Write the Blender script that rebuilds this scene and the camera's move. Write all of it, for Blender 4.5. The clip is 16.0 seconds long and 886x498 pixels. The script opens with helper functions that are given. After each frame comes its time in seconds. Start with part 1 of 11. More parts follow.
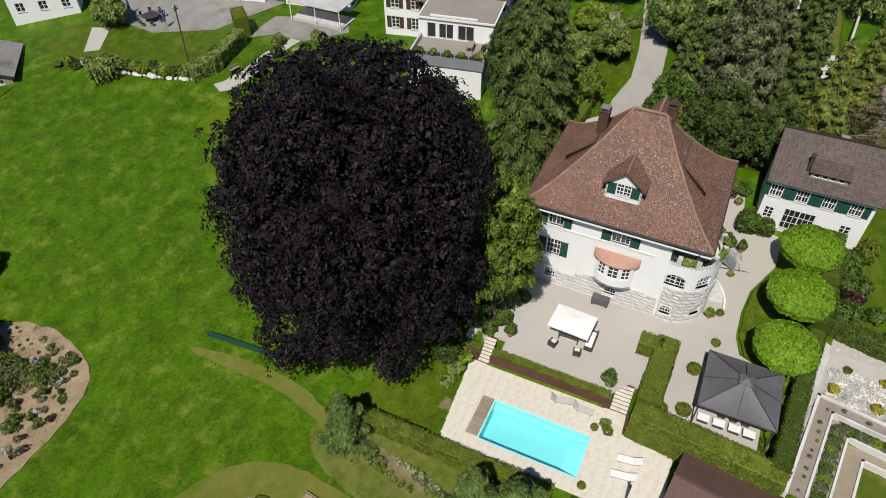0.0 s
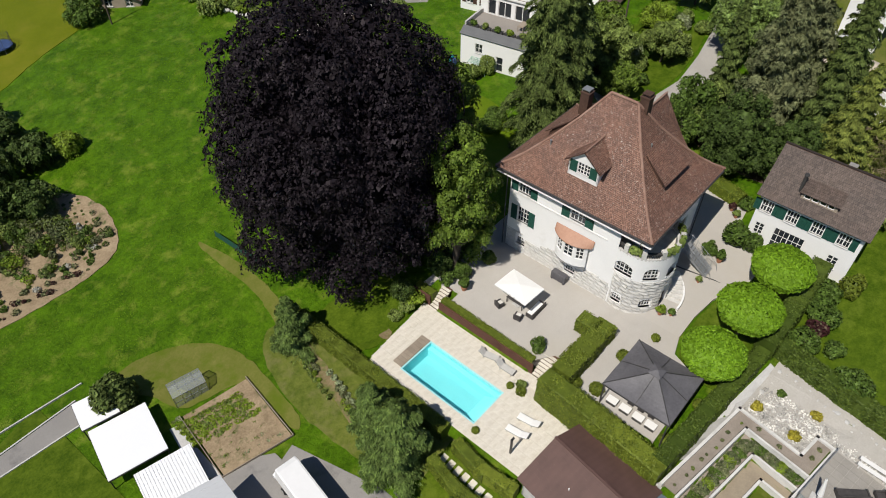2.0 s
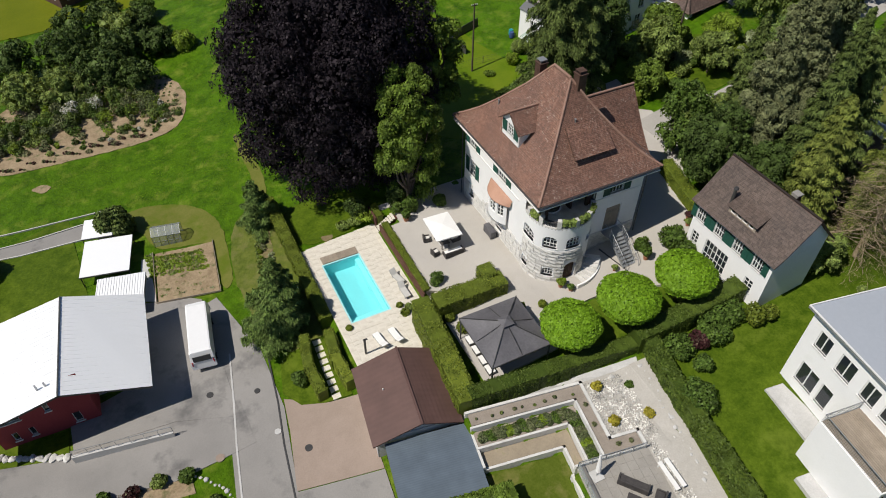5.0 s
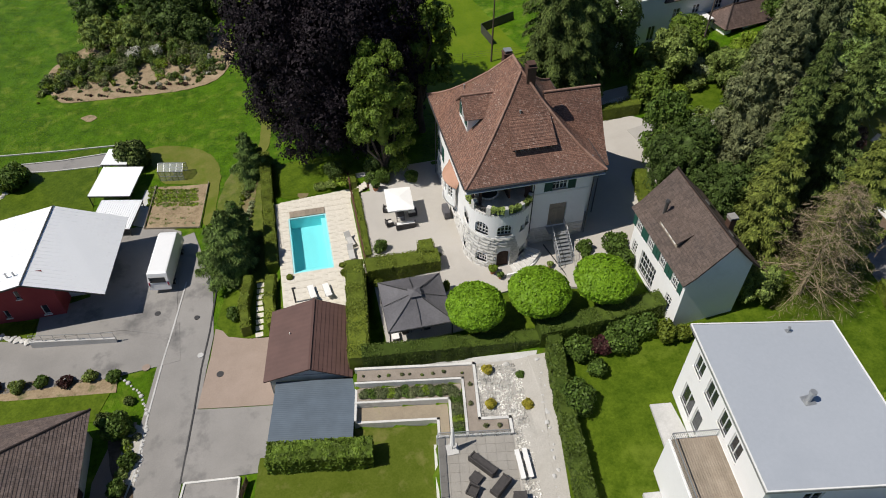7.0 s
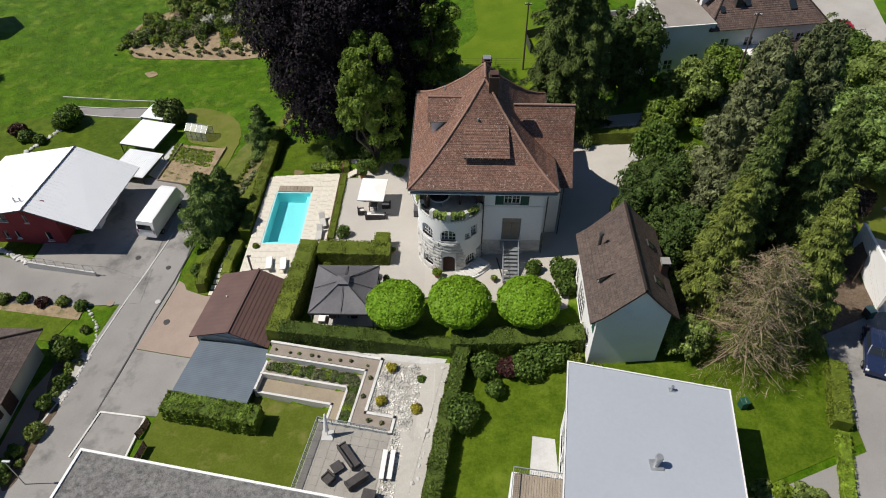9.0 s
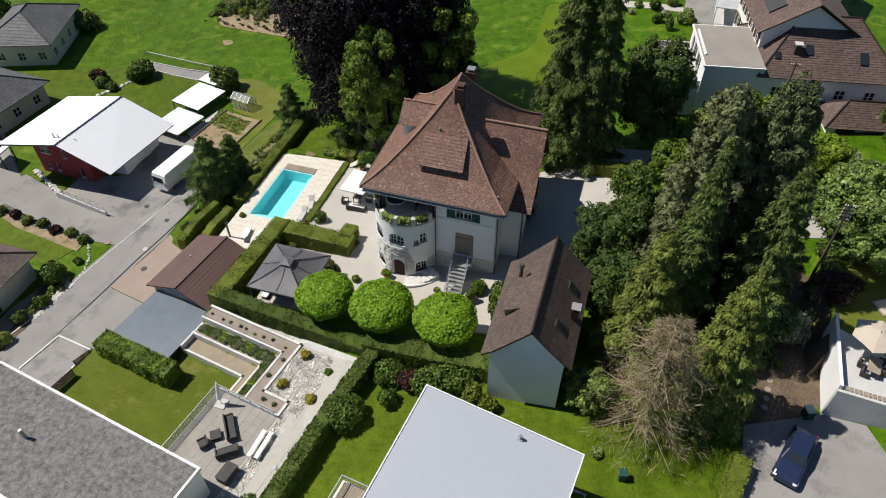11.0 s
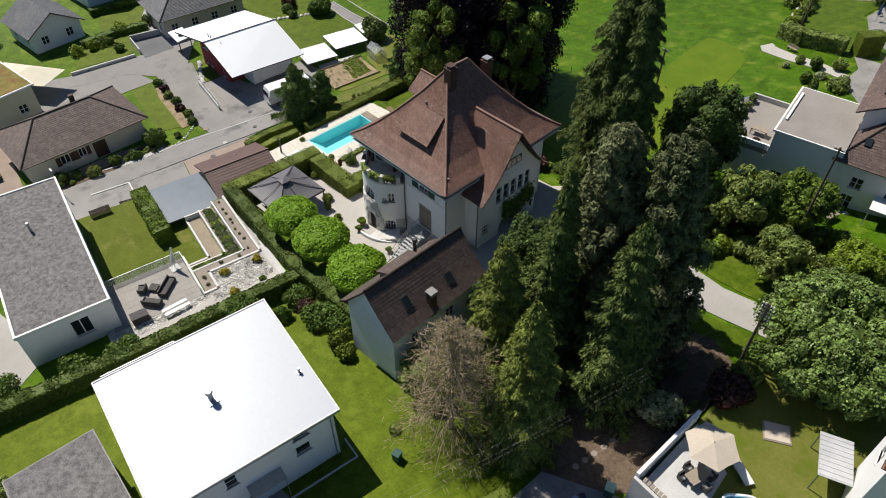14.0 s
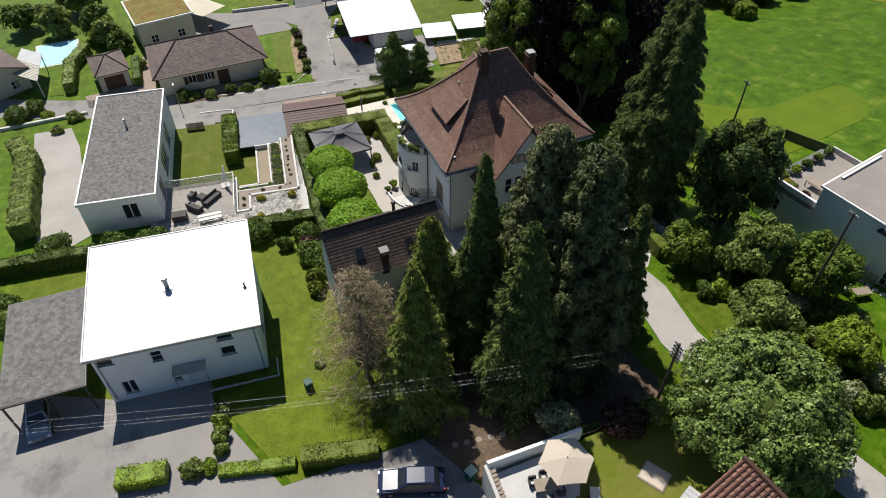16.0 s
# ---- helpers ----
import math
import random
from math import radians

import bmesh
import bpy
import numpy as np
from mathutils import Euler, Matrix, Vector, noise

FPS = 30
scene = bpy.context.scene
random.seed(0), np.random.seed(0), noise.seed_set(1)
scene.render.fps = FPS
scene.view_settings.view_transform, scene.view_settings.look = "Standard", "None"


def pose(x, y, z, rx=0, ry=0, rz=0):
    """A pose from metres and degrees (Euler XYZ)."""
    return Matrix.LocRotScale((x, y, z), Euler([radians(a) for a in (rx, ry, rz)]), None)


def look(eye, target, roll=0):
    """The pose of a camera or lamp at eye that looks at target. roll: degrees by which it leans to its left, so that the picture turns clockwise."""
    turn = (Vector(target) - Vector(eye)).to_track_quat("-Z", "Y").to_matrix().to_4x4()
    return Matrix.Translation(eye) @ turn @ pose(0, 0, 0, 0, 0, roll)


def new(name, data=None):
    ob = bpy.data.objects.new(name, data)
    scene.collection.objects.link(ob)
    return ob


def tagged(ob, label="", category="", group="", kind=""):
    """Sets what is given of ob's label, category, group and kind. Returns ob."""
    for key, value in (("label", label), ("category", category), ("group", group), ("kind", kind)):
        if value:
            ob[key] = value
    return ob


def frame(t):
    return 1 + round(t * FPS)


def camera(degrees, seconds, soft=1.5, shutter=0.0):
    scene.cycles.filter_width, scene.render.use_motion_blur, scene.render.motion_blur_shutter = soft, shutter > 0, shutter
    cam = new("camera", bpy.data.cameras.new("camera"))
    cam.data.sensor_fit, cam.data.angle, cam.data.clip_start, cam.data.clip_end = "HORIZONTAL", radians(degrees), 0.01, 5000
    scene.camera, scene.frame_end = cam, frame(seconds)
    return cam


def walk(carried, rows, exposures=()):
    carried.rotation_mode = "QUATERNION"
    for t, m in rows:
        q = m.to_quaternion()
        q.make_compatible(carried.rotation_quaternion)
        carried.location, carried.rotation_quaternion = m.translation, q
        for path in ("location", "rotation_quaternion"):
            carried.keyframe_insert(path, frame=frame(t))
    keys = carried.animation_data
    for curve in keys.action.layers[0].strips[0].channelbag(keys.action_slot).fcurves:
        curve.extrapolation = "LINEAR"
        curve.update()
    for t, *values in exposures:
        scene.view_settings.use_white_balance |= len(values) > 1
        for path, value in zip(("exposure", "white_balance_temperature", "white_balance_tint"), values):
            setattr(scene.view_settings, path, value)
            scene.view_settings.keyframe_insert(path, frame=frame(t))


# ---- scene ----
cam = camera(66.0, 16.0, 1.0)
METRES = 150.0
BASE = pose(-46.963, 3.059, 53.7, -44.38, 0.3, -65.0)
ROWS = [
    (0.0, 0.0, 0.0, 0.0, 0.0, 0.0, -0.0),
    (0.5, 0.0261, -0.0076, -0.0074, 2.65, -0.13, -2.77),
    (1.0, 0.0557, -0.0141, -0.0136, 5.66, -0.42, -5.82),
    (1.5, 0.0835, -0.0185, -0.0176, 8.41, -0.8, -8.55),
    (2.0, 0.1148, -0.0223, -0.0203, 11.51, -1.4, -11.56),
    (2.5, 0.1445, -0.0238, -0.0214, 14.33, -2.03, -14.14),
    (3.0, 0.177, -0.0238, -0.0211, 17.3, -2.82, -16.75),
    (3.5, 0.2067, -0.0224, -0.0189, 20.1, -3.73, -19.12),
    (4.0, 0.2395, -0.0195, -0.0161, 23.22, -4.75, -21.66),
    (6.5, 0.381, 0.0238, 0.0293, 38.62, -11.91, -31.84),
    (7.0, 0.4047, 0.0385, 0.045, 42.29, -13.91, -33.69),
    (7.5, 0.4237, 0.0539, 0.0615, 45.97, -16.07, -35.33),
    (8.0, 0.4416, 0.0721, 0.0802, 50.13, -18.53, -37.05),
    (8.5, 0.4556, 0.09, 0.0987, 54.18, -21.03, -38.49),
    (9.0, 0.4679, 0.1104, 0.1196, 58.73, -23.96, -39.9),
    (9.5, 0.4772, 0.13, 0.1395, 63.22, -26.9, -41.08),
    (10.0, 0.4852, 0.1519, 0.1616, 68.28, -30.28, -42.19),
    (12.5, 0.5021, 0.2634, 0.2707, 98.53, -51.08, -44.03),
    (13.0, 0.5031, 0.2884, 0.2949, 105.6, -55.97, -43.26),
    (13.5, 0.5027, 0.3113, 0.3174, 111.9, -60.22, -42.15),
    (14.0, 0.5003, 0.3354, 0.342, 118.43, -64.61, -40.63),
    (14.5, 0.4958, 0.3568, 0.3641, 124.13, -68.32, -38.91),
    (15.0, 0.4863, 0.3786, 0.3864, 130.08, -72.05, -36.67),
    (15.5, 0.474, 0.3977, 0.406, 135.52, -75.27, -34.23),
    (16.0, 0.4575, 0.4173, 0.4261, 141.24, -78.43, -31.21),
]
walk(cam, [(t, BASE @ pose(METRES * x, METRES * y, METRES * z, 90 + pitch, roll, yaw)) for t, x, y, z, yaw, pitch, roll in ROWS], exposures=[(0.0, 0.01), (4.0, 0.01), (8.0, 0.09), (10.0, 0.18), (12.5, 0.31), (14.0, 0.28), (16.0, 0.31)])

# ---- world, sun and exposure ----
SUN_EL = radians(55.0)
SUN_TO = Vector((-math.cos(SUN_EL), -0.02, math.sin(SUN_EL)))
world = bpy.data.worlds.new("sky")
scene.world = world
world.use_nodes = True
wn = world.node_tree.nodes
sky = wn.new("ShaderNodeTexSky")
sky.sky_type = "NISHITA"
sky.sun_disc = False
sky.ozone_density = 8.0
sky.dust_density = 0.4
sky.sun_elevation = SUN_EL
sky.sun_rotation = radians(270.0)
wn["Background"].inputs["Strength"].default_value = 0.060
world.node_tree.links.new(sky.outputs["Color"], wn["Background"].inputs["Color"])
sun = new("sun", bpy.data.lights.new("sun", "SUN"))
sun.data.energy = 4.65
sun.data.angle = radians(0.53)
sun.data.color = (1.0, 0.945, 0.865)
sun.matrix_world = look(tuple(SUN_TO * 120), (0, 0, 0))

# ---- materials ----


def nodes_of(name):
    m = bpy.data.materials.new(name)
    m.use_nodes = True
    return m, m.node_tree.nodes, m.node_tree.links, m.node_tree.nodes["Principled BSDF"]


def noise_node(N, L, vec, scale, detail=4.0, rough=0.6):
    n = N.new("ShaderNodeTexNoise")
    n.inputs["Scale"].default_value = scale
    n.inputs["Detail"].default_value = detail
    n.inputs["Roughness"].default_value = rough
    L.new(vec, n.inputs["Vector"])
    return n.outputs["Fac"]


def ramp_node(N, L, fac, lo, hi, c0=(0, 0, 0), c1=(1, 1, 1)):
    r = N.new("ShaderNodeValToRGB")
    r.color_ramp.elements[0].position, r.color_ramp.elements[1].position = lo, hi
    r.color_ramp.elements[0].color, r.color_ramp.elements[1].color = (*c0, 1), (*c1, 1)
    L.new(fac, r.inputs["Fac"])
    return r.outputs["Color"]


def mix_node(N, L, fac, a, b, how="MIX"):
    n = N.new("ShaderNodeMix")
    n.data_type, n.blend_type = "RGBA", how
    for socket, value in ((n.inputs["Factor"], fac), (n.inputs["A"], a), (n.inputs["B"], b)):
        if isinstance(value, (int, float)):
            socket.default_value = value
        elif isinstance(value, tuple):
            socket.default_value = (*value, 1)
        else:
            L.new(value, socket)
    return n.outputs["Result"]


def bump_node(N, L, height, bsdf, strength, dist):
    b = N.new("ShaderNodeBump")
    b.inputs["Strength"].default_value, b.inputs["Distance"].default_value = strength, dist
    L.new(height, b.inputs["Height"])
    L.new(b.outputs["Normal"], bsdf.inputs["Normal"])


def surface(name, c1, c2, big=0.3, fine=6.0, rough=0.85, bump=0.4, dist=0.02, metal=0.0, spec=0.3, stain=None, stain_at=(0.55, 0.75), stain_scale=0.12, vary=0.0, tint=None):
    """A matt surface: two colours mixed by coarse and fine noise, with stains and relief."""
    m, N, L, B = nodes_of(name)
    vec = N.new("ShaderNodeTexCoord").outputs["Object"]
    a = noise_node(N, L, vec, big, 5.0)
    b = noise_node(N, L, vec, fine, 6.0, 0.7)
    both = N.new("ShaderNodeMath")
    both.operation = "ADD"
    L.new(a, both.inputs[0])
    L.new(b, both.inputs[1])
    half = N.new("ShaderNodeMath")
    half.operation = "MULTIPLY"
    half.inputs[1].default_value = 0.5
    L.new(both.outputs[0], half.inputs[0])
    col = mix_node(N, L, ramp_node(N, L, half.outputs[0], 0.36, 0.64), c1, c2)
    if stain:
        s = noise_node(N, L, vec, stain_scale, 6.0, 0.65)
        col = mix_node(N, L, ramp_node(N, L, s, *stain_at), col, stain)
    if vary:
        info = N.new("ShaderNodeObjectInfo")
        col = mix_node(N, L, vary, col, ramp_node(N, L, info.outputs["Random"], 0.0, 1.0, (0.35, 0.35, 0.35), (1.0, 1.0, 1.0)), "MULTIPLY")
    L.new(col, B.inputs["Base Color"])
    B.inputs["Roughness"].default_value, B.inputs["Metallic"].default_value = rough, metal
    B.inputs["Specular IOR Level"].default_value = spec
    if tint:
        B.inputs["Specular Tint"].default_value = (*tint, 1)
    if bump:
        bump_node(N, L, b, B, bump, dist)
    return m


def leaf(name, dark, light, scale=0.25, rough=0.55, through_light=0.26, spec=0.35, sheen=(0.85, 1.0, 0.55), clump=(0.55, 1.5)):
    """Leaves: every leaf has its own tone, with a slower drift of colour over the crown."""
    m, N, L, B = nodes_of(name)
    vec = N.new("ShaderNodeTexCoord").outputs["Object"]
    geo = N.new("ShaderNodeNewGeometry").outputs["Random Per Island"]
    col = mix_node(N, L, geo, dark, light)
    col = mix_node(N, L, ramp_node(N, L, noise_node(N, L, vec, scale, 3.0), 0.35, 0.7), col, tuple(0.5 * (a + b) * 0.8 for a, b in zip(dark, light)))
    # Light and dark clumps: sunlit tips and shaded gaps put into the colour
    col = mix_node(N, L, 1.0, col, ramp_node(N, L, noise_node(N, L, vec, 1.3, 3.0), 0.36, 0.64, (clump[0],) * 3, (clump[1],) * 3), "MULTIPLY")
    L.new(col, B.inputs["Base Color"])
    B.inputs["Roughness"].default_value = rough
    B.inputs["Specular IOR Level"].default_value = spec
    B.inputs["Specular Tint"].default_value = (*sheen, 1)
    t = N.new("ShaderNodeBsdfTranslucent")
    L.new(mix_node(N, L, 1.0, col, (1.75, 1.38, 0.6), "MULTIPLY"), t.inputs["Color"])
    mixer = N.new("ShaderNodeMixShader")
    mixer.inputs["Fac"].default_value = 0.8 * through_light
    L.new(B.outputs["BSDF"], mixer.inputs[1])
    L.new(t.outputs["BSDF"], mixer.inputs[2])
    L.new(mixer.outputs["Shader"], N["Material Output"].inputs["Surface"])
    return m


def tiles(name, c1, c2, width, height, speck=None, rough=0.6, speck_at=(0.66, 0.72), joint=0.35):
    """Roof tiles laid in courses, by the mesh's UV in metres, with tone from tile to tile, lichen and weathering."""
    m, N, L, B = nodes_of(name)
    uv = N.new("ShaderNodeTexCoord").outputs["UV"]
    vec = N.new("ShaderNodeTexCoord").outputs["Object"]
    k = N.new("ShaderNodeTexBrick")
    k.offset = 0.5
    for key, value in (("Scale", 1.0), ("Brick Width", width), ("Row Height", height), ("Mortar Size", 0.012), ("Mortar Smooth", 0.4), ("Bias", 0.0)):
        k.inputs[key].default_value = value
    k.inputs["Color1"].default_value, k.inputs["Color2"].default_value = (*c1, 1), (*c2, 1)
    k.inputs["Mortar"].default_value = (*[c * joint for c in c1], 1)
    L.new(uv, k.inputs["Vector"])
    weather = ramp_node(N, L, noise_node(N, L, vec, 0.35, 6.0, 0.7), 0.3, 0.7, (0.72, 0.72, 0.74), (1.15, 1.08, 1.02))
    col = mix_node(N, L, 1.0, k.outputs["Color"], weather, "MULTIPLY")
    grain = noise_node(N, L, vec, 9.0, 6.0, 0.75)
    col = mix_node(N, L, 0.8, col, ramp_node(N, L, grain, 0.3, 0.7, (0.6, 0.6, 0.6), (1.25, 1.25, 1.25)), "MULTIPLY")
    if speck:
        where = mix_node(N, L, ramp_node(N, L, noise_node(N, L, vec, 0.22, 4.0), 0.35, 0.65), (0, 0, 0), ramp_node(N, L, noise_node(N, L, vec, 5.5, 3.0, 0.7), *speck_at))
        col = mix_node(N, L, where, col, speck)
    L.new(col, B.inputs["Base Color"])
    B.inputs["Roughness"].default_value = rough
    B.inputs["Specular IOR Level"].default_value = 0.25
    bump_node(N, L, mix_node(N, L, 0.4, k.outputs["Fac"], grain), B, 0.5, -0.02)
    return m


def clear_glass(name, tint=(0.02, 0.025, 0.03)):
    m, N, L, B = nodes_of(name)
    B.inputs["Base Color"].default_value = (*tint, 1)
    B.inputs["Roughness"].default_value = 0.05
    B.inputs["Specular IOR Level"].default_value = 0.6
    return m


def stripes(name, c1, c2, pitch, rough=0.4, metal=0.3, depth=0.03, axis="U"):
    """Corrugated or seamed sheet: waves across the mesh's UV in metres."""
    m, N, L, B = nodes_of(name)
    uv = N.new("ShaderNodeTexCoord").outputs["UV"]
    vec = N.new("ShaderNodeTexCoord").outputs["Object"]
    w = N.new("ShaderNodeTexWave")
    w.bands_direction = "X" if axis == "U" else "Y"
    w.inputs["Scale"].default_value = 0.314 / pitch
    L.new(uv, w.inputs["Vector"])
    n = noise_node(N, L, vec, 0.7, 5.0)
    col = mix_node(N, L, w.outputs["Fac"], c1, c2)
    col = mix_node(N, L, 1.0, col, ramp_node(N, L, n, 0.3, 0.7, (0.85, 0.85, 0.85), (1.1, 1.1, 1.1)), "MULTIPLY")
    L.new(col, B.inputs["Base Color"])
    B.inputs["Roughness"].default_value, B.inputs["Metallic"].default_value = rough, metal
    bump_node(N, L, w.outputs["Fac"], B, 0.6, depth)
    return m


MEADOW = surface("meadow_grass", (0.016, 0.056, 0.0018), (0.074, 0.166, 0.0048), 0.5, 2.4, 0.6, 1.0, 0.16, stain=(0.150, 0.205, 0.024), stain_at=(0.52, 0.74), stain_scale=0.42, spec=0.3, tint=(1.0, 0.92, 0.14))
LAWN = surface("mown_lawn", (0.025, 0.058, 0.003), (0.086, 0.132, 0.010), 0.8, 4.0, 0.6, 0.6, 0.04, stain=(0.118, 0.158, 0.020), stain_at=(0.55, 0.8), stain_scale=0.2, spec=0.3, tint=(1.0, 0.92, 0.14))
LAWN_NORTH = surface("bright_mown_lawn", (0.062, 0.116, 0.004), (0.108, 0.165, 0.008), 0.3, 4.0, 0.6, 0.6, 0.04, stain=(0.125, 0.165, 0.012), stain_at=(0.5, 0.75), stain_scale=0.15, spec=0.3, tint=(1.0, 0.92, 0.14))
LAWN_OLD = surface("worn_lawn", (0.052, 0.080, 0.008), (0.094, 0.122, 0.018), 0.5, 5.0, 0.7, 0.6, 0.04, stain=(0.20, 0.18, 0.065), stain_at=(0.55, 0.8), stain_scale=0.4, spec=0.25, tint=(1.0, 0.92, 0.14))
LAWN_DRY = surface("dry_grass", (0.095, 0.115, 0.018), (0.155, 0.155, 0.042), 0.4, 4.0, 0.6, 0.6, 0.05, stain=(0.085, 0.12, 0.012), stain_at=(0.5, 0.65), stain_scale=0.3, spec=0.3, tint=(1.0, 0.92, 0.14))
ROUGH_GRASS = surface("rough_grass", (0.055, 0.085, 0.012), (0.125, 0.145, 0.03), 0.5, 2.0, 0.6, 0.9, 0.10, stain=(0.16, 0.15, 0.06), stain_at=(0.5, 0.7), stain_scale=0.35, spec=0.3, tint=(1.0, 0.92, 0.14))
GRAVEL = surface("patio_gravel", (0.37, 0.345, 0.31), (0.46, 0.435, 0.40), 0.25, 14.0, 0.95, 0.5, 0.02, stain=(0.40, 0.37, 0.32), stain_at=(0.5, 0.7))
WHITE_GRAVEL = surface("pale_gravel", (0.36, 0.338, 0.300), (0.48, 0.455, 0.415), 0.5, 7.0, 0.95, 0.8, 0.05, stain=(0.36, 0.34, 0.30), stain_at=(0.5, 0.7), stain_scale=0.5)
ASPHALT = surface("worn_asphalt", (0.212, 0.202, 0.190), (0.284, 0.270, 0.253), 0.2, 10.0, 0.9, 0.3, 0.01, stain=(0.14, 0.135, 0.13), stain_at=(0.55, 0.7), stain_scale=0.25)
ASPHALT_PALE = surface("pale_drive", (0.30, 0.285, 0.26), (0.40, 0.38, 0.35), 0.2, 8.0, 0.95, 0.3, 0.01, stain=(0.27, 0.25, 0.22))
PAVING_RED = surface("reddish_paving", (0.25, 0.195, 0.155), (0.33, 0.26, 0.215), 0.4, 9.0, 0.9, 0.3, 0.01, stain=(0.23, 0.20, 0.17))
SOIL = surface("bare_soil", (0.20, 0.145, 0.085), (0.37, 0.285, 0.18), 0.6, 4.0, 0.95, 0.9, 0.08, stain=(0.08, 0.10, 0.03), stain_at=(0.55, 0.7), stain_scale=0.7)
MULCH = surface("grey_brown_mulch", (0.22, 0.185, 0.15), (0.32, 0.275, 0.23), 1.0, 9.0, 0.95, 0.7, 0.03)
SAND_SOIL = surface("sandy_soil", (0.24, 0.195, 0.14), (0.34, 0.285, 0.205), 0.8, 7.0, 0.95, 0.6, 0.03, stain=(0.20, 0.19, 0.07), stain_at=(0.6, 0.75), stain_scale=0.8)
WALL_CAP = surface("weathered_white_concrete", (0.52, 0.51, 0.48), (0.66, 0.65, 0.62), 0.7, 7.0, 0.9, 0.3, 0.01, stain=(0.40, 0.39, 0.36), stain_at=(0.55, 0.8), stain_scale=0.6)
# Darker copy of SOIL with tree shade in its colour; also dark border soil
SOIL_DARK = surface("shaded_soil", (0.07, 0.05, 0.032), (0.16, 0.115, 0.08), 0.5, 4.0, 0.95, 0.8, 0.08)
STONE_DECK = surface("travertine_slab", (0.56, 0.515, 0.43), (0.76, 0.72, 0.635), 0.9, 7.0, 0.75, 0.3, 0.01, stain=(0.47, 0.42, 0.335), stain_at=(0.50, 0.72), stain_scale=0.55, vary=0.05)
PAVER_GREY = surface("grey_terrace_paver", (0.26, 0.242, 0.215), (0.34, 0.32, 0.288), 0.6, 8.0, 0.85, 0.3, 0.01, stain=(0.22, 0.205, 0.18), vary=0.06)
BANK_SOIL = surface("dry_trodden_bank", (0.14, 0.105, 0.05), (0.25, 0.195, 0.105), 0.6, 5.0, 0.95, 0.8, 0.06, stain=(0.10, 0.12, 0.025), stain_at=(0.48, 0.62), stain_scale=0.7)
DECK_JOINT = surface("deck_joint", (0.54, 0.495, 0.41), (0.64, 0.59, 0.50), 1.0, 8.0)
PLASTER = surface("white_plaster", (0.76, 0.755, 0.74), (0.82, 0.815, 0.80), 0.4, 8.0, 0.9, 0.15, 0.01, stain=(0.68, 0.67, 0.64), stain_at=(0.6, 0.85), stain_scale=0.4)
STONE = surface("rough_limestone", (0.50, 0.485, 0.45), (0.72, 0.705, 0.67), 0.8, 5.0, 0.9, 0.9, 0.05, stain=(0.44, 0.42, 0.37), stain_at=(0.55, 0.75), stain_scale=0.8, vary=0.25)
CONCRETE = surface("pale_concrete", (0.42, 0.415, 0.40), (0.55, 0.54, 0.52), 0.5, 8.0, 0.85, 0.3, 0.01, stain=(0.33, 0.32, 0.30))
TILE_VILLA = tiles("villa_clay_tiles", (0.165, 0.090, 0.067), (0.285, 0.166, 0.123), 0.18, 0.17, joint=0.16, speck=(0.52, 0.45, 0.39), speck_at=(0.60, 0.655))
TILE_ANNEX = tiles("annex_brown_tiles", (0.088, 0.067, 0.057), (0.14, 0.11, 0.095), 0.18, 0.30, speck=(0.25, 0.22, 0.19), speck_at=(0.72, 0.78))
TILE_RED = tiles("red_clay_tiles", (0.24, 0.120, 0.090), (0.34, 0.185, 0.140), 0.25, 0.36)
TILE_DARK = tiles("brown_concrete_tiles", (0.125, 0.098, 0.086), (0.19, 0.152, 0.135), 0.33, 0.36)
TILE_BROWN = tiles("weathered_brown_tiles", (0.115, 0.082, 0.07), (0.17, 0.125, 0.108), 0.25, 0.34)
ROOF_BEIGE = surface("beige_roofing", (0.24, 0.215, 0.19), (0.30, 0.275, 0.245), 0.3, 6.0, 0.9, 0.3, 0.01, stain=(0.21, 0.19, 0.17))
BLUE_CLOTH = surface("blue_canvas", (0.03, 0.06, 0.16), (0.05, 0.09, 0.22), 1.0, 8.0, 0.85, 0.2, 0.01)
BITUMEN = surface("grey_bitumen_roof", (0.105, 0.108, 0.112), (0.145, 0.148, 0.152), 0.4, 8.0, 0.8, 0.3, 0.01)
PERGOLA_GLASS = surface("milky_glazing", (0.42, 0.43, 0.42), (0.52, 0.53, 0.51), 0.5, 4.0, 0.35, 0.05, 0.01, spec=0.6)
CORRUGATED = stripes("white_corrugated_canopy", (0.45, 0.45, 0.45), (0.7, 0.7, 0.7), 0.2, 0.5, 0.0, 0.03)
TILE_GREY = tiles("grey_concrete_tiles", (0.115, 0.122, 0.130), (0.16, 0.168, 0.176), 0.33, 0.36)
SHED_ROOF = stripes("brown_metal_sheet", (0.104, 0.056, 0.046), (0.110, 0.060, 0.049), 0.55, 0.6, 0.0, 0.002)
CARPORT_ROOF = stripes("blue_grey_corrugated_sheet", (0.092, 0.118, 0.145), (0.104, 0.132, 0.162), 0.2, 0.45, 0.0, 0.012, "V")
WHITE_ROOF = surface("white_membrane", (0.36, 0.385, 0.42), (0.40, 0.425, 0.46), 0.15, 3.0, 0.48, 0.04, 0.01, stain=(0.34, 0.365, 0.40), stain_at=(0.55, 0.8), spec=1.0)
SHEET_WHITE = surface("white_coated_sheet", (0.85, 0.86, 0.865), (0.88, 0.89, 0.895), 0.2, 4.0, 0.5, 0.05, 0.01, metal=0.08, spec=1.0)
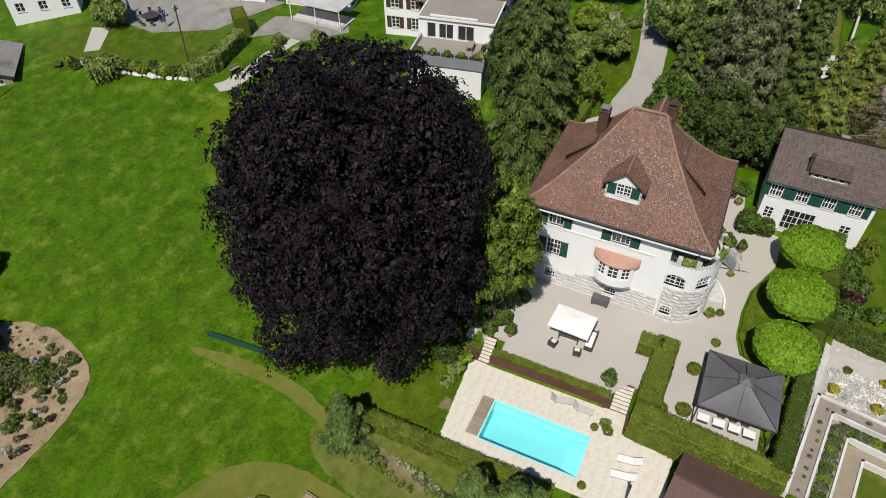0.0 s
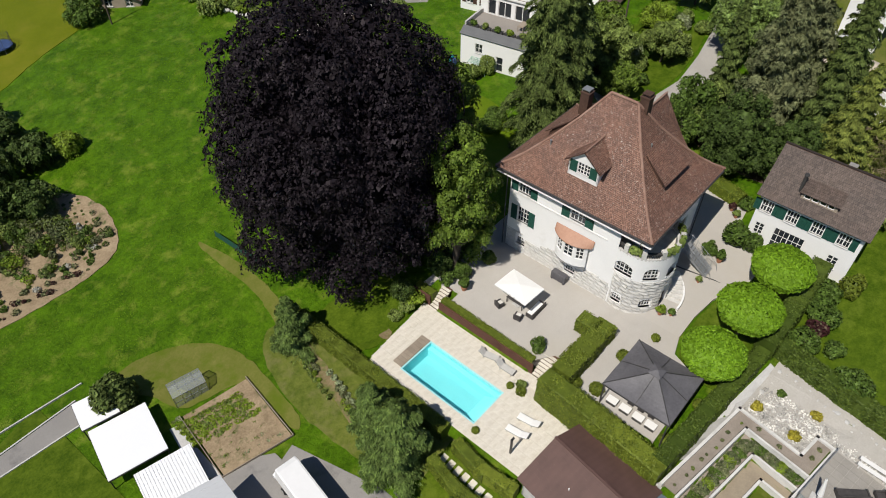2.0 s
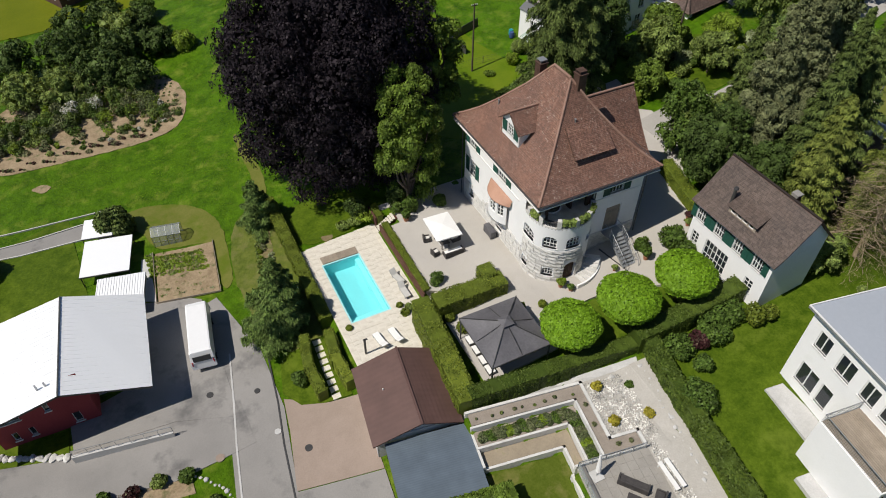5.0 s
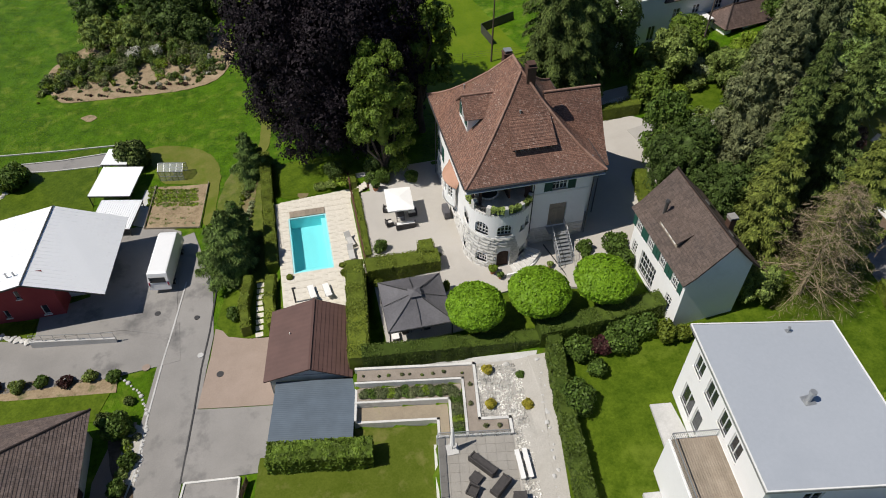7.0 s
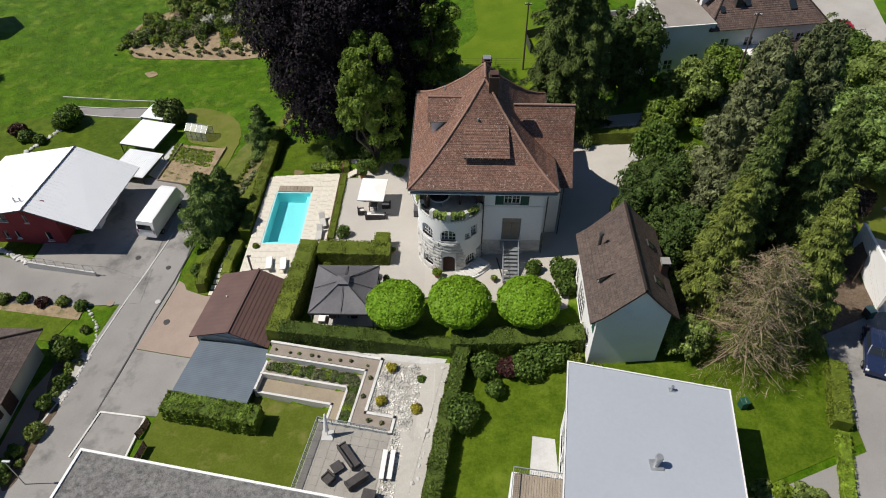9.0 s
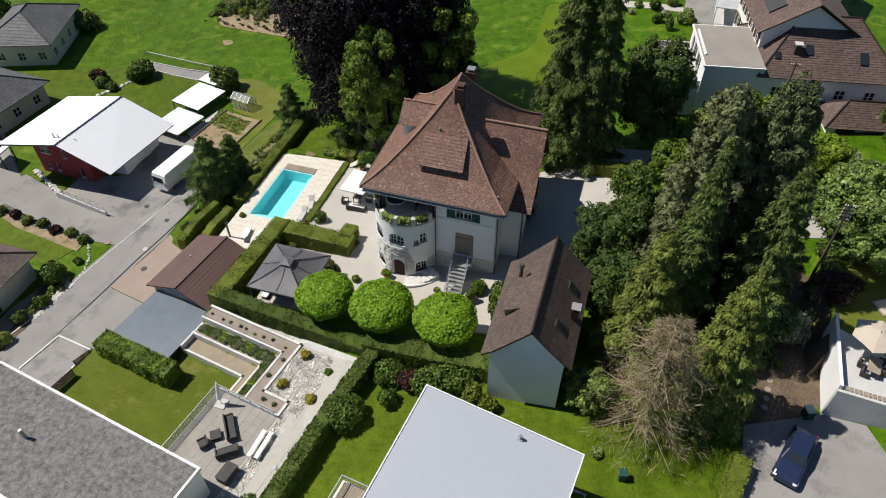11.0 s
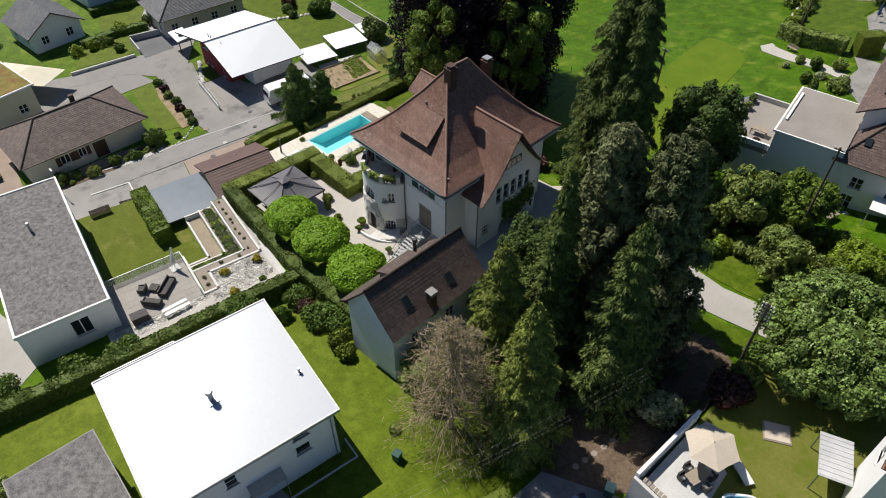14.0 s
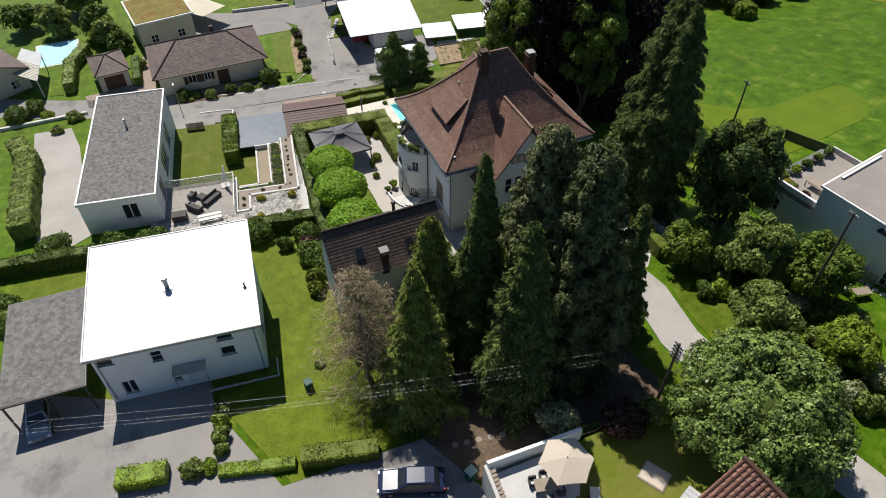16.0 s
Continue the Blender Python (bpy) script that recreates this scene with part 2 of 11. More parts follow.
GREY_GRAVEL_ROOF = surface("grey_gravel_roof", (0.065, 0.063, 0.060), (0.25, 0.242, 0.23), 2.4, 9.0, 0.95, 0.9, 0.04, stain=(0.115, 0.112, 0.105), stain_at=(0.58, 0.9), stain_scale=0.5)
GREEN_ROOF = surface("sedum_roof", (0.115, 0.115, 0.025), (0.25, 0.19, 0.06), 0.6, 3.0, 0.95, 0.6, 0.05, stain=(0.19, 0.085, 0.03), stain_at=(0.52, 0.68), stain_scale=0.5)
RED_WALL = surface("dark_red_plaster", (0.235, 0.035, 0.04), (0.29, 0.05, 0.052), 0.4, 8.0, 0.85, 0.15, 0.01)
CREAM = surface("cream_plaster", (0.55, 0.51, 0.40), (0.62, 0.58, 0.48), 0.4, 8.0)
WOOD_GREY = surface("weathered_wood", (0.25, 0.205, 0.155), (0.36, 0.30, 0.235), 1.0, 10.0, 0.85, 0.4, 0.01, vary=0.3)
WOOD_DARK = surface("dark_stained_wood", (0.055, 0.03, 0.022), (0.10, 0.058, 0.042), 1.0, 12.0, 0.75, 0.3, 0.01)
SHUTTER_GREEN = surface("green_shutter_paint", (0.013, 0.062, 0.045), (0.02, 0.085, 0.062), 2.0, 12.0, 0.55, 0.2, 0.01)
FRAME_WHITE = surface("white_window_paint", (0.70, 0.69, 0.66), (0.78, 0.77, 0.75), 2.0, 10.0, 0.5, 0.1, 0.005)
METAL_DARK = surface("dark_metal", (0.035, 0.034, 0.034), (0.06, 0.058, 0.056), 2.0, 10.0, 0.5, 0.1, 0.005, spec=0.5)
METAL_GREY = surface("galvanised_steel", (0.32, 0.33, 0.335), (0.42, 0.43, 0.435), 1.5, 10.0, 0.45, 0.1, 0.005, metal=0.6)
CORTEN = surface("rust_brown_board", (0.075, 0.032, 0.022), (0.115, 0.055, 0.037), 0.8, 7.0, 0.85, 0.3, 0.01)
CANVAS_GREY = surface("charcoal_canvas", (0.075, 0.072, 0.078), (0.125, 0.12, 0.128), 0.5, 5.0, 0.6, 0.25, 0.02, spec=0.5, stain=(0.105, 0.102, 0.108), stain_at=(0.55, 0.75), stain_scale=0.8)
CANVAS_WHITE = surface("white_canvas", (0.74, 0.735, 0.71), (0.80, 0.79, 0.77), 0.6, 6.0, 0.8, 0.15, 0.01)
CANVAS_SAND = surface("sand_canvas", (0.46, 0.395, 0.31), (0.53, 0.46, 0.375), 0.6, 6.0, 0.85, 0.15, 0.01)
CANVAS_CREAM = surface("cream_canvas", (0.60, 0.55, 0.42), (0.68, 0.63, 0.50), 0.6, 6.0, 0.85, 0.15, 0.01)
WICKER = surface("dark_wicker", (0.035, 0.032, 0.032), (0.08, 0.073, 0.07), 2.0, 25.0, 0.7, 0.6, 0.01)
CUSHION = surface("pale_cushion", (0.60, 0.58, 0.54), (0.68, 0.66, 0.62), 1.0, 8.0, 0.9, 0.2, 0.01)
PAVING_FAR = surface("worn_grey_paving", (0.20, 0.192, 0.18), (0.28, 0.268, 0.25), 0.5, 7.0, 0.9, 0.4, 0.02, stain=(0.16, 0.155, 0.14), stain_at=(0.5, 0.7), stain_scale=0.4)
TEAL = surface("teal_plastic", (0.02, 0.22, 0.26), (0.03, 0.27, 0.31), 1.0, 6.0, 0.5, 0.05, 0.005)
TEAL_PALE = surface("pale_green_netting", (0.28, 0.42, 0.34), (0.36, 0.50, 0.42), 1.0, 6.0, 0.8, 0.05, 0.005)
FAR_LAWN = surface("yellow_green_lawn", (0.085, 0.112, 0.004), (0.125, 0.145, 0.007), 0.15, 3.0, 0.7, 0.5, 0.04, stain=(0.15, 0.15, 0.015), stain_at=(0.5, 0.75), stain_scale=0.1, spec=0.25, tint=(1.0, 0.92, 0.14))
TERRACOTTA = surface("terracotta", (0.30, 0.13, 0.07), (0.38, 0.18, 0.10), 1.0, 8.0, 0.85, 0.2, 0.01)
GLASS = clear_glass("window_glass")
POOL_TILE = surface("turquoise_pool_liner", (0.33, 0.69, 0.72), (0.38, 0.74, 0.76), 0.3, 3.0, 0.5, 0.0)
BEECH_LEAF = leaf("copper_beech_leaves", (0.0052, 0.0038, 0.0052), (0.024, 0.0185, 0.0235), 0.2, 0.55, 0.03, 0.13, (0.95, 0.86, 0.88))
MAPLE_LEAF = leaf("maple_leaves", (0.050, 0.092, 0.011), (0.180, 0.258, 0.037), 0.25)
WALNUT_LEAF = leaf("walnut_leaves", (0.070, 0.122, 0.026), (0.265, 0.365, 0.090), 0.3, 0.45, 0.2, 0.4, (0.85, 1.0, 0.7), clump=(0.4, 1.5))
DARK_LEAF = leaf("dark_green_leaves", (0.032, 0.064, 0.011), (0.130, 0.205, 0.036), 0.25)
YEW_LEAF = leaf("yew_needles", (0.020, 0.040, 0.009), (0.085, 0.130, 0.028), 0.25, 0.6, 0.1)
MID_LEAF = leaf("garden_leaves", (0.080, 0.124, 0.028), (0.265, 0.335, 0.086), 0.25, 0.55, 0.26, 0.3, (0.88, 1.0, 0.6))
BRIGHT_LEAF = leaf("bright_catalpa_leaves", (0.095, 0.195, 0.009), (0.215, 0.375, 0.020), 0.3, clump=(0.85, 1.15))
HEDGE_DARK = leaf("dark_hedge_leaves", (0.024, 0.046, 0.006), (0.092, 0.130, 0.019), 0.35, 0.6, 0.12, clump=(0.8, 1.2))
BOX_LEAF = leaf("clipped_hedge_leaves", (0.052, 0.080, 0.009), (0.180, 0.215, 0.025), 0.35, 0.6, 0.12, clump=(0.8, 1.2))
LIME_LEAF = leaf("lime_green_leaves", (0.112, 0.18, 0.013), (0.235, 0.32, 0.035), 0.3)
NEEDLE = leaf("spruce_needles", (0.028, 0.050, 0.012), (0.150, 0.196, 0.050), 0.2, 0.65, 0.12)
FIR_NEEDLE = leaf("dark_fir_needles", (0.040, 0.076, 0.018), (0.172, 0.245, 0.060), 0.2, 0.6, 0.1)
NEEDLE_PALE = leaf("grey_green_needles", (0.068, 0.084, 0.036), (0.228, 0.242, 0.118), 0.2, 0.65, 0.12)
NEEDLE_BLUE = leaf("blue_green_needles", (0.040, 0.056, 0.023), (0.158, 0.182, 0.082), 0.2, 0.65, 0.12)
NEEDLE_GREEN = leaf("fresh_spruce_needles", (0.066, 0.096, 0.018), (0.240, 0.272, 0.056), 0.2, 0.65, 0.12)
PURPLE_LEAF = leaf("purple_shrub_leaves", (0.03, 0.009, 0.012), (0.075, 0.026, 0.03), 0.5, 0.5, 0.15)
GOLD_LEAF = leaf("yellow_shrub_leaves", (0.22, 0.20, 0.02), (0.42, 0.36, 0.05), 0.5, 0.5, 0.2)
WITHERED = leaf("withered_needles", (0.060, 0.070, 0.022), (0.165, 0.165, 0.06), 0.3, 0.7, 0.2)
PALE_LEAF = leaf("pale_variegated_leaves", (0.20, 0.25, 0.11), (0.42, 0.47, 0.30), 0.4, 0.6, 0.3)
BLOSSOM = leaf("pale_blossom", (0.40, 0.40, 0.36), (0.65, 0.65, 0.60), 0.5, 0.6, 0.2)
BARK = surface("bark", (0.055, 0.042, 0.032), (0.12, 0.095, 0.075), 0.8, 8.0, 0.95, 0.9, 0.04)
BARK_GREY = surface("dead_wood", (0.22, 0.165, 0.105), (0.42, 0.33, 0.225), 0.8, 8.0, 0.95, 0.7, 0.03)
CAR_BLACK = surface("black_car_paint", (0.008, 0.012, 0.022), (0.012, 0.017, 0.03), 1.0, 3.0, 0.22, 0.0, spec=0.8)
CAR_BLUE = surface("dark_blue_car_paint", (0.012, 0.020, 0.052), (0.017, 0.027, 0.066), 1.0, 3.0, 0.3, 0.0, spec=0.4)
CAR_RED = surface("red_car_paint", (0.34, 0.01, 0.025), (0.38, 0.013, 0.03), 1.0, 3.0, 0.2, 0.0, spec=0.8)
CAR_WHITE = surface("white_van_paint", (0.74, 0.74, 0.735), (0.78, 0.78, 0.775), 1.0, 3.0, 0.3, 0.0, spec=0.6)
CAR_SILVER = surface("silver_car_paint", (0.30, 0.31, 0.32), (0.34, 0.35, 0.36), 1.0, 3.0, 0.25, 0.0, metal=0.6)
RUBBER = surface("black_rubber", (0.015, 0.015, 0.015), (0.025, 0.025, 0.025), 1.0, 8.0, 0.85, 0.1, 0.005)

# ---- helpers for building ----
import functools


def part(name, bm, material, parent=None, label="", smooth=False):
    """Links a bmesh as one mesh object, under a thing or a part."""
    me = bpy.data.meshes.new(name)
    bm.to_mesh(me)
    bm.free()
    me.materials.append(material)
    if smooth:
        me.polygons.foreach_set("use_smooth", [True] * len(me.polygons))
    ob = new(name, me)
    ob.parent = parent
    if parent and not parent.parent and parent.get("placed"):
        ob.matrix_parent_inverse = parent.matrix_basis.inverted()
    if label:
        ob["label"] = label
    return ob


def site(name, label, category, at, turn=0.0, group="", kind=""):
    """A thing whose parts are built at their places in the world, not from its own base."""
    ob = thing(name, label, category, at, turn, group, kind)
    ob["placed"] = 1
    return ob


def thing(name, label, category, at=(0, 0, 0), turn=0.0, group="", kind=""):
    ob = new(name)
    ob.empty_display_size = 0.3
    ob.matrix_basis = pose(*at, 0, 0, turn)
    return tagged(ob, label, category, group, kind)


def B():
    return bmesh.new()


def box(bm, x0, x1, y0, y1, z0, z1, bev=0.0):
    made = bmesh.ops.create_cube(bm, size=1.0)["verts"]
    for v in made:
        v.co = Vector((x0 + (v.co.x + 0.5) * (x1 - x0), y0 + (v.co.y + 0.5) * (y1 - y0), z0 + (v.co.z + 0.5) * (z1 - z0)))
    if bev:
        edges = list({e for v in made for e in v.link_edges})
        bmesh.ops.bevel(bm, geom=edges, offset=bev, segments=2, affect="EDGES", profile=0.5)
    return bm


def prism(bm, poly, z0, z1):
    low = [bm.verts.new((x, y, z0)) for x, y in poly]
    top = [bm.verts.new((x, y, z1)) for x, y in poly]
    n = len(poly)
    bm.faces.new(list(reversed(low)))
    bm.faces.new(top)
    for i in range(n):
        bm.faces.new((low[i], low[(i + 1) % n], top[(i + 1) % n], top[i]))
    return bm


def tube(bm, a, b, r0, r1=None, n=8, cap=True):
    a, b = Vector(a), Vector(b)
    r1 = r0 if r1 is None else r1
    w = (b - a).normalized()
    u = w.orthogonal().normalized()
    v = w.cross(u)
    rings = []
    for c, r in ((a, r0), (b, r1)):
        rings.append([bm.verts.new(c + (u * math.cos(2 * math.pi * k / n) + v * math.sin(2 * math.pi * k / n)) * r) for k in range(n)])
    for k in range(n):
        bm.faces.new((rings[0][k], rings[0][(k + 1) % n], rings[1][(k + 1) % n], rings[1][k]))
    if cap:
        bm.faces.new(list(reversed(rings[0])))
        bm.faces.new(rings[1])
    return bm


def lathe(bm, profile, n=20, at=(0, 0, 0), squash=1.0):
    rings = []
    for r, z in profile:
        rings.append([bm.verts.new((at[0] + r * math.cos(2 * math.pi * k / n), at[1] + r * squash * math.sin(2 * math.pi * k / n), at[2] + z)) for k in range(n)])
    for a, b in zip(rings, rings[1:]):
        for k in range(n):
            bm.faces.new((a[k], a[(k + 1) % n], b[(k + 1) % n], b[k]))
    bm.faces.new(list(reversed(rings[0])))
    bm.faces.new(rings[-1])
    return bm


def beam(bm, a, b, w, h):
    """A rectangular bar from a to b, w wide and h high."""
    a, b = Vector(a), Vector(b)
    d = (b - a).normalized()
    side = d.cross(Vector((0, 0, 1)))
    side = side.normalized() if side.length > 1e-4 else Vector((1, 0, 0))
    up = side.cross(d)
    vs = []
    for c in (a, b):
        for s, t in ((-1, -1), (1, -1), (1, 1), (-1, 1)):
            vs.append(bm.verts.new(c + side * (s * w / 2) + up * (t * h / 2)))
    for f in ((3, 2, 1, 0), (4, 5, 6, 7), (0, 1, 5, 4), (1, 2, 6, 5), (2, 3, 7, 6), (3, 0, 4, 7)):
        bm.faces.new([vs[i] for i in f])
    return bm


def smooth_mesh(name, verts, faces, material, parent=None, label="", smooth=False):
    """A mesh from numpy arrays, for leaves and large sheets."""
    me = bpy.data.meshes.new(name)
    verts, faces = np.asarray(verts, np.float32), np.asarray(faces, np.int32)
    k = faces.shape[1]
    me.vertices.add(len(verts))
    me.vertices.foreach_set("co", verts.ravel())
    me.loops.add(faces.size)
    me.loops.foreach_set("vertex_index", faces.ravel())
    me.polygons.add(len(faces))
    me.polygons.foreach_set("loop_start", np.arange(len(faces), dtype=np.int32) * k)
    if smooth:
        me.polygons.foreach_set("use_smooth", [True] * len(faces))
    me.update()
    me.validate()
    me.materials.append(material)
    ob = new(name, me)
    ob.parent = parent
    if label:
        ob["label"] = label
    return ob


# ---- lie of the land: it falls from the drive above the villa to the road below the pool ----
LAND_X = [-400, -60, -45, -30, -22, -12, -2, 5, 10, 15, 20, 28, 41, 48, 70, 200, 500]
LAND_Z = [-5, -3.4, -3.1, -2.6, -1.5, 0.4, 1.7, 2.5, 2.95, 3.6, 4.4, 5.5, 6.5, 7.6, 9.5, 15, 24]


@functools.lru_cache(maxsize=None)
def slope(x):
    return float(np.mean([np.interp(x + d, LAND_X, LAND_Z) for d in (-2.5, -1.25, 0, 1.25, 2.5)]))


PLOT = radians(-9.5)  # the neighbouring plots lie turned by this


def plot_uv(x, y):
    """Along and across the garden plot south of the villa, from its corner by the shed."""
    dx, dy = x + 12.6, y + 10.4
    return dx * math.cos(PLOT) + dy * math.sin(PLOT), dx * math.sin(-PLOT) + dy * math.cos(PLOT)


def plot_xy(u, v):
    return -12.6 + u * math.cos(PLOT) - v * math.sin(PLOT), -10.4 + u * math.sin(PLOT) + v * math.cos(PLOT)


def land(x, y):
    """Height of the ground, with its terraces."""
    z = slope(x)
    if -19.2 < x < -9.7 and -3.2 < y < 18.2:
        z = -0.06
        if -17.9 < x < -12.9 and 4.4 < y < 14.2:
            z = -2.2
    elif -9.7 <= x < 1.2 and -8.5 < y < 19.5:
        z = 1.25 + 0.085 * (x + 9.5)
        if x < -7.9 and (15.7 < y < 17.1 or 2.3 < y < 4.2):
            z = -0.3
    else:
        u, v = plot_uv(x, y)
        if -0.3 < u < 15.6 and -17.5 < v < 0.0:
            z = 1.9
            if u < 9.6 and -7.6 < v < -1.75:
                z = 1.2
            if u < 8.3 and -7.6 < v < -3.45:
                z = 0.6
            if u < (7.2 if v > -7.6 else 6.8) and v < -5.1:
                z = 0.0
        if -8.5 < u <= -0.3 and -17.5 < v < -7.5:
            z = 0.0
        if 43.2 < x < 75 and -9.3 < y < 9:
            z = 9.4
    return z


def worn_edge(outline, times=3):
    """Rounds an outline's corners and lets it wander a little, as the edge of grass or soil does."""
    for q in range(times):
        outline = [p for (x0, y0), (x1, y1) in zip(outline, outline[1:] + outline[:1]) for p in ((0.8 * x0 + 0.2 * x1, 0.8 * y0 + 0.2 * y1), (0.2 * x0 + 0.8 * x1, 0.2 * y0 + 0.8 * y1))]
    return [(x + 0.22 * noise.noise((x * 0.9, y * 0.9, 5.0)), y + 0.22 * noise.noise((x * 0.9, y * 0.9, 9.0))) for x, y in outline]


def drape(name, outline, material, up=0.04, step=1.5, skirt=0.25, parent=None, label="", category="", kind="structure", worn=False):
    """A paved or planted sheet that follows the ground inside an outline, with its own edge."""
    if worn:
        outline = worn_edge(list(outline))
    bm = B()
    bm.faces.new([bm.verts.new((x, y, 0)) for x, y in outline])
    xs, ys = [p[0] for p in outline], [p[1] for p in outline]
    for lo, hi, axis in ((min(xs), max(xs), 0), (min(ys), max(ys), 1)):
        c = math.ceil(lo / step) * step
        while c < hi:
            co, no = [0, 0, 0], [0, 0, 0]
            co[axis], no[axis] = c, 1
            bmesh.ops.bisect_plane(bm, geom=bm.verts[:] + bm.edges[:] + bm.faces[:], plane_co=co, plane_no=no)
            c += step
    for v in bm.verts:
        v.co.z = land(v.co.x, v.co.y) + up
    rim = [e for e in bm.edges if e.is_boundary]
    out = bmesh.ops.extrude_edge_only(bm, edges=rim)
    for v in out["geom"]:
        if isinstance(v, bmesh.types.BMVert):
            v.co.z -= skirt
    bmesh.ops.recalc_face_normals(bm, faces=bm.faces[:])
    ob = part(name, bm, material, parent, label)
    if not parent:
        tagged(ob, label, category or name.split("_")[0], "", kind)
    return ob


# ---- leaves and trees ----
def leaf_quads(points, normals, size, rng, long=1.5, jitter=0.5, along=None):
    """One folded-flat leaf spray per point, facing roughly along its normal and, where given, lying along a way."""
    n = len(points)
    nor = normals + rng.normal(size=(n, 3)) * jitter
    nor /= np.linalg.norm(nor, axis=1)[:, None] + 1e-9
    ref = rng.normal(size=(n, 3))
    u = np.cross(nor, ref)
    if along is not None:
        w = along + rng.normal(size=(n, 3)) * 0.35
        u = w - nor * (w * nor).sum(axis=1)[:, None]
    u /= np.linalg.norm(u, axis=1)[:, None] + 1e-9
    v = np.cross(nor, u)
    s = size * rng.uniform(0.6, 1.35, size=(n, 1))
    a, b = u * s * 0.5 * long, v * s * 0.5
    drop = np.zeros((n, 3))
    drop[:, 2:] = -s * 0.15
    verts = np.stack([points - a, points - b * 0.9 + drop, points + a + drop, points + b], axis=1).reshape(-1, 3)
    faces = np.arange(4 * n).reshape(n, 4)
    return verts, faces


def needle_sprays(points, normals, size, rng, long, jitter, along):
    """Narrow tapering sprays, one triangle each, that lie along their boughs."""
    verts, faces = leaf_quads(points, normals, size, rng, long, jitter, along)
    verts = verts.reshape(-1, 4, 3)
    a, tip = verts[:, 0], verts[:, 2]
    half = (verts[:, 3] - verts[:, 1]) * 0.5
    return np.stack([a - half, tip, a + half], axis=1).reshape(-1, 3), np.arange(3 * len(points)).reshape(-1, 3)


def clumps(P, Q, per, rad, rng, droop=0.5, flat=0.55):
    """Leaves gathered in small drooping fans round the points of a crown: places, normals and ways."""
    n = len(P)
    k = np.repeat(np.arange(n), per)
    m = len(k)
    axis = Q * np.array((1, 1, 0.7)) + np.array((0, 0, flat)) + rng.normal(size=(n, 3)) * 0.18
    axis /= np.linalg.norm(axis, axis=1)[:, None]
    scale = rad * rng.uniform(0.55, 1.3, size=n)[k]
    d = rng.normal(size=(m, 3))
    d -= axis[k] * (d * axis[k]).sum(axis=1)[:, None]
    d /= np.linalg.norm(d, axis=1)[:, None] + 1e-9
    s = rng.random(m) ** 0.6
    out = P[k] + d * (s * scale)[:, None] + axis[k] * (rng.normal(size=m) * 0.10 * scale)[:, None]
    out[:, 2] -= droop * scale * s ** 2
    return out, axis[k] + d * (0.6 * s)[:, None], d + np.array((0, 0, -0.5))


def crown_points(lumps, count, rng, fill=0.35):
    """Points over a crown made of lumps (centre, radii): dense near the outside, none inside a neighbour."""
    lumps = [(np.array(c, float), np.array(r, float)) for c, r in lumps]
    area = np.array([(r[0] * r[1] + r[0] * r[2] + r[1] * r[2]) for _, r in lumps])
    share = rng.multinomial(int(count * 1.5), area / area.sum())
    P, Q = [], []
    for i, ((c, r), k) in enumerate(zip(lumps, share)):
        d = rng.normal(size=(k, 3))
        d /= np.linalg.norm(d, axis=1)[:, None]
        rad = 1.0 - fill * rng.random((k, 1)) ** 1.6 + 0.06 * rng.normal(size=(k, 1))
        p = c + d * r * rad
        inside = np.zeros(k, bool)
        for j, (c2, r2) in enumerate(lumps):
            if j != i:
                inside |= (((p - c2) / (r2 * 0.72)) ** 2).sum(axis=1) < 1
        P.append(p[~inside])
        Q.append((d / r)[~inside])
    P, Q = np.vstack(P), np.vstack(Q)
    Q /= np.linalg.norm(Q, axis=1)[:, None]
    if len(P) > count:
        keep = rng.permutation(len(P))[:count]
        P, Q = P[keep], Q[keep]
    return P, Q


def limb(bm, a, b, r0, r1, rng, bends=3, sway=0.06):
    a, b = np.array(a, float), np.array(b, float)
    w = Vector(b - a).normalized()
    u = w.orthogonal().normalized()
    v = w.cross(u)
    rings = []
    for k in range(bends + 1):
        f = k / bends
        p = a + (b - a) * f + (rng.normal(size=3) * sway * np.linalg.norm(b - a) if 0 < k < bends else 0)
        r = r0 + (r1 - r0) * f
        rings.append([bm.verts.new(Vector(p) + (u * math.cos(0.8976 * j) + v * math.sin(0.8976 * j)) * r) for j in range(7)])
    for lo, hi in zip(rings, rings[1:]):
        for j in range(7):
            bm.faces.new((lo[j], lo[(j + 1) % 7], hi[(j + 1) % 7], hi[j]))
    return bm


def lump_set(rng, r, h, low, n, spread=0.68, size=(0.2, 0.44), core=0.66):
    """Lumps of a broad crown of radius r between the heights low and h."""
    mid, half = (low + h) / 2, (h - low) / 2
    lumps = [((0, 0, mid), (r * core, r * core, half * (core + 0.1)))]
    for k in range(int(n * 1.7)):
        z = rng.uniform(-0.85, 0.9)
        a = k * 2.399 + rng.uniform(-0.3, 0.3)
        w = math.sqrt(max(0.05, 1 - z * z)) * (1.0 if z > -0.2 else 1.05)
        s = rng.uniform(*size)
        lumps.append(((r * spread * w * math.cos(a), r * spread * w * math.sin(a), mid + z * half * (0.72 if half < 1.6 * r else 0.92)), (r * s, r * s, max(half * s * 0.8, r * s * 0.7) if half < 2 * r else r * s * 0.85)))
    return lumps


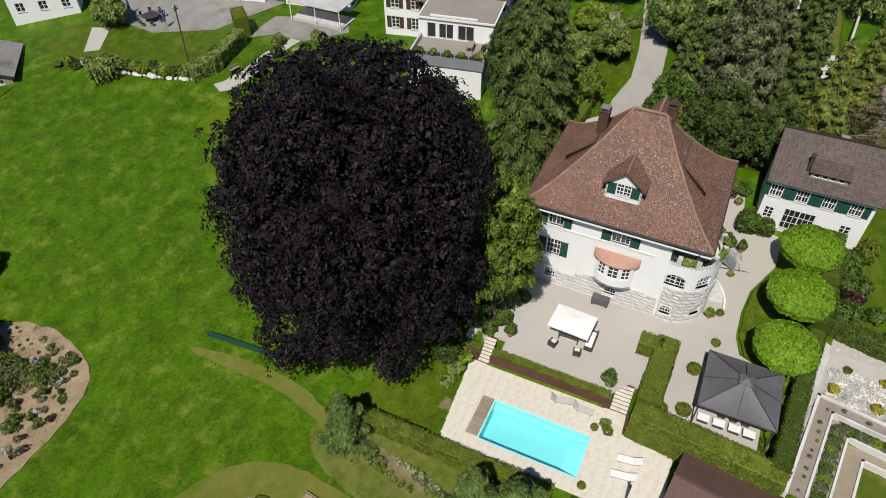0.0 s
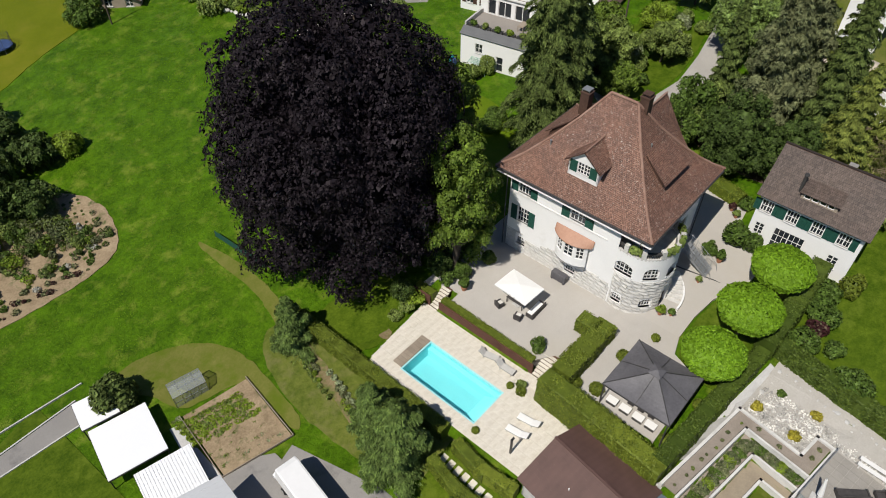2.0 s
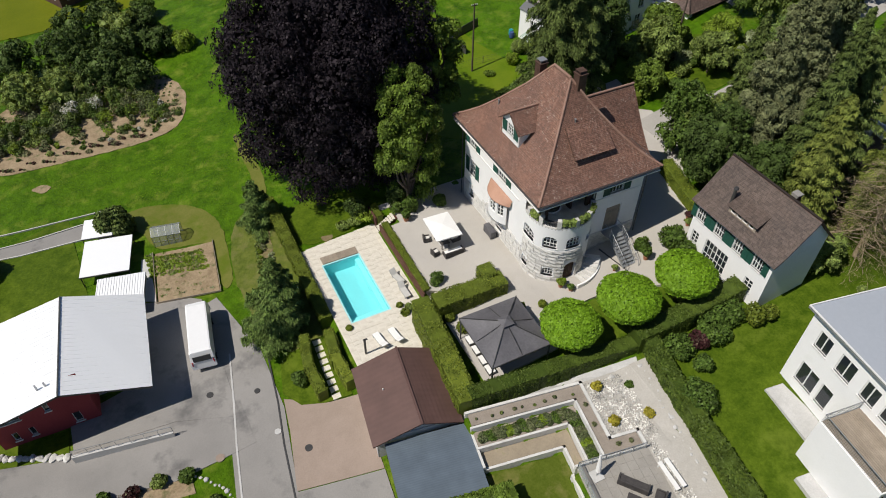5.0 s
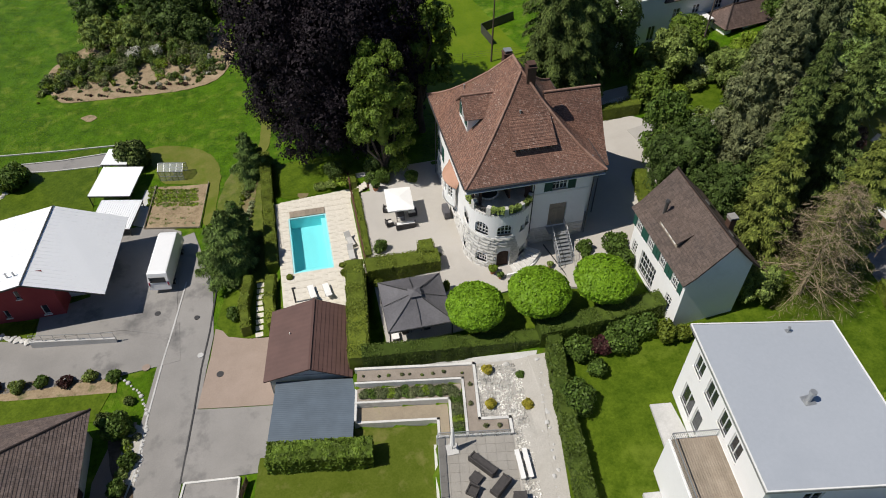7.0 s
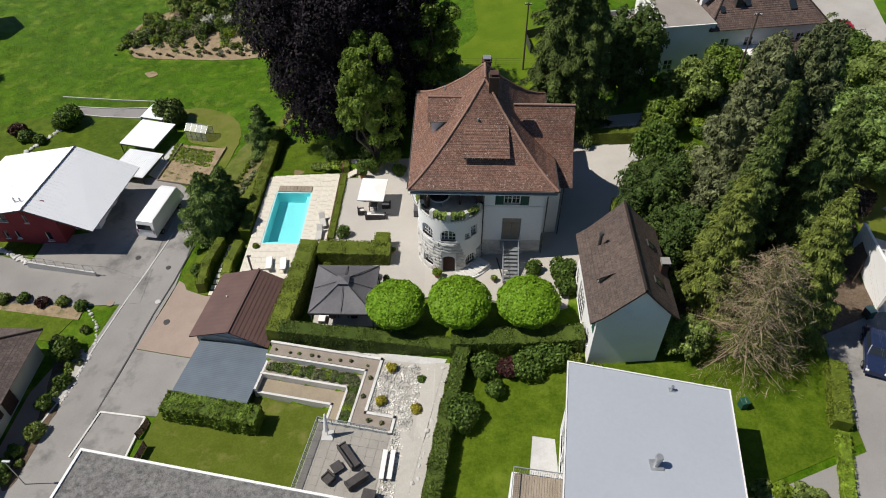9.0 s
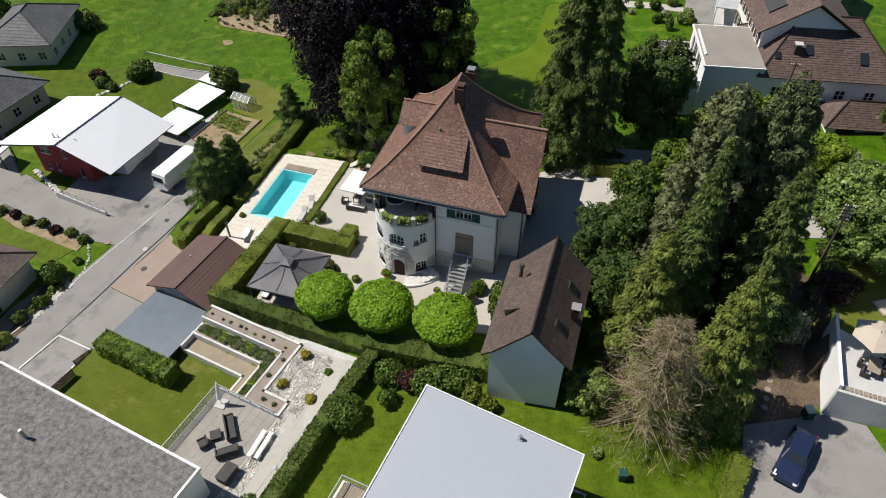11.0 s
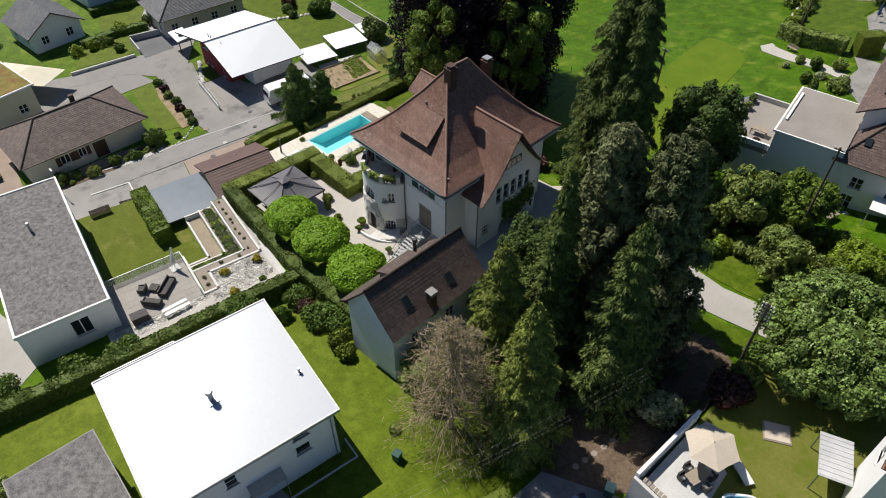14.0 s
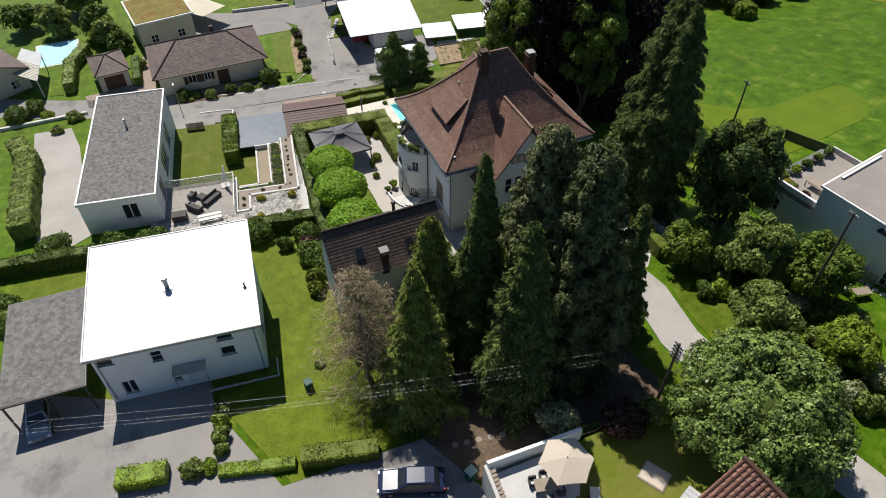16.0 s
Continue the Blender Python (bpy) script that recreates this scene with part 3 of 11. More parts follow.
def broad_tree(name, label, x, y, r, h, low, material, count, size, seed, lumps=14, category="tree", group="", z=None, bark=None, spread=0.68, lump_size=(0.2, 0.44), core=0.6):
    """A broadleaf tree: tapered trunk, limbs and a lumpy crown of separate leaf sprays."""
    rng = np.random.default_rng(seed)
    z = land(x, y) if z is None else z
    tree = thing(name, label, category, (x, y, z - 0.05), 0, group)
    bm = B()
    tr = max(0.06, 0.022 * h)
    top = low + (h - low) * 0.55
    limb(bm, (0, 0, -0.2), (0.05 * r, 0.03 * r, top), tr, tr * 0.35, rng, 4, 0.02)
    L = lump_set(rng, r, h, low, lumps, spread, lump_size, core)
    trunk = part("trunk", bm, bark or BARK, tree, smooth=True)
    for c, q in L[1:1 + min(8, lumps)]:
        part("limb", limb(B(), (0, 0, low + (top - low) * rng.uniform(0.0, 0.7)), c, tr * 0.4, tr * 0.1, rng), bark or BARK, trunk, smooth=True)
    per = 30
    P, Q = crown_points(L, int(count * 1.12 / per), rng, 0.45)
    P, Q, D = clumps(P, Q, per, size * 1.9, rng, 0.6)
    v, f = leaf_quads(P, Q, size * 0.64, rng, 1.5, 0.4, D)
    Pi, Qi = crown_points([(c, tuple(0.62 * k for k in q)) for c, q in L], int(count * 0.14), rng, 0.25)
    vi, fi = leaf_quads(Pi, Qi, size * 1.5, rng, 1.3, 0.4)
    mid, half = (low + h) / 2, (h - low) / 2
    vh, kh = shade_core([(0.36 * r * math.sqrt(max(0.0, 1 - e * e)), mid + 0.5 * half * e) for e in np.linspace(-0.98, 0.98, 9)], rng, 12)
    crown = smooth_mesh("crown", np.vstack([v, vi]), np.vstack([f, fi + len(v)]), material, tree)
    smooth_mesh("inner_crown", vh, kh, material, crown)
    return tree


def bush(name, label, x, y, r, h, material, seed, count=None, size=0.16, category="shrub", group="", z=None, lumps=5):
    rng = np.random.default_rng(seed)
    z = land(x, y) if z is None else z
    t = thing(name, label, category, (x, y, z - 0.03), rng.uniform(0, 360), group)
    bm = B()
    for k in range(3):
        a = rng.uniform(0, 6.28)
        tube(bm, (0, 0, -0.1), (0.4 * r * math.cos(a), 0.4 * r * math.sin(a), h * 0.6), 0.035, 0.015, 6)
    part("stem", bm, BARK, t)
    L = [((0, 0, h * 0.5), (r * 0.8, r * 0.8, h * 0.5))]
    for k in range(lumps):
        a = k * 2.4 + rng.uniform(-0.4, 0.4)
        s = rng.uniform(0.4, 0.6)
        L.append(((r * 0.55 * math.cos(a), r * 0.55 * math.sin(a), h * rng.uniform(0.3, 0.7)), (r * s, r * s, h * s * 0.7)))
    P, Q = crown_points(L, count or int(330 + 440 * r * h), rng, 0.3)
    P[:, 2] = np.maximum(P[:, 2], 0.03)
    v, f = leaf_quads(P, Q, size, rng)
    smooth_mesh("foliage", v, f, material, t)
    return t


def shade_core(profile, rng, n=14):
    """An added unseen core that blocks light through a crown: an uneven closed surface from (radius, height) pairs, as
    triangles.
    """
    V = [(rr * rng.uniform(0.8, 1.15) * math.cos(math.tau * (k + 0.5 * (i % 2)) / n), rr * rng.uniform(0.8, 1.15) * math.sin(math.tau * (k + 0.5 * (i % 2)) / n), z) for i, (rr, z) in enumerate(profile) for k in range(n)]
    T = []
    for i in range(len(profile) - 1):
        for k in range(n):
            a, b, c, d = i * n + k, i * n + (k + 1) % n, (i + 1) * n + k, (i + 1) * n + (k + 1) % n
            T += [(a, b, d), (a, d, c)]
    return np.array(V), np.array(T)


def conifer(name, label, x, y, r, h, material, count, seed, low=0.06, size=0.5, droop=0.35, group="", category="conifer", z=None, shape=0.85, bare=0.0, bark=None, gap=1.0, ragged=(0.7, 1.15), twigs=0):
    """A conifer: tapered trunk and whorls of drooping boughs set with hanging needle sprays."""
    rng = np.random.default_rng(seed)
    z = land(x, y) if z is None else z
    tree = thing(name, label, category, (x, y, z - 0.05), 0, group)
    bm = B()
    limb(bm, (0, 0, -0.2), (0, 0, h * 0.97), 0.014 * h + 0.08, 0.03, rng, 5, 0.004)
    P, Q, D, S = [], [], [], []
    boughs = int(10 + h * 6 / gap)
    per = max(8, int(3.6 * count / boughs))
    for k in range(boughs):
        f = low + (1 - low) * (k + rng.random()) / boughs
        f = f ** 0.9
        length = r * ((1 - f) ** shape) * rng.uniform(*ragged) + 0.2
        a = k * 2.399 + rng.uniform(-0.35, 0.35)
        d = np.array([math.cos(a), math.sin(a), 0.0])
        side = np.cross(d, [0, 0, 1.0])
        n = max(8, int(per * (0.2 + 1.4 * length / r)))
        s = 0.12 + 0.88 * rng.random(n) ** 0.7
        sag = droop * rng.uniform(0.6, 1.4)
        twig = np.round(rng.normal(size=n) * 2.2) / 2.2
        reach = (0.30 * length * (1.1 - s) + 0.15) * rng.uniform(0.4, 1.0, n)
        off = twig * reach
        hang = np.abs(off) * 0.45 + rng.random(n) ** 2 * 0.12 * length
        p = np.outer(s * length, d) + np.outer(off, side)
        p[:, 2] = f * h + (0.14 * s - sag * s ** 1.6) * length - hang + rng.normal(size=n) * 0.05
        P.append(p)
        Q.append(np.tile(d * 0.5 + np.array([0, 0, 0.8]), (n, 1)) + np.outer(np.sign(off), side) * 0.35)
        D.append(np.tile(d * 0.8 + np.array([0, 0, -0.6]), (n, 1)) + np.outer(np.sign(off), side) * 0.7)
        if length > 0.6:
            tip = d * length * 0.9
            if k % 2 == 0:
                tube(bm, (0, 0, f * h), (tip[0], tip[1], f * h - sag * length * 0.7), 0.05 + 0.004 * length, 0.015, 5, cap=False)
            S.append((np.array((0, 0, f * h)), d * length, side * length, sag * length))
    part("trunk", bm, bark or BARK, tree, smooth=True)
    P, Q, D = np.vstack(P), np.vstack(Q), np.vstack(D)
    if bare:
        keep = rng.random(len(P)) > bare
        P, Q, D = P[keep], Q[keep], D[keep]
    v, fc = needle_sprays(P, Q, size * 0.28, rng, 2.5, 0.55, D)
    if not bare:
        m = int(1200 + 150 * h)
        fi = low + (1 - low) * rng.random(m) ** 1.2 * 0.93
        ai, ri = rng.uniform(0, 6.2832, m), r * (1 - fi) ** shape * rng.uniform(0.15, 0.5, m) + 0.1
        Pi = np.column_stack([ri * np.cos(ai), ri * np.sin(ai), fi * h - droop * ri * 0.5])
        Qi = np.column_stack([np.cos(ai), np.sin(ai), np.full(m, 0.5)])
        vi, ki = needle_sprays(Pi, Qi, min(0.55, 0.18 * r), rng, 1.5, 0.3, np.column_stack([np.cos(ai), np.sin(ai), np.full(m, -0.8)]))
        vh, kh = shade_core([(0.36 * r * (1 - f) ** shape + 0.03, f * h - 0.25 * droop * r * (1 - f)) for f in np.linspace(low + 0.02, 0.97, 16)], rng)
        v, fc = np.vstack([v, vi, vh]), np.vstack([fc, ki + len(v), kh + len(v) + len(vi)])
    smooth_mesh("crown", v, fc, material, tree)
    if twigs:
        T, W = [], []
        for c, d, sd, sag in S:
            for q in range(twigs):
                s = rng.uniform(0.3, 1.05)
                w = d * 0.5 + sd * rng.normal() * 0.5 + np.array((0, 0, rng.uniform(-0.5, 0.1) * np.linalg.norm(d)))
                T.append(c + d * s + np.array((0, 0, -sag * s ** 1.6)) + w * 0.25)
                W.append(w / (np.linalg.norm(w) + 1e-6))
        T, W = np.array(T), np.array(W)
        v, fc = leaf_quads(T, np.tile((0.3, 0.2, 1.0), (len(T), 1)), 0.035, rng, 22.0, 0.6, W * 2)
        smooth_mesh("twig", v, fc, bark or BARK, tree)
    return tree


def soft_conifer(name, label, x, y, r, h, material, count, seed, blunt=0.42, lump=(0.7, 1.35), size=0.13, group="", category="conifer", z=None):
    """A conifer with a blunt billowing crown: lumps along a column, each set with soft drooping sprays."""
    rng = np.random.default_rng(seed)
    z = land(x, y) if z is None else z
    tree = thing(name, label, category, (x, y, z - 0.05), 0, group)
    trunk = part("trunk", limb(B(), (0, 0, -0.2), (0, 0, h * 0.95), 0.014 * h + 0.08, 0.04, rng, 5, 0.004), BARK, tree, smooth=True)
    n = int(h * r * 1.25)
    L = [((0, 0, h * (0.08 + 0.84 * k / 7)), (r * 0.62 * (1 - 0.1 - 0.8 * k / 7) ** blunt,) * 2 + (h * 0.1,)) for k in range(8)]
    for k in range(n):
        f = 0.04 + 0.93 * ((k + rng.random()) / n) ** 0.92
        a = k * 2.399963 + rng.uniform(-0.4, 0.4)
        out = max(0.0, r * (1 - f) ** blunt * rng.uniform(0.62, 1.0) - lump[0] * 0.5)
        s = rng.uniform(*lump) * (1.0 - 0.45 * f)
        L.append(((out * math.cos(a), out * math.sin(a), f * h - 0.15 * out), (s, s, s * 0.8)))
        if k % 12 == 5:
            part("limb", limb(B(), (0, 0, f * h), L[-1][0], 0.09, 0.03, rng), BARK, trunk, smooth=True)
    per = 22
    P, Q = crown_points(L, count // per, rng, 0.4)
    P, Q, D = clumps(P, Q, per, size * 3.2, rng, 0.9, 0.6)
    v, f = needle_sprays(P, Q, size, rng, 2.3, 0.4, D)
    Pi, Qi = crown_points([(c, tuple(0.5 * k for k in q)) for c, q in L], count // 9, rng, 0.2)
    vi, fi = needle_sprays(Pi, Qi, size * 3.2, rng, 1.4, 0.4, Qi + np.array((0, 0, -0.6)))
    vh, kh = shade_core([(0.42 * r * (1 - f) ** blunt, f * h) for f in np.linspace(0.05, 0.92, 16)], rng)
    smooth_mesh("crown", np.vstack([v, vi, vh]), np.vstack([f, fi + len(v), kh + len(v) + len(vi)]), material, tree)
    return tree


def hedge(name, label, line, width, height, material=None, seed=1, level=None, size=0.12, dense=95, group="", lean=0.0, category="hedge"):
    """A clipped hedge along a line: a solid leafy core with a close coat of leaf sprays and slightly uneven faces."""
    rng = np.random.default_rng(seed)
    material = material or BOX_LEAF
    x0, y0 = line[0]
    base = min(land(*p) for p in line)
    t = thing(name, label, category, (x0, y0, base), 0, group)
    bm = B()
    P, Q = [], []
    n = len(line)
    for i in range(n - 1):
        a, b = Vector((*line[i], 0)), Vector((*line[i + 1], 0))
        d = (b - a).normalized()
        s = Vector((d.y, -d.x, 0))
        ext = width / 2 * 0.98
        a2, b2 = a - d * (ext if i else 0), b + d * (ext if i < n - 2 else 0)
        length = (b2 - a2).length
        steps = max(1, int(length / 2.0))
        ring = []
        for k in range(steps + 1):
            c = a2 + (b2 - a2) * (k / steps)
            gz = land(c.x, c.y)
            top = (level if level is not None else gz + height) + 0.012 * i
            w = width / 2 * 0.93
            row = []
            for sx, zz in ((-1, min(gz, top - 0.4)), (-0.96, top - 0.12), (-0.8, top - 0.04), (0.8, top - 0.04), (0.96, top - 0.12), (1, min(gz, top - 0.4))):
                row.append(bm.verts.new((c.x - x0 + s.x * sx * w, c.y - y0 + s.y * sx * w, zz - base)))
            ring.append(row)
            m = int(dense * length / max(1, steps + 1) * (width + 2 * max(0.3, top - gz)))
            if k < steps:
                c2 = a2 + (b2 - a2) * ((k + 1) / steps)
                rise = 0.0 if level is not None else land(c2.x, c2.y) - gz
                f = rng.random(m)
                along = np.array(c)[None, :] + np.outer(f, np.array((b2 - a2) / steps))
                which = rng.random(m) * (width + 2 * (top - gz))
                p = along.copy()
                q = np.zeros((m, 3))
                up = which < width
                wob = 0.05 * np.sin(along[:, 0] * 1.7 + along[:, 1] * 2.3) + 0.03 * np.sin(along[:, 0] * 4.1)
                o = np.where(up, (which / width - 0.5) * width, np.where(which < width + (top - gz), -width / 2, width / 2) + wob)
                p[:, 0] += s.x * o
                p[:, 1] += s.y * o
                p[:, 2] = np.where(up, top + wob, gz + rng.random(m) * (top - gz)) + rise * f
                q[:, 2] = np.where(up, 1.0, 0.2)
                q[:, 0] = np.where(up, 0, np.sign(o) * s.x)
                q[:, 1] = np.where(up, 0, np.sign(o) * s.y)
                p -= np.array((x0, y0, base))
                P.append(p)
                Q.append(q)
        for r1, r2 in zip(ring, ring[1:]):
            for k in range(5):
                bm.faces.new((r1[k], r2[k], r2[k + 1], r1[k + 1]))
        bm.faces.new(ring[0])
        bm.faces.new(list(reversed(ring[-1])))
    bmesh.ops.recalc_face_normals(bm, faces=bm.faces[:])
    part("leafy_core", bm, material, t)
    v, f = leaf_quads(np.vstack(P), np.vstack(Q), size, rng, 1.5, 0.45)
    smooth_mesh("foliage", v, f, material, t)
    return t

# ---- ground, roads and paved sheets ----


def lines(lo, hi, step):
    inner = list(np.arange(lo, hi + step / 2, step))
    out, d = [], 2.0
    while d < 900:
        out.append(d)
        d *= 1.35
    return [lo - d for d in reversed(out)] + inner + [hi + d for d in out]


GX, GY = lines(-52, 60, 0.5), lines(-52, 62, 0.5)


def bedding(x, y):
    """How far the subsoil lies below the paved yard and the garden plot."""
    if -9.2 < x < 23 and -8.0 < y < 17.4 and (x < 15.2 or -2.0 < y):
        return 0.22
    u, v = plot_uv(x, y)
    return 0.22 if 0.0 < u < 16.2 and -17.2 < v < 0.3 else 0.0


verts = np.array([(x, y, land(x, y) - bedding(x, y) + 0.04 * noise.noise((x * 0.3, y * 0.3, 0))) for y in GY for x in GX])
nx, ny = len(GX), len(GY)
idx = np.arange(nx * ny).reshape(ny, nx)
faces = np.stack([idx[:-1, :-1], idx[:-1, 1:], idx[1:, 1:], idx[1:, :-1]], axis=-1).reshape(-1, 4)
ground = smooth_mesh("ground", verts, faces, MEADOW, smooth=False)
tagged(ground, "rolling green meadow grass over sloping ground", "ground", "", "structure")


def strip(name, centre, half, material, up, label, category):
    """A road of even width along a line."""
    left, right = [], []
    for i, (x, y) in enumerate(centre):
        a, b = centre[max(0, i - 1)], centre[min(len(centre) - 1, i + 1)]
        d = Vector((b[0] - a[0], b[1] - a[1])).normalized()
        left.append((x - d.y * half, y + d.x * half))
        right.append((x + d.y * half, y - d.x * half))
    return drape(name, right + left[::-1], material, up, 1.5, 0.3, None, label, category)


drape("lawn_south", [(4.6, -12.6), (15.5, -11.8), (24.5, -13.5), (31, -11), (37, -11.5), (36.7, -22.5), (28, -26), (26, -36), (12, -44), (2, -44), (1.5, -28)], LAWN, 0.05, label="mown lawn round the white flat-roofed house", category="lawn")
drape("parking", [(21, -37.4), (27.2, -26.9), (36.7, -23.2), (37.2, -12), (42.9, -9.6), (46, -10), (64, -48), (25, -60), (17.5, -44)], ASPHALT, 0.07, label="grey asphalt parking yard", category="parking")
drape("house_apron", [(21.2, -37.2), (22.9, -34.6), (23.95, -26.9), (27.3, -26.7), (27.0, -30.0)], ASPHALT, 0.085, label="grey asphalt apron before the white house", category="parking")
drape("yard", [(-9.45, 18.9), (-9.45, 17.0), (-7.9, 17.0), (-7.9, 15.8), (-9.45, 15.8), (-9.45, 4.1), (-7.9, 4.1), (-7.9, 2.4), (-9.45, 2.4), (-9.45, -8.3), (-1.6, -8.3), (-0.5, -5.4), (1.5, -4.8), (4.5, -4.8), (7.5, -5.2), (11.5, -7.0), (15.6, -7.2), (16.5, -3), (20.5, -2.5), (24, 5), (28, 11.6), (28, 16), (24, 20), (19, 21.5), (14, 17.5), (1, 18.2)], GRAVEL, 0.05, 1.5, 0.5, label="pale gravel patio and yard round the villa", category="gravel yard")
strip("drive", [(25, 13.2), (31, 13.9), (37, 12.9), (44, 13.6), (57, 16), (80, 21), (120, 30)], 1.9, ASPHALT_PALE, 0.09, "pale worn drive between the trees", "driveway")
drape("lawn_round", [(-0.6, -5.9), (1.6, -5.1), (4.5, -5.1), (7.6, -5.5), (11.3, -7.3), (14.8, -9.5), (14.8, -11.0), (-1.5, -10.6), (-1.7, -8.4)], LAWN, 0.09, label="curved lawn under the clipped round trees", category="lawn")
strip("road", [(-31.5, 16), (-29.2, 7), (-29.1, 0), (-30.6, -9), (-32.2, -18), (-35, -28), (-40, -40), (-48, -56), (-60, -80)], 2.6, ASPHALT, 0.06, "grey asphalt lane with a pale joint", "road")
strip("side_road", [(-30, 0.2), (-37, -0.2), (-46, 0.3), (-54, 3.0), (-62, 9), (-74, 20), (-95, 34)], 2.6, ASPHALT, 0.08, "grey asphalt side lane", "road")
drape("forecourt", [(-30.5, 17.2), (-30.5, 1.0), (-36, 3.2), (-45, 4.2), (-45, 8), (-40, 9), (-40, 19), (-36, 19.5), (-31.5, 18.0)], ASPHALT, 0.10, label="asphalt forecourt beside the red house", category="forecourt")
drape("brick_drive", [(-26.3, 0.6), (-22.6, -2.0), (-19.9, -2.7), (-20.6, -10.6), (-28.0, -8.7), (-26.8, -3.0)], PAVING_RED, 0.09, label="reddish paved drive in front of the shed", category="paved drive")
drape("apron", [(-20.6, -10.7), (-28.0, -8.8), (-29.3, -16.0), (-21.3, -17.2)], ASPHALT, 0.10, label="grey asphalt apron of the carport", category="apron")
drape("lawn_island", [(-25.2, 5.2), (-26.2, 1.2), (-25.0, -0.9), (-22.9, -1.9), (-20.4, -2.4), (-19.7, 5.5)], LAWN, 0.12, label="small lawn island beside the lane", category="lawn")
drape("lawn_strip", [(-19.0, 16.9), (-10.0, 18.0), (-9.6, 24.0), (-19.4, 26.0)], LAWN, 0.06, label="lawn at the head of the pool deck", category="lawn", worn=True)
drape("vegetable_bed", [(-27.4, 25.4), (-28.4, 17.4), (-34.8, 19.0), (-33.8, 26.8)], SOIL, 0.12, label="vegetable bed of bare brown soil", category="garden bed")
drape("bank", [(-19.4, 24), (-19.4, -1.0), (-21.5, 4), (-25.2, 6.2), (-26.3, 12), (-26.6, 19), (-25.0, 26), (-22, 29)], ROUGH_GRASS, 0.05, label="rough grassy bank below the pool hedge", category="bank", worn=True)
drape("worn_path", [(-20.2, 43.6), (-19.5, 44.2), (-18.6, 37), (-18.8, 32), (-20.3, 27), (-21.2, 22.5), (-22.4, 15), (-23.4, 12), (-24.4, 12.5), (-23.4, 19), (-22.6, 25), (-20.2, 31.5)], LAWN_DRY, 0.06, label="dry worn path along the meadow's edge", category="path", worn=True)
drape("garden_lawn", [(-25.6, 27.4), (-26.6, 17.8), (-28.1, 17.0), (-27.2, 25.8), (-33.6, 27.2), (-34.6, 31.5), (-38, 35.5), (-33.5, 36.2), (-29, 34.2), (-26.6, 31)], LAWN_DRY, 0.05, label="dry mown grass round the vegetable bed", category="lawn", worn=True)
drape("flower_bed", [(-24.8, 53.2), (-26.4, 50.9), (-31, 50.0), (-37, 50.2), (-44, 50.8), (-50.5, 51.2), (-54, 62), (-45, 72), (-30, 71), (-24.2, 64), (-23.4, 58)], SOIL, 0.08, label="bare soil flower bed with young shrubs", category="garden bed", worn=True)
drape("lawn_west", [(-41.5, 21), (-42.4, 38.5), (-60, 33), (-75, 27), (-62, 16), (-52, 18)], LAWN, 0.06, label="mown lawn behind the red house", category="lawn")
drape("shaded_soil", [(24.8, 2), (25.5, -12), (31, -10.8), (36.9, -12.4), (43.0, -9.9), (43.3, -2), (43.3, 6), (41, 8), (32, 11), (28, 10)], SOIL_DARK, 0.05, label="bare soil under the conifers with shade put into its colour", category="soil", worn=True)
drape("upper_lawn", [(43.6, -9), (43.6, 8.5), (74, 8.5), (74, -9)], LAWN_DRY, 0.05, label="dry lawn on a raised terrace", category="lawn")
drape("lawn_mown_north", [(0, 41), (3, 25), (14, 23), (20, 31), (17.5, 46), (15.5, 62), (7.0, 65.5), (6.8, 59.5), (8.0, 49)], LAWN_NORTH, 0.05, label="mown lawn behind the villa", category="lawn", worn=True)

# ---- pool and deck ----
deck = site("pool_deck", "pale travertine slab deck round the pool", "pool deck", (-14, 8, -0.06), kind="structure")
bm = B()
prism(bm, [(-19.0, -2.2), (-17.6, -2.2), (-17.6, 16.85), (-19.0, 16.8)], -0.3, -0.02)
prism(bm, [(-13.2, -2.2), (-12.1, -2.2), (-11.9, 2.4), (-9.85, 2.5), (-9.85, 17.7), (-13.2, 17.3)], -0.3, -0.02)
prism(bm, [(-17.6, -2.2), (-13.2, -2.2), (-13.2, 4.75), (-17.6, 4.75)], -0.3, -0.02)
prism(bm, [(-17.6, 13.85), (-13.2, 13.85), (-13.2, 17.3), (-17.6, 16.85)], -0.3, -0.02)
part("bedding", bm, DECK_JOINT, deck)

pool = site("swimming_pool", "rectangular turquoise swimming pool with clear water", "swimming pool", (-15.4, 9.3, -1.7))
bm = B()
box(bm, -17.55, -13.25, 4.8, 13.8, -1.75, -1.6)
box(bm, -17.6, -17.45, 4.75, 13.85, -1.7, -0.03)
box(bm, -13.35, -13.2, 4.75, 13.85, -1.7, -0.03)
box(bm, -17.45, -13.35, 4.75, 4.9, -1.7, -0.03)
box(bm, -17.45, -13.35, 13.7, 13.85, -1.7, -0.03)
part("basin", bm, POOL_TILE, pool)
bm = B()
box(bm, -13.85, -13.35, 4.9, 13.7, -1.6, -0.55, 0.04)
for k in range(4):
    box(bm, -17.4, -13.9, 4.9 + 0.35 * k, 5.25 + 0.35 * k, -1.6, -0.3 - 0.3 * k, 0.03)
STEP_PALE = surface("pale_pool_step", (0.40, 0.80, 0.82), (0.46, 0.84, 0.86), 0.3, 3.0, 0.5, 0.0)
part("steps", bm, STEP_PALE, pool, "pale underwater steps and bench")
WATER, N, L, BS = nodes_of("pool_water")
tr = N.new("ShaderNodeBsdfTransparent")
tr.inputs["Color"].default_value = (0.72, 0.96, 0.97, 1)
gl = N.new("ShaderNodeBsdfGlossy")
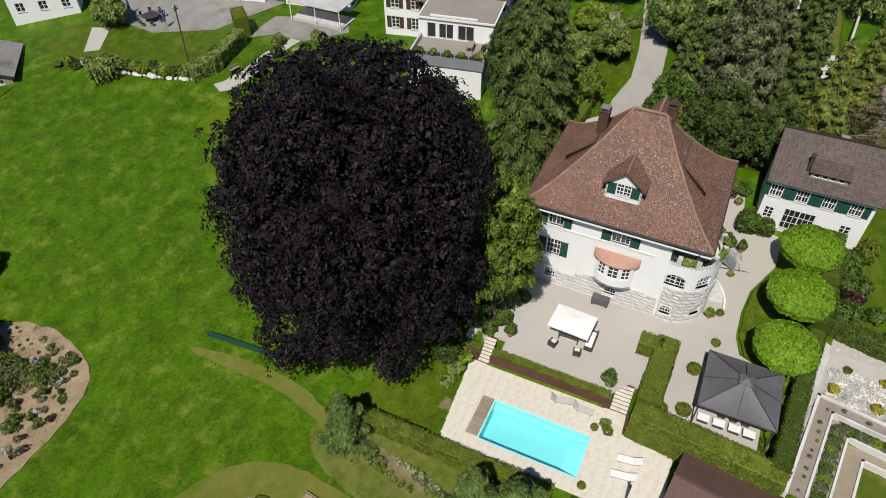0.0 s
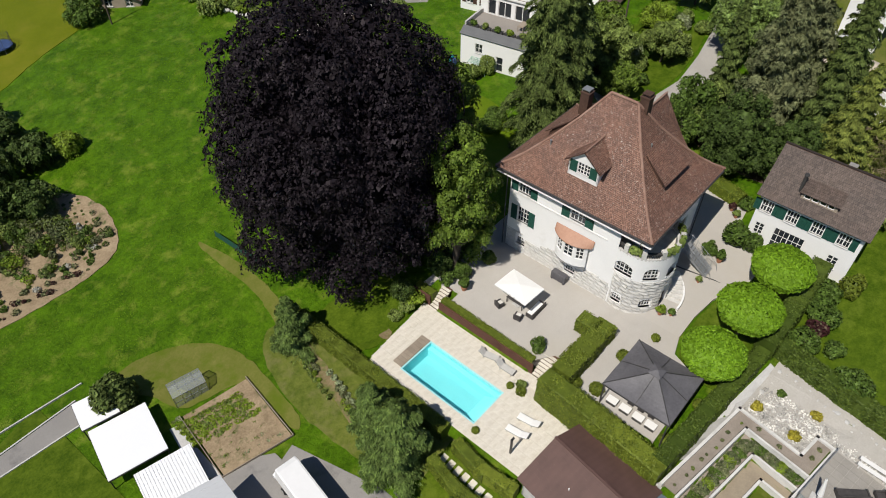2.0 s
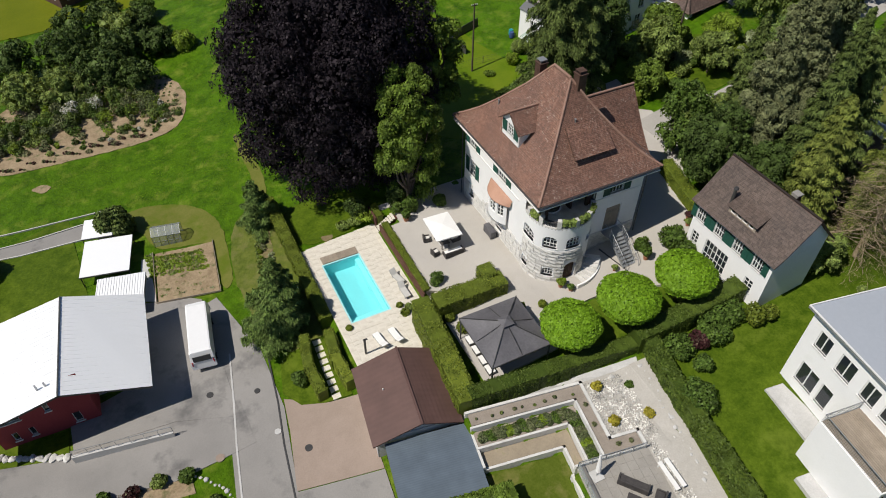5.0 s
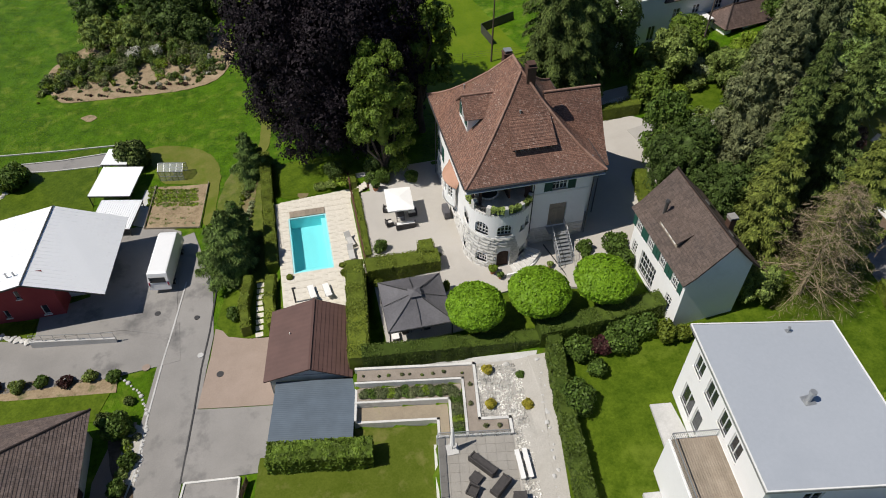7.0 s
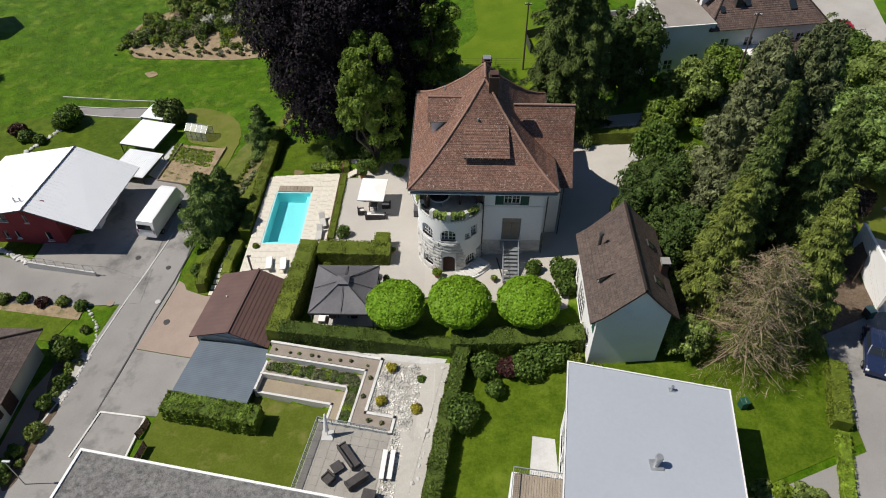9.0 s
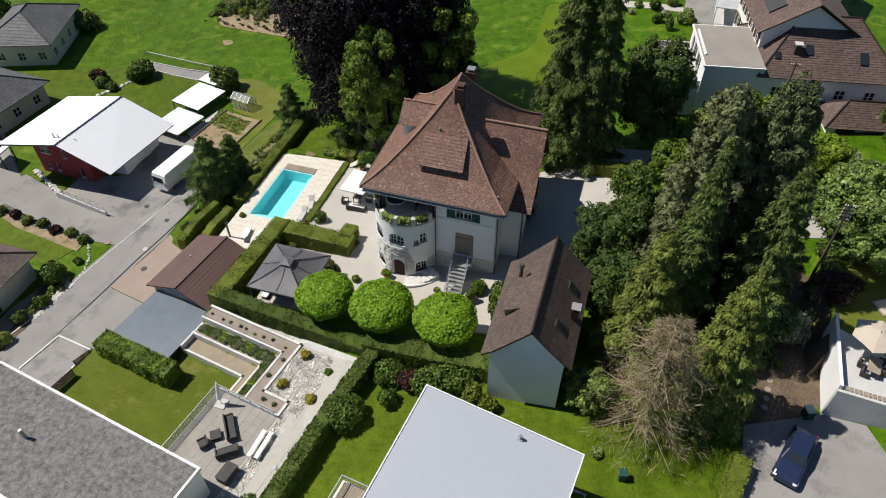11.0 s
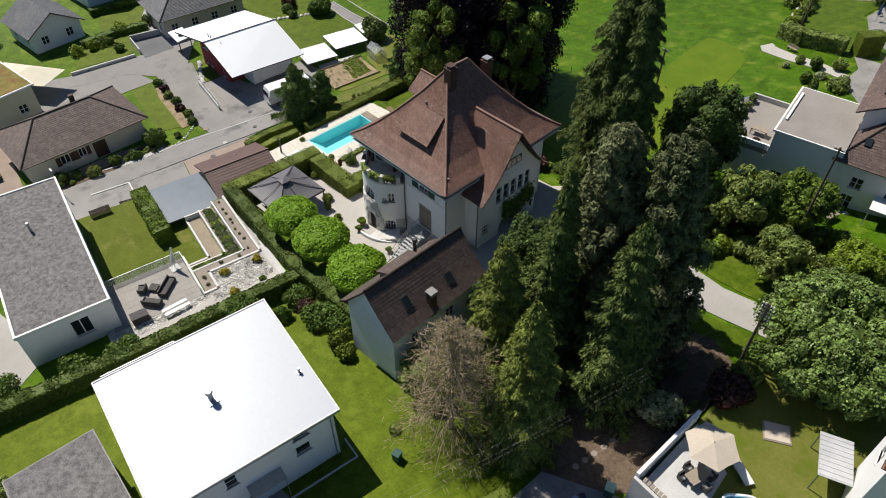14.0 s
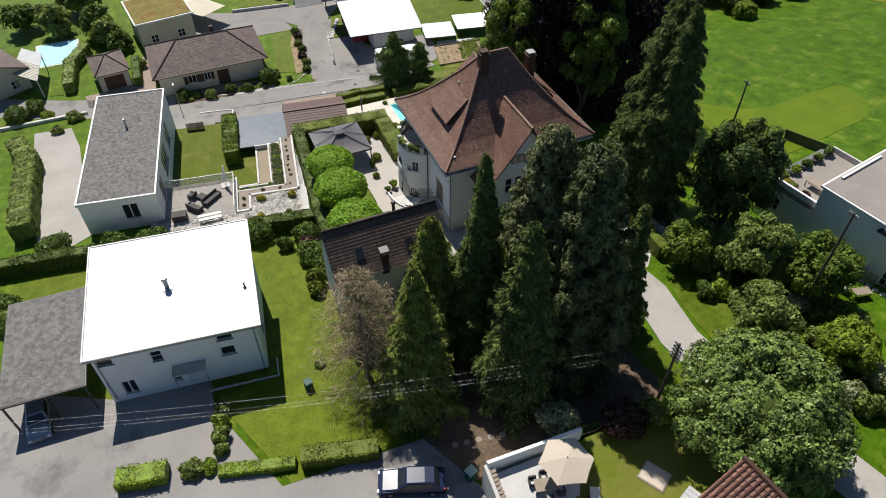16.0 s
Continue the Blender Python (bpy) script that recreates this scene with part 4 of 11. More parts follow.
gl.inputs["Roughness"].default_value = 0.04
fr = N.new("ShaderNodeFresnel")
fr.inputs["IOR"].default_value = 1.33
mx = N.new("ShaderNodeMixShader")
wv = N.new("ShaderNodeTexCoord").outputs["Object"]
wb = N.new("ShaderNodeBump")
wb.inputs["Strength"].default_value, wb.inputs["Distance"].default_value = 0.25, 0.05
L.new(noise_node(N, L, wv, 2.2, 3.0), wb.inputs["Height"])
L.new(wb.outputs["Normal"], gl.inputs["Normal"])
L.new(fr.outputs["Fac"], mx.inputs["Fac"])
L.new(tr.outputs["BSDF"], mx.inputs[1])
L.new(gl.outputs["BSDF"], mx.inputs[2])
L.new(mx.outputs["Shader"], N["Material Output"].inputs["Surface"])
bm = B()
bmesh.ops.create_grid(bm, x_segments=8, y_segments=16, size=0.5)
for v in bm.verts:
    v.co = Vector((-15.4 + v.co.x * 4.1, 9.3 + v.co.y * 8.8, -0.2))
part("water", bm, WATER, pool, "clear turquoise water")
cover = part("cover_box", box(B(), -17.4, -13.3, 13.88, 14.93, -0.04, 0.05), WOOD_GREY, pool, "weathered timber box of the pool cover")
for k in range(9):
    part("plank", box(B(), -17.4 + 0.46 * k, -16.97 + 0.46 * k, 13.86, 14.95, 0.054, 0.09, 0.012), WOOD_GREY, cover)

drape("gravel_lane", [(-34.6, -43.6), (-34.0, -38.6), (-28.0, -37.6), (-22.0, -37.3), (-10.0, -35.6), (-4.0, -35.8), (-2.6, -38.0), (-3.0, -41.4), (-6, -42.0), (-24, -42.4), (-30.0, -43.6)], ASPHALT_PALE, 0.06, label="pale gravel path behind the flat-roofed house", category="path")
PX = [plot_xy(*q) for q in ((10.8, -0.3), (17.6, 0.2), (17.1, -17.3), (7.0, -17.3), (7.0, -7.7), (13.4, -7.7), (13.3, -6.2), (10.7, -6.1))]
drape("gravel_garden", PX, WHITE_GRAVEL, 0.07, 1.5, 0.3, label="pale gravel garden with stones", category="gravel garden")
drape("gravel_strip", [plot_xy(*q) for q in ((-0.2, 0.6), (16.8, 0.6), (16.6, 0.0), (10.8, -0.28), (-0.2, -0.28))], CONCRETE, 0.06, 1.5, 0.3, label="narrow grey path below the hedge", category="path")
drape("garden_path", [plot_xy(*q) for q in ((15.2, -0.1), (16.7, -0.1), (16.0, -17.3), (14.4, -17.3))], WHITE_GRAVEL, 0.09, 1.5, 0.3, label="grey gravel path beside the hedge", category="path")
drape("plot_lawn", [plot_xy(*q) for q in ((-0.2, -5.3), (7.1, -5.3), (7.1, -7.5), (6.7, -7.5), (6.7, -17.3), (-8.3, -17.3), (-8.3, -7.6), (-0.2, -7.6))], LAWN_OLD, 0.05, label="small flat lawn below terraced beds", category="lawn")
drape("pad", [(-28.9, -16.2), (-24.1, -17.1), (-24.6, -21.6), (-30.0, -20.8)], ASPHALT, 0.12, label="pale concrete parking pad", category="parking pad")
drape("lane_corner", [(-30.2, -20.6), (-24.5, -21.5), (-25.0, -26.0), (-32.5, -25.5), (-31.8, -22.0)], ASPHALT, 0.07, label="asphalt corner beside the flat-roofed house", category="road")
drape("lane_border", [(-33.5, -9.0), (-33.3, -15.5), (-33.9, -24.0), (-35.4, -24.0), (-34.7, -18.0), (-35.3, -14.2), (-36.4, -8.6)], SOIL_DARK, 0.085, label="dark soil border with shrubs along the lane", category="garden bed", worn=True)
drape("lane_back", [(-62.0, -19.0), (-60.8, -8.1), (-58.0, -2.6), (-51.5, -1.2), (-51.6, -5.6), (-51.2, -24.6), (-60.0, -19.6)], ASPHALT, 0.05, label="asphalt between the lane and the bungalow", category="road")
drape("bungalow_lawn", [(-36.0, -3.4), (-37.6, -7.6), (-51.0, -5.4), (-51.5, -1.6)], LAWN, 0.06, label="small lawn beside the lane", category="lawn")
drape("bungalow_path", [(-33.6, -8.6), (-35.2, -8.4), (-37.0, -14.0), (-37.2, -25.4), (-36.0, -25.6), (-34.3, -18.0)], PAVING_RED, 0.05, label="reddish path in front of the bungalow", category="path")
drape("red_lawn", [(-45.2, 6.9), (-45.4, 3.9), (-52.5, 6.0), (-52.5, 8.2)], LAWN, 0.09, label="grass strip in front of the red house", category="lawn")
drape("side_apron", [(-36.6, 20.2), (-35.4, 26.6), (-34.7, 26.4), (-34.9, 19.2)], CONCRETE, 0.08, label="concrete path beside the canopies", category="path")
drape("grey_wedge", [(-39.6, 36.1), (-39.8, 33.4), (-47.8, 34.0), (-55, 35.2), (-54.5, 36.6), (-47, 36.0)], ASPHALT, 0.08, label="grey gravel wedge beside the lawn", category="path")
drape("lane_west", [(-66.0, -19.0), (-62.4, -10.0), (-61.0, 0.6), (-60.6, 6.0), (-54.7, 6.1), (-51.5, 3.0), (-51.0, 0.9), (-56.5, -3.2), (-59.0, -11.3), (-61.0, -20.0)], ASPHALT, 0.065, label="asphalt lane between the gardens", category="road")
drape("road_west", [(-97, 15.8), (-81, 12.9), (-73.5, 7.2), (-62.5, 5.2), (-62.3, 6.8), (-73, 9.4), (-80, 16.2), (-94, 19.6)], ASPHALT_PALE, 0.07, label="pale lane beyond the hip-roofed house", category="road")
drape("lawn_garden", [(-64.0, -8.5), (-62.6, -0.9), (-63.5, 4.0), (-69.0, 6.0), (-70.3, -5.1)], LAWN, 0.06, label="garden lawn behind a low wall", category="lawn")
drape("lawn_upper", [(-80.0, 2.4), (-78.5, 10.6), (-71.2, 7.2), (-73.6, -0.2)], LAWN, 0.06, label="square garden lawn between hedges", category="lawn")
drape("lawn_pool", [(-53.7, -41.4), (-53.1, -38.8), (-44.4, -39.5), (-45.0, -41.6)], MEADOW, 0.07, label="strip of green lawn beside the garden pool", category="lawn")
drape("garage_drive", [(-42.6, -36.4), (-38.6, -36.0), (-37.2, -26.6), (-52.0, -24.4), (-52.0, -27.0), (-43.0, -28.6)], PAVING_RED, 0.06, label="reddish paved drive of the bungalow garage", category="drive")
drape("lane_fill", [(-30.6, 1.2), (-36.2, 3.4), (-45.2, 4.6), (-52.5, 6.2), (-54.0, 3.6), (-46.5, 1.0), (-36, -1.5), (-30.5, -1.0)], ASPHALT, 0.055, label="asphalt between ramp and lane", category="road")
drape("lane_bed", [(-35.9, -3.1), (-35.9, -4.7), (-46.4, -3.1), (-51, -1.6), (-51, 0.2), (-47.0, -0.7)], SOIL, 0.08, label="narrow soil border along the lane", category="garden bed")
drape("rock_bed", [(-33.6, -8.9), (-32.8, -9.4), (-33.3, -15.2), (-35.0, -14.4), (-34.6, -10.5)], WHITE_GRAVEL, 0.09, label="gravel rock bed beside the lane", category="garden bed")
drape("far_lawn", [(-60, 91), (-20.2, 93.6), (-15.2, 95.8), (-4.2, 98.3), (7.0, 101), (8, 112), (-4, 150), (-60, 150)], FAR_LAWN, 0.06, 3.0, label="dry mown lawn beyond the meadow", category="lawn", worn=True)
drape("gravel_upper", [(20.9, 19.9), (28.0, 19.1), (28.6, 24.0), (21.6, 23.9)], GRAVEL, 0.08, label="pale gravel terrace behind the yard hedge", category="terrace")
drape("bank_path", [(-21.3, 27), (-20.4, 27), (-21.5, 20), (-22.6, 14.5), (-23.7, 11.8), (-24.6, 12.4), (-23.3, 18), (-22.2, 24)], BANK_SOIL, 0.09, label="trodden dry earth path on the bank", category="path", worn=True)
drape("bare_patch", [(-46.3, 46.6), (-45.0, 45.0), (-43.6, 45.6), (-44.3, 46.9)], SOIL, 0.06, label="bare soil patch in the meadow", category="soil", worn=True)
drape("bare_patch", [(-16.3, 17.6), (-15.8, 17.1), (-15.0, 17.3), (-14.8, 18.1), (-15.4, 18.6), (-16.2, 18.3)], BANK_SOIL, 0.08, label="round bare patch in the lawn by the pool", category="soil", worn=True)
drape("upper_road", [(54, 30), (62, 28), (68, 62), (58, 66), (54.5, 44)], ASPHALT_PALE, 0.07, label="pale street beyond the houses", category="road")
drape("terrace_far", [(26.5, 69.8), (33, 69), (36, 58), (33, 56), (28.6, 61), (28.6, 66)], PAVING_FAR, 0.07, label="pale paved terrace of the row houses", category="terrace")
drape("terrace_far", [(22.5, 84.5), (26.5, 75.5), (37, 70), (36, 92), (26, 97), (23.6, 94.5)], PAVING_FAR, 0.075, label="grey paved terraces with garden furniture", category="terrace")
drape("garden_far", [(13.0, 99.5), (21.5, 98), (23.3, 95), (22, 84.5), (26.3, 75.3), (27.5, 71), (17.5, 72.5), (14.0, 79), (12.6, 91)], LAWN, 0.06, label="mown terraced lawn of a neighbour", category="lawn")
drape("gravel_patch", [(20.3, 94.8), (21.2, 91.8), (16.2, 89.5), (15.0, 91.5)], WHITE_GRAVEL, 0.1, label="pale gravel patch in the far lawn", category="path")
drape("bench_terrace", [(14.6, 66.0), (15.7, 64.4), (19.5, 63.4), (23.8, 62.9), (28.4, 61.6), (28.5, 63.2), (24.0, 65.0), (19.8, 65.6), (16.6, 66.8), (15.6, 67.8)], WHITE_GRAVEL, 0.08, label="curved pale terrace with a bench", category="terrace")
drape("drive_verge", [(30, 16.3), (37, 15.2), (44, 16.0), (50, 17.2), (49, 24), (40, 30), (33, 28), (29, 22)], LAWN, 0.05, label="grass verge beside the drive", category="lawn", worn=True)
drape("drive_verge", [(28.5, 11.4), (37, 10.6), (43, 11.2), (43, 9.4), (36, 7.5), (29, 9)], LAWN, 0.055, label="narrow grass verge beside the drive", category="lawn", worn=True)

# pale kerbs along the grey wedge beside the meadow
kerb = site("kerb", "thin pale concrete kerb beside the grey path", "kerb", (-47, 35, -3.1), kind="structure")
for line in (((-39.6, 36.2), (-47.0, 36.1), (-54.6, 36.7)), ((-39.8, 33.3), (-47.8, 33.9), (-55.1, 35.1)), ((-38.2, 37.6), (-47.0, 38.4), (-56.5, 39.4))):
    for (x0, y0), (x1, y1) in zip(line, line[1:]):
        part("kerb_stone", beam(B(), (x0, y0, land(x0, y0) + 0.08), (x1, y1, land(x1, y1) + 0.08), 0.14, 0.2), CONCRETE, kerb)

# ---- facades with openings ----


class Flat:
    """A straight wall face from p to q; the outside is to the right of that way."""

    def __init__(self, p, q):
        self.p, d = Vector((*p, 0)), Vector((*q, 0)) - Vector((*p, 0))
        self.length = d.length
        self.d = d.normalized()
        self.n = Vector((self.d.y, -self.d.x, 0))
        self.step = 1e9

    def at(self, u, v, w=0.0):
        return self.p + self.d * u + self.n * w + Vector((0, 0, v))

    def way(self, u):
        return self.d, self.n


class Round:
    """A wall face on an arc round (x, y), from one angle to another, counter-clockwise; the outside is outward."""

    def __init__(self, x, y, r, a0, a1):
        self.c, self.r, self.a0 = Vector((x, y, 0)), r, radians(a0)
        self.length = radians(a1 - a0) * r
        self.step = 0.35

    def at(self, u, v, w=0.0):
        a = self.a0 + u / self.r
        return self.c + Vector((math.cos(a), math.sin(a), 0)) * (self.r + w) + Vector((0, 0, v))

    def way(self, u):
        a = self.a0 + u / self.r
        return Vector((-math.sin(a), math.cos(a), 0)), Vector((math.cos(a), math.sin(a), 0))


def quad(bm, *pts):
    return bm.faces.new([bm.verts.new(p) for p in pts])


def block(bm, F, u0, u1, v0, v1, w0, w1):
    vs = [bm.verts.new(F.at(u, v, w)) for u, v, w in ((u0, v0, w0), (u1, v0, w0), (u1, v0, w1), (u0, v0, w1), (u0, v1, w0), (u1, v1, w0), (u1, v1, w1), (u0, v1, w1))]
    for f in ((0, 1, 2, 3), (7, 6, 5, 4), (0, 4, 5, 1), (1, 5, 6, 2), (2, 6, 7, 3), (3, 7, 4, 0)):
        bm.faces.new([vs[i] for i in f])
    return bm


def facade(bm, F, z0, z1, holes=(), thick=0.4, u0=0.0, u1=None, top=None):
    """A wall of that thickness with openings (u0, u1, v0, v1, arch rise) right through it. top(u): an upper edge that is not level."""
    u1 = F.length if u1 is None else u1
    us, vs = {u0, u1}, {z0, z1}
    for h in holes:
        us |= {h[0], h[1]}
        vs |= {h[2], h[3]}
    us = sorted(us)
    cut = thick if F.step > 1e8 and u1 - u0 > 2.5 * thick else 0.0

    def back(u, v):
        """The inner face, mitred at both ends."""
        return F.at(u + cut if u == u0 else u - cut if u == u1 else u, v, -thick)

    if F.step < 1e8:
        more = []
        for a, b in zip(us, us[1:]):
            n = max(1, math.ceil((b - a) / F.step))
            more += [a + (b - a) * k / n for k in range(n)]
        us = more + [us[-1]]
    vs = sorted(v for v in vs if z0 <= v <= z1)
    solid = {}
    for i, (a, b) in enumerate(zip(us, us[1:])):
        for j, (c, d) in enumerate(zip(vs, vs[1:])):
            m, k = (a + b) / 2, (c + d) / 2
            solid[i, j] = not any(h[0] < m < h[1] and h[2] < k < h[3] for h in holes)
    for (i, j), ok in solid.items():
        if not ok:
            continue
        a, b, c, d = us[i], us[i + 1], vs[j], vs[j + 1]
        quad(bm, F.at(a, c), F.at(b, c), F.at(b, d), F.at(a, d))
        quad(bm, back(a, d), back(b, d), back(b, c), back(a, c))
        if not solid.get((i - 1, j)):
            quad(bm, F.at(a, c), F.at(a, d), back(a, d), back(a, c))
        if not solid.get((i + 1, j)):
            quad(bm, F.at(b, d), F.at(b, c), back(b, c), back(b, d))
        if not solid.get((i, j - 1)):
            quad(bm, F.at(b, c), F.at(a, c), back(a, c), back(b, c))
        if not solid.get((i, j + 1)):
            quad(bm, F.at(a, d), F.at(b, d), back(b, d), back(a, d))
    for h in holes:
        if len(h) > 4 and h[4]:
            mid, half = (h[0] + h[1]) / 2, (h[1] - h[0]) / 2
            arc = [(mid - half * math.cos(math.pi * k / 12), h[3] - h[4] + h[4] * math.sin(math.pi * k / 12)) for k in range(13)]
            for (a, c), (b, d) in zip(arc, arc[1:]):
                quad(bm, F.at(a, c), F.at(b, d), F.at(b, h[3]), F.at(a, h[3]))
                quad(bm, F.at(b, d, -thick), F.at(a, c, -thick), F.at(a, h[3], -thick), F.at(b, h[3], -thick))
                quad(bm, F.at(b, d), F.at(a, c), F.at(a, c, -thick), F.at(b, d, -thick))
    return bm


def window(parent, F, h, cols=2, rows=3, shutters=None, deep=0.16, frame_mat=None, sill=True, shutter_w=None, name="window", label=""):
    """A casement in the opening h: frame, glazing bars, sill, one pane, and open shutters beside it."""
    u0, u1, v0, v1 = h[:4]
    arch = h[4] if len(h) > 4 else 0
    fm = frame_mat or FRAME_WHITE
    bm = B()
    t = 0.07
    if arch:
        mid, half = (u0 + u1) / 2, (u1 - u0) / 2
        pts = [(mid - half * math.cos(math.pi * k / 10), v1 - arch + arch * math.sin(math.pi * k / 10)) for k in range(11)]
        outer = [(u0, v0)] + pts + [(u1, v0)]
        inner = [(u0 + t, v0 + t)] + [(mid + (a - mid) * (1 - t / half), c - t * 0.7) for a, c in pts] + [(u1 - t, v0 + t)]
    else:
        outer = [(u0, v0), (u0, v1), (u1, v1), (u1, v0)]
        inner = [(u0 + t, v0 + t), (u0 + t, v1 - t), (u1 - t, v1 - t), (u1 - t, v0 + t)]
    ring = [[bm.verts.new(F.at(a, c, w)) for a, c in loop] for loop, w in ((outer, -deep + 0.02), (inner, -deep + 0.02), (inner, -deep - 0.06), (outer, -deep - 0.06))]
    n = len(outer)
    for k in range(n):
        q = (k + 1) % n
        for r1, r2 in zip(ring, ring[1:]):
            bm.faces.new((r1[k], r2[k], r2[q], r1[q]))
    w = part(name, bm, fm, parent, label)
    for k in range(1, cols):
        u = u0 + (u1 - u0) * k / cols
        b = 0.05 if k * 2 == cols else 0.025
        part("glazing_bar", block(B(), F, u - b, u + b, v0 + t - 0.01, v1 - t + 0.01, -deep - 0.05, -deep + 0.025), fm, w)
    for k in range(1, rows):
        v = v0 + (v1 - v0) * k / rows
        part("glazing_bar", block(B(), F, u0 + t - 0.01, u1 - t + 0.01, v - 0.022, v + 0.022, -deep - 0.05, -deep + 0.022), fm, w)
    bm = B()
    if arch:
        rim = [(u0, v0), (u1, v0)] + [(a, c) for a, c in reversed(pts)]
        bm.faces.new([bm.verts.new(F.at(a, c, -deep - 0.03)) for a, c in rim])
    else:
        block(bm, F, u0 + 0.02, u1 - 0.02, v0 + 0.02, v1 - 0.02, -deep - 0.035, -deep - 0.02)
    part("pane", bm, GLASS, w)
    if sill:
        bm = block(B(), F, u0 - 0.08, u1 + 0.08, v0 - 0.1, v0, -deep, 0.09)
        part("sill", bm, fm, w)
    if shutters:
        sw = shutter_w or (u1 - u0) * 0.52
        for side in (-1, 1):
            a = u0 - sw - 0.03 if side < 0 else u1 + 0.03
            bm = B()
            block(bm, F, a, a + 0.07, v0 - 0.03, v1 + 0.03, 0.02, 0.075)
            block(bm, F, a + sw - 0.07, a + sw, v0 - 0.03, v1 + 0.03, 0.02, 0.075)
            n = max(5, int((v1 - v0) / 0.13))
            for k in range(n):
                v = v0 + (v1 - v0) * k / n
                block(bm, F, a + 0.06, a + sw - 0.06, v, v + 0.10, 0.028, 0.062)
            block(bm, F, a + 0.05, a + sw - 0.05, v0, v1, 0.022, 0.034)
            part("shutter", bm, shutters, w)
    return w


def tiled(bm, uv, a, b, c, d, course=0.33, lift=0.035, u_from=None):
    """A roof slope a b c d (a, b at the eave, d, c above them) laid in overlapping courses."""
    a, b, c, d = (Vector(p) for p in (a, b, c, d))
    along = (b - a).normalized()
    n = along.cross((d + c) / 2 - (a + b) / 2).normalized()
    if n.z < 0:
        n = -n
    height = max((d - a).length, (c - b).length)
    up_way = n.cross(along)
    k = max(1, round(height / course))
    o = Vector(u_from) if u_from is not None else a

    def vert(p):
        v = bm.verts.new(p)
        return v, ((p - o).dot(along), (p - o).dot(up_way))

    def face(*pts):
        vs = [vert(p) for p in pts]
        try:
            f = bm.faces.new([v for v, _ in vs])
        except ValueError:
            return
        for loop, (_, co) in zip(f.loops, vs):
            loop[uv].uv = co

    for i in range(k):
        f0, f1 = i / k, (i + 1) / k
        p, q, r, s = a.lerp(d, f0), b.lerp(c, f0), b.lerp(c, f1), a.lerp(d, f1)
        face(p + n * lift, q + n * lift, r, s)
        face(p, q, q + n * lift, p + n * lift)


def slab(bm, a, b, c, d, thick=0.14):
    """The underside and edges of a roof slope."""
    a, b, c, d = (Vector(p) for p in (a, b, c, d))
    n = (b - a).cross(d - a).normalized()
    if n.z < 0:
        n = -n
    lo = [p - n * thick for p in (a, b, c, d)]
    hi = [p - n * 0.004 for p in (a, b, c, d)]
    vs = [bm.verts.new(p) for p in lo + hi]
    for f in ((3, 2, 1, 0), (4, 5, 6, 7), (0, 1, 5, 4), (1, 2, 6, 5), (2, 3, 7, 6), (3, 0, 4, 7)):
        bm.faces.new([vs[i] for i in f])
    return bm


def slopes(parent, material, quads, name="roof", course=0.33, thick=0.14, lift=0.035, label="", under=None):
    """A roof from slopes: the tiled covering, and the boards below it."""
    bm = B()
    uv = bm.loops.layers.uv.new("UVMap")
    for q in quads:
        tiled(bm, uv, *q, course=course, lift=lift)
    bmesh.ops.recalc_face_normals(bm, faces=[])
    roof = part(name, bm, material, parent, label)
    for q in quads:
        part("roof_lining", slab(B(), *q, thick=thick), under or WOOD_DARK, roof)
    return roof


def ridge_cap(bm, a, b, r=0.12):
    a, b = Vector(a), Vector(b)
    n = max(2, int((b - a).length / 0.4))
    for k in range(n):
        p, q = a.lerp(b, k / n), a.lerp(b, (k + 1.05) / n)
        tube(bm, p, q, r * 1.06, r * 0.9, 8, cap=False)


# ---- the villa ----
villa = site("villa", "white plaster villa with hipped clay tile roof and round stone tower", "villa", (7, 8, 2.0))
XW, XE, YS, YN = 0.9, 13.4, 0.8, 15.6
TOP = 11.75
west = Flat((XW, YN), (XW, 3.0))
south = Flat((7.25, YS), (XE, YS))
east = Flat((XE, YS), (XE, YN))
north = Flat((XE, YN), (XW, YN))
TX, TY, TR = 4.15, 1.95, 3.42
tower = Round(TX, TY, TR, 162.0, 340.5)


def on_west(y0, y1, v0, v1, arch=0):
    return (YN - y1, YN - y0, v0, v1, arch)


W_UP = [on_west(13.1, 14.6, 9.95, 11.35), on_west(6.8, 8.5, 9.95, 11.35)]
W_MAIN = [on_west(13.05, 14.45, 6.2, 8.1)]
W_BASE = [on_west(13.2, 14.3, 3.1, 4.15, 0.45), on_west(6.95, 8.1, 3.1, 4.0, 0.35)]
S_UP = [(2.1, 3.7, 9.95, 11.35)]
S_DOOR = (2.1, 4.0, 5.0, 8.1)
E_UP = []


def t_at(angle, width, v0, v1, arch=0):
    u = radians(angle - 162.0) * TR
    return (u - width / 2, u + width / 2, v0, v1, arch)


T_ARCH = [t_at(179, 1.9, 6.85, 8.3, 0.75), t_at(225, 1.5, 6.85, 8.3, 0.6), t_at(266, 1.6, 6.85, 8.3, 0.6)]
T_RECT = [t_at(300, 0.55, 6.9, 7.6), t_at(313, 0.75, 7.1, 8.3)]
T_BASE = [t_at(178, 1.1, 3.0, 4.0, 0.4), t_at(228, 1.2, 3.0, 4.1, 0.4), t_at(308, 1.3, 3.2, 4.5, 0.4)]
T_DOOR = t_at(267, 1.35, 2.2, 4.75, 0.6)
bm = B()
facade(bm, west, 1.2, TOP, W_UP + W_MAIN + W_BASE)
facade(bm, south, 1.5, TOP, S_UP + [S_DOOR])
facade(bm, east, 2.0, TOP, E_UP)
facade(bm, north, 1.5, TOP, [(3, 4.2, 6.2, 8.0), (7, 8.2, 6.2, 8.0)])
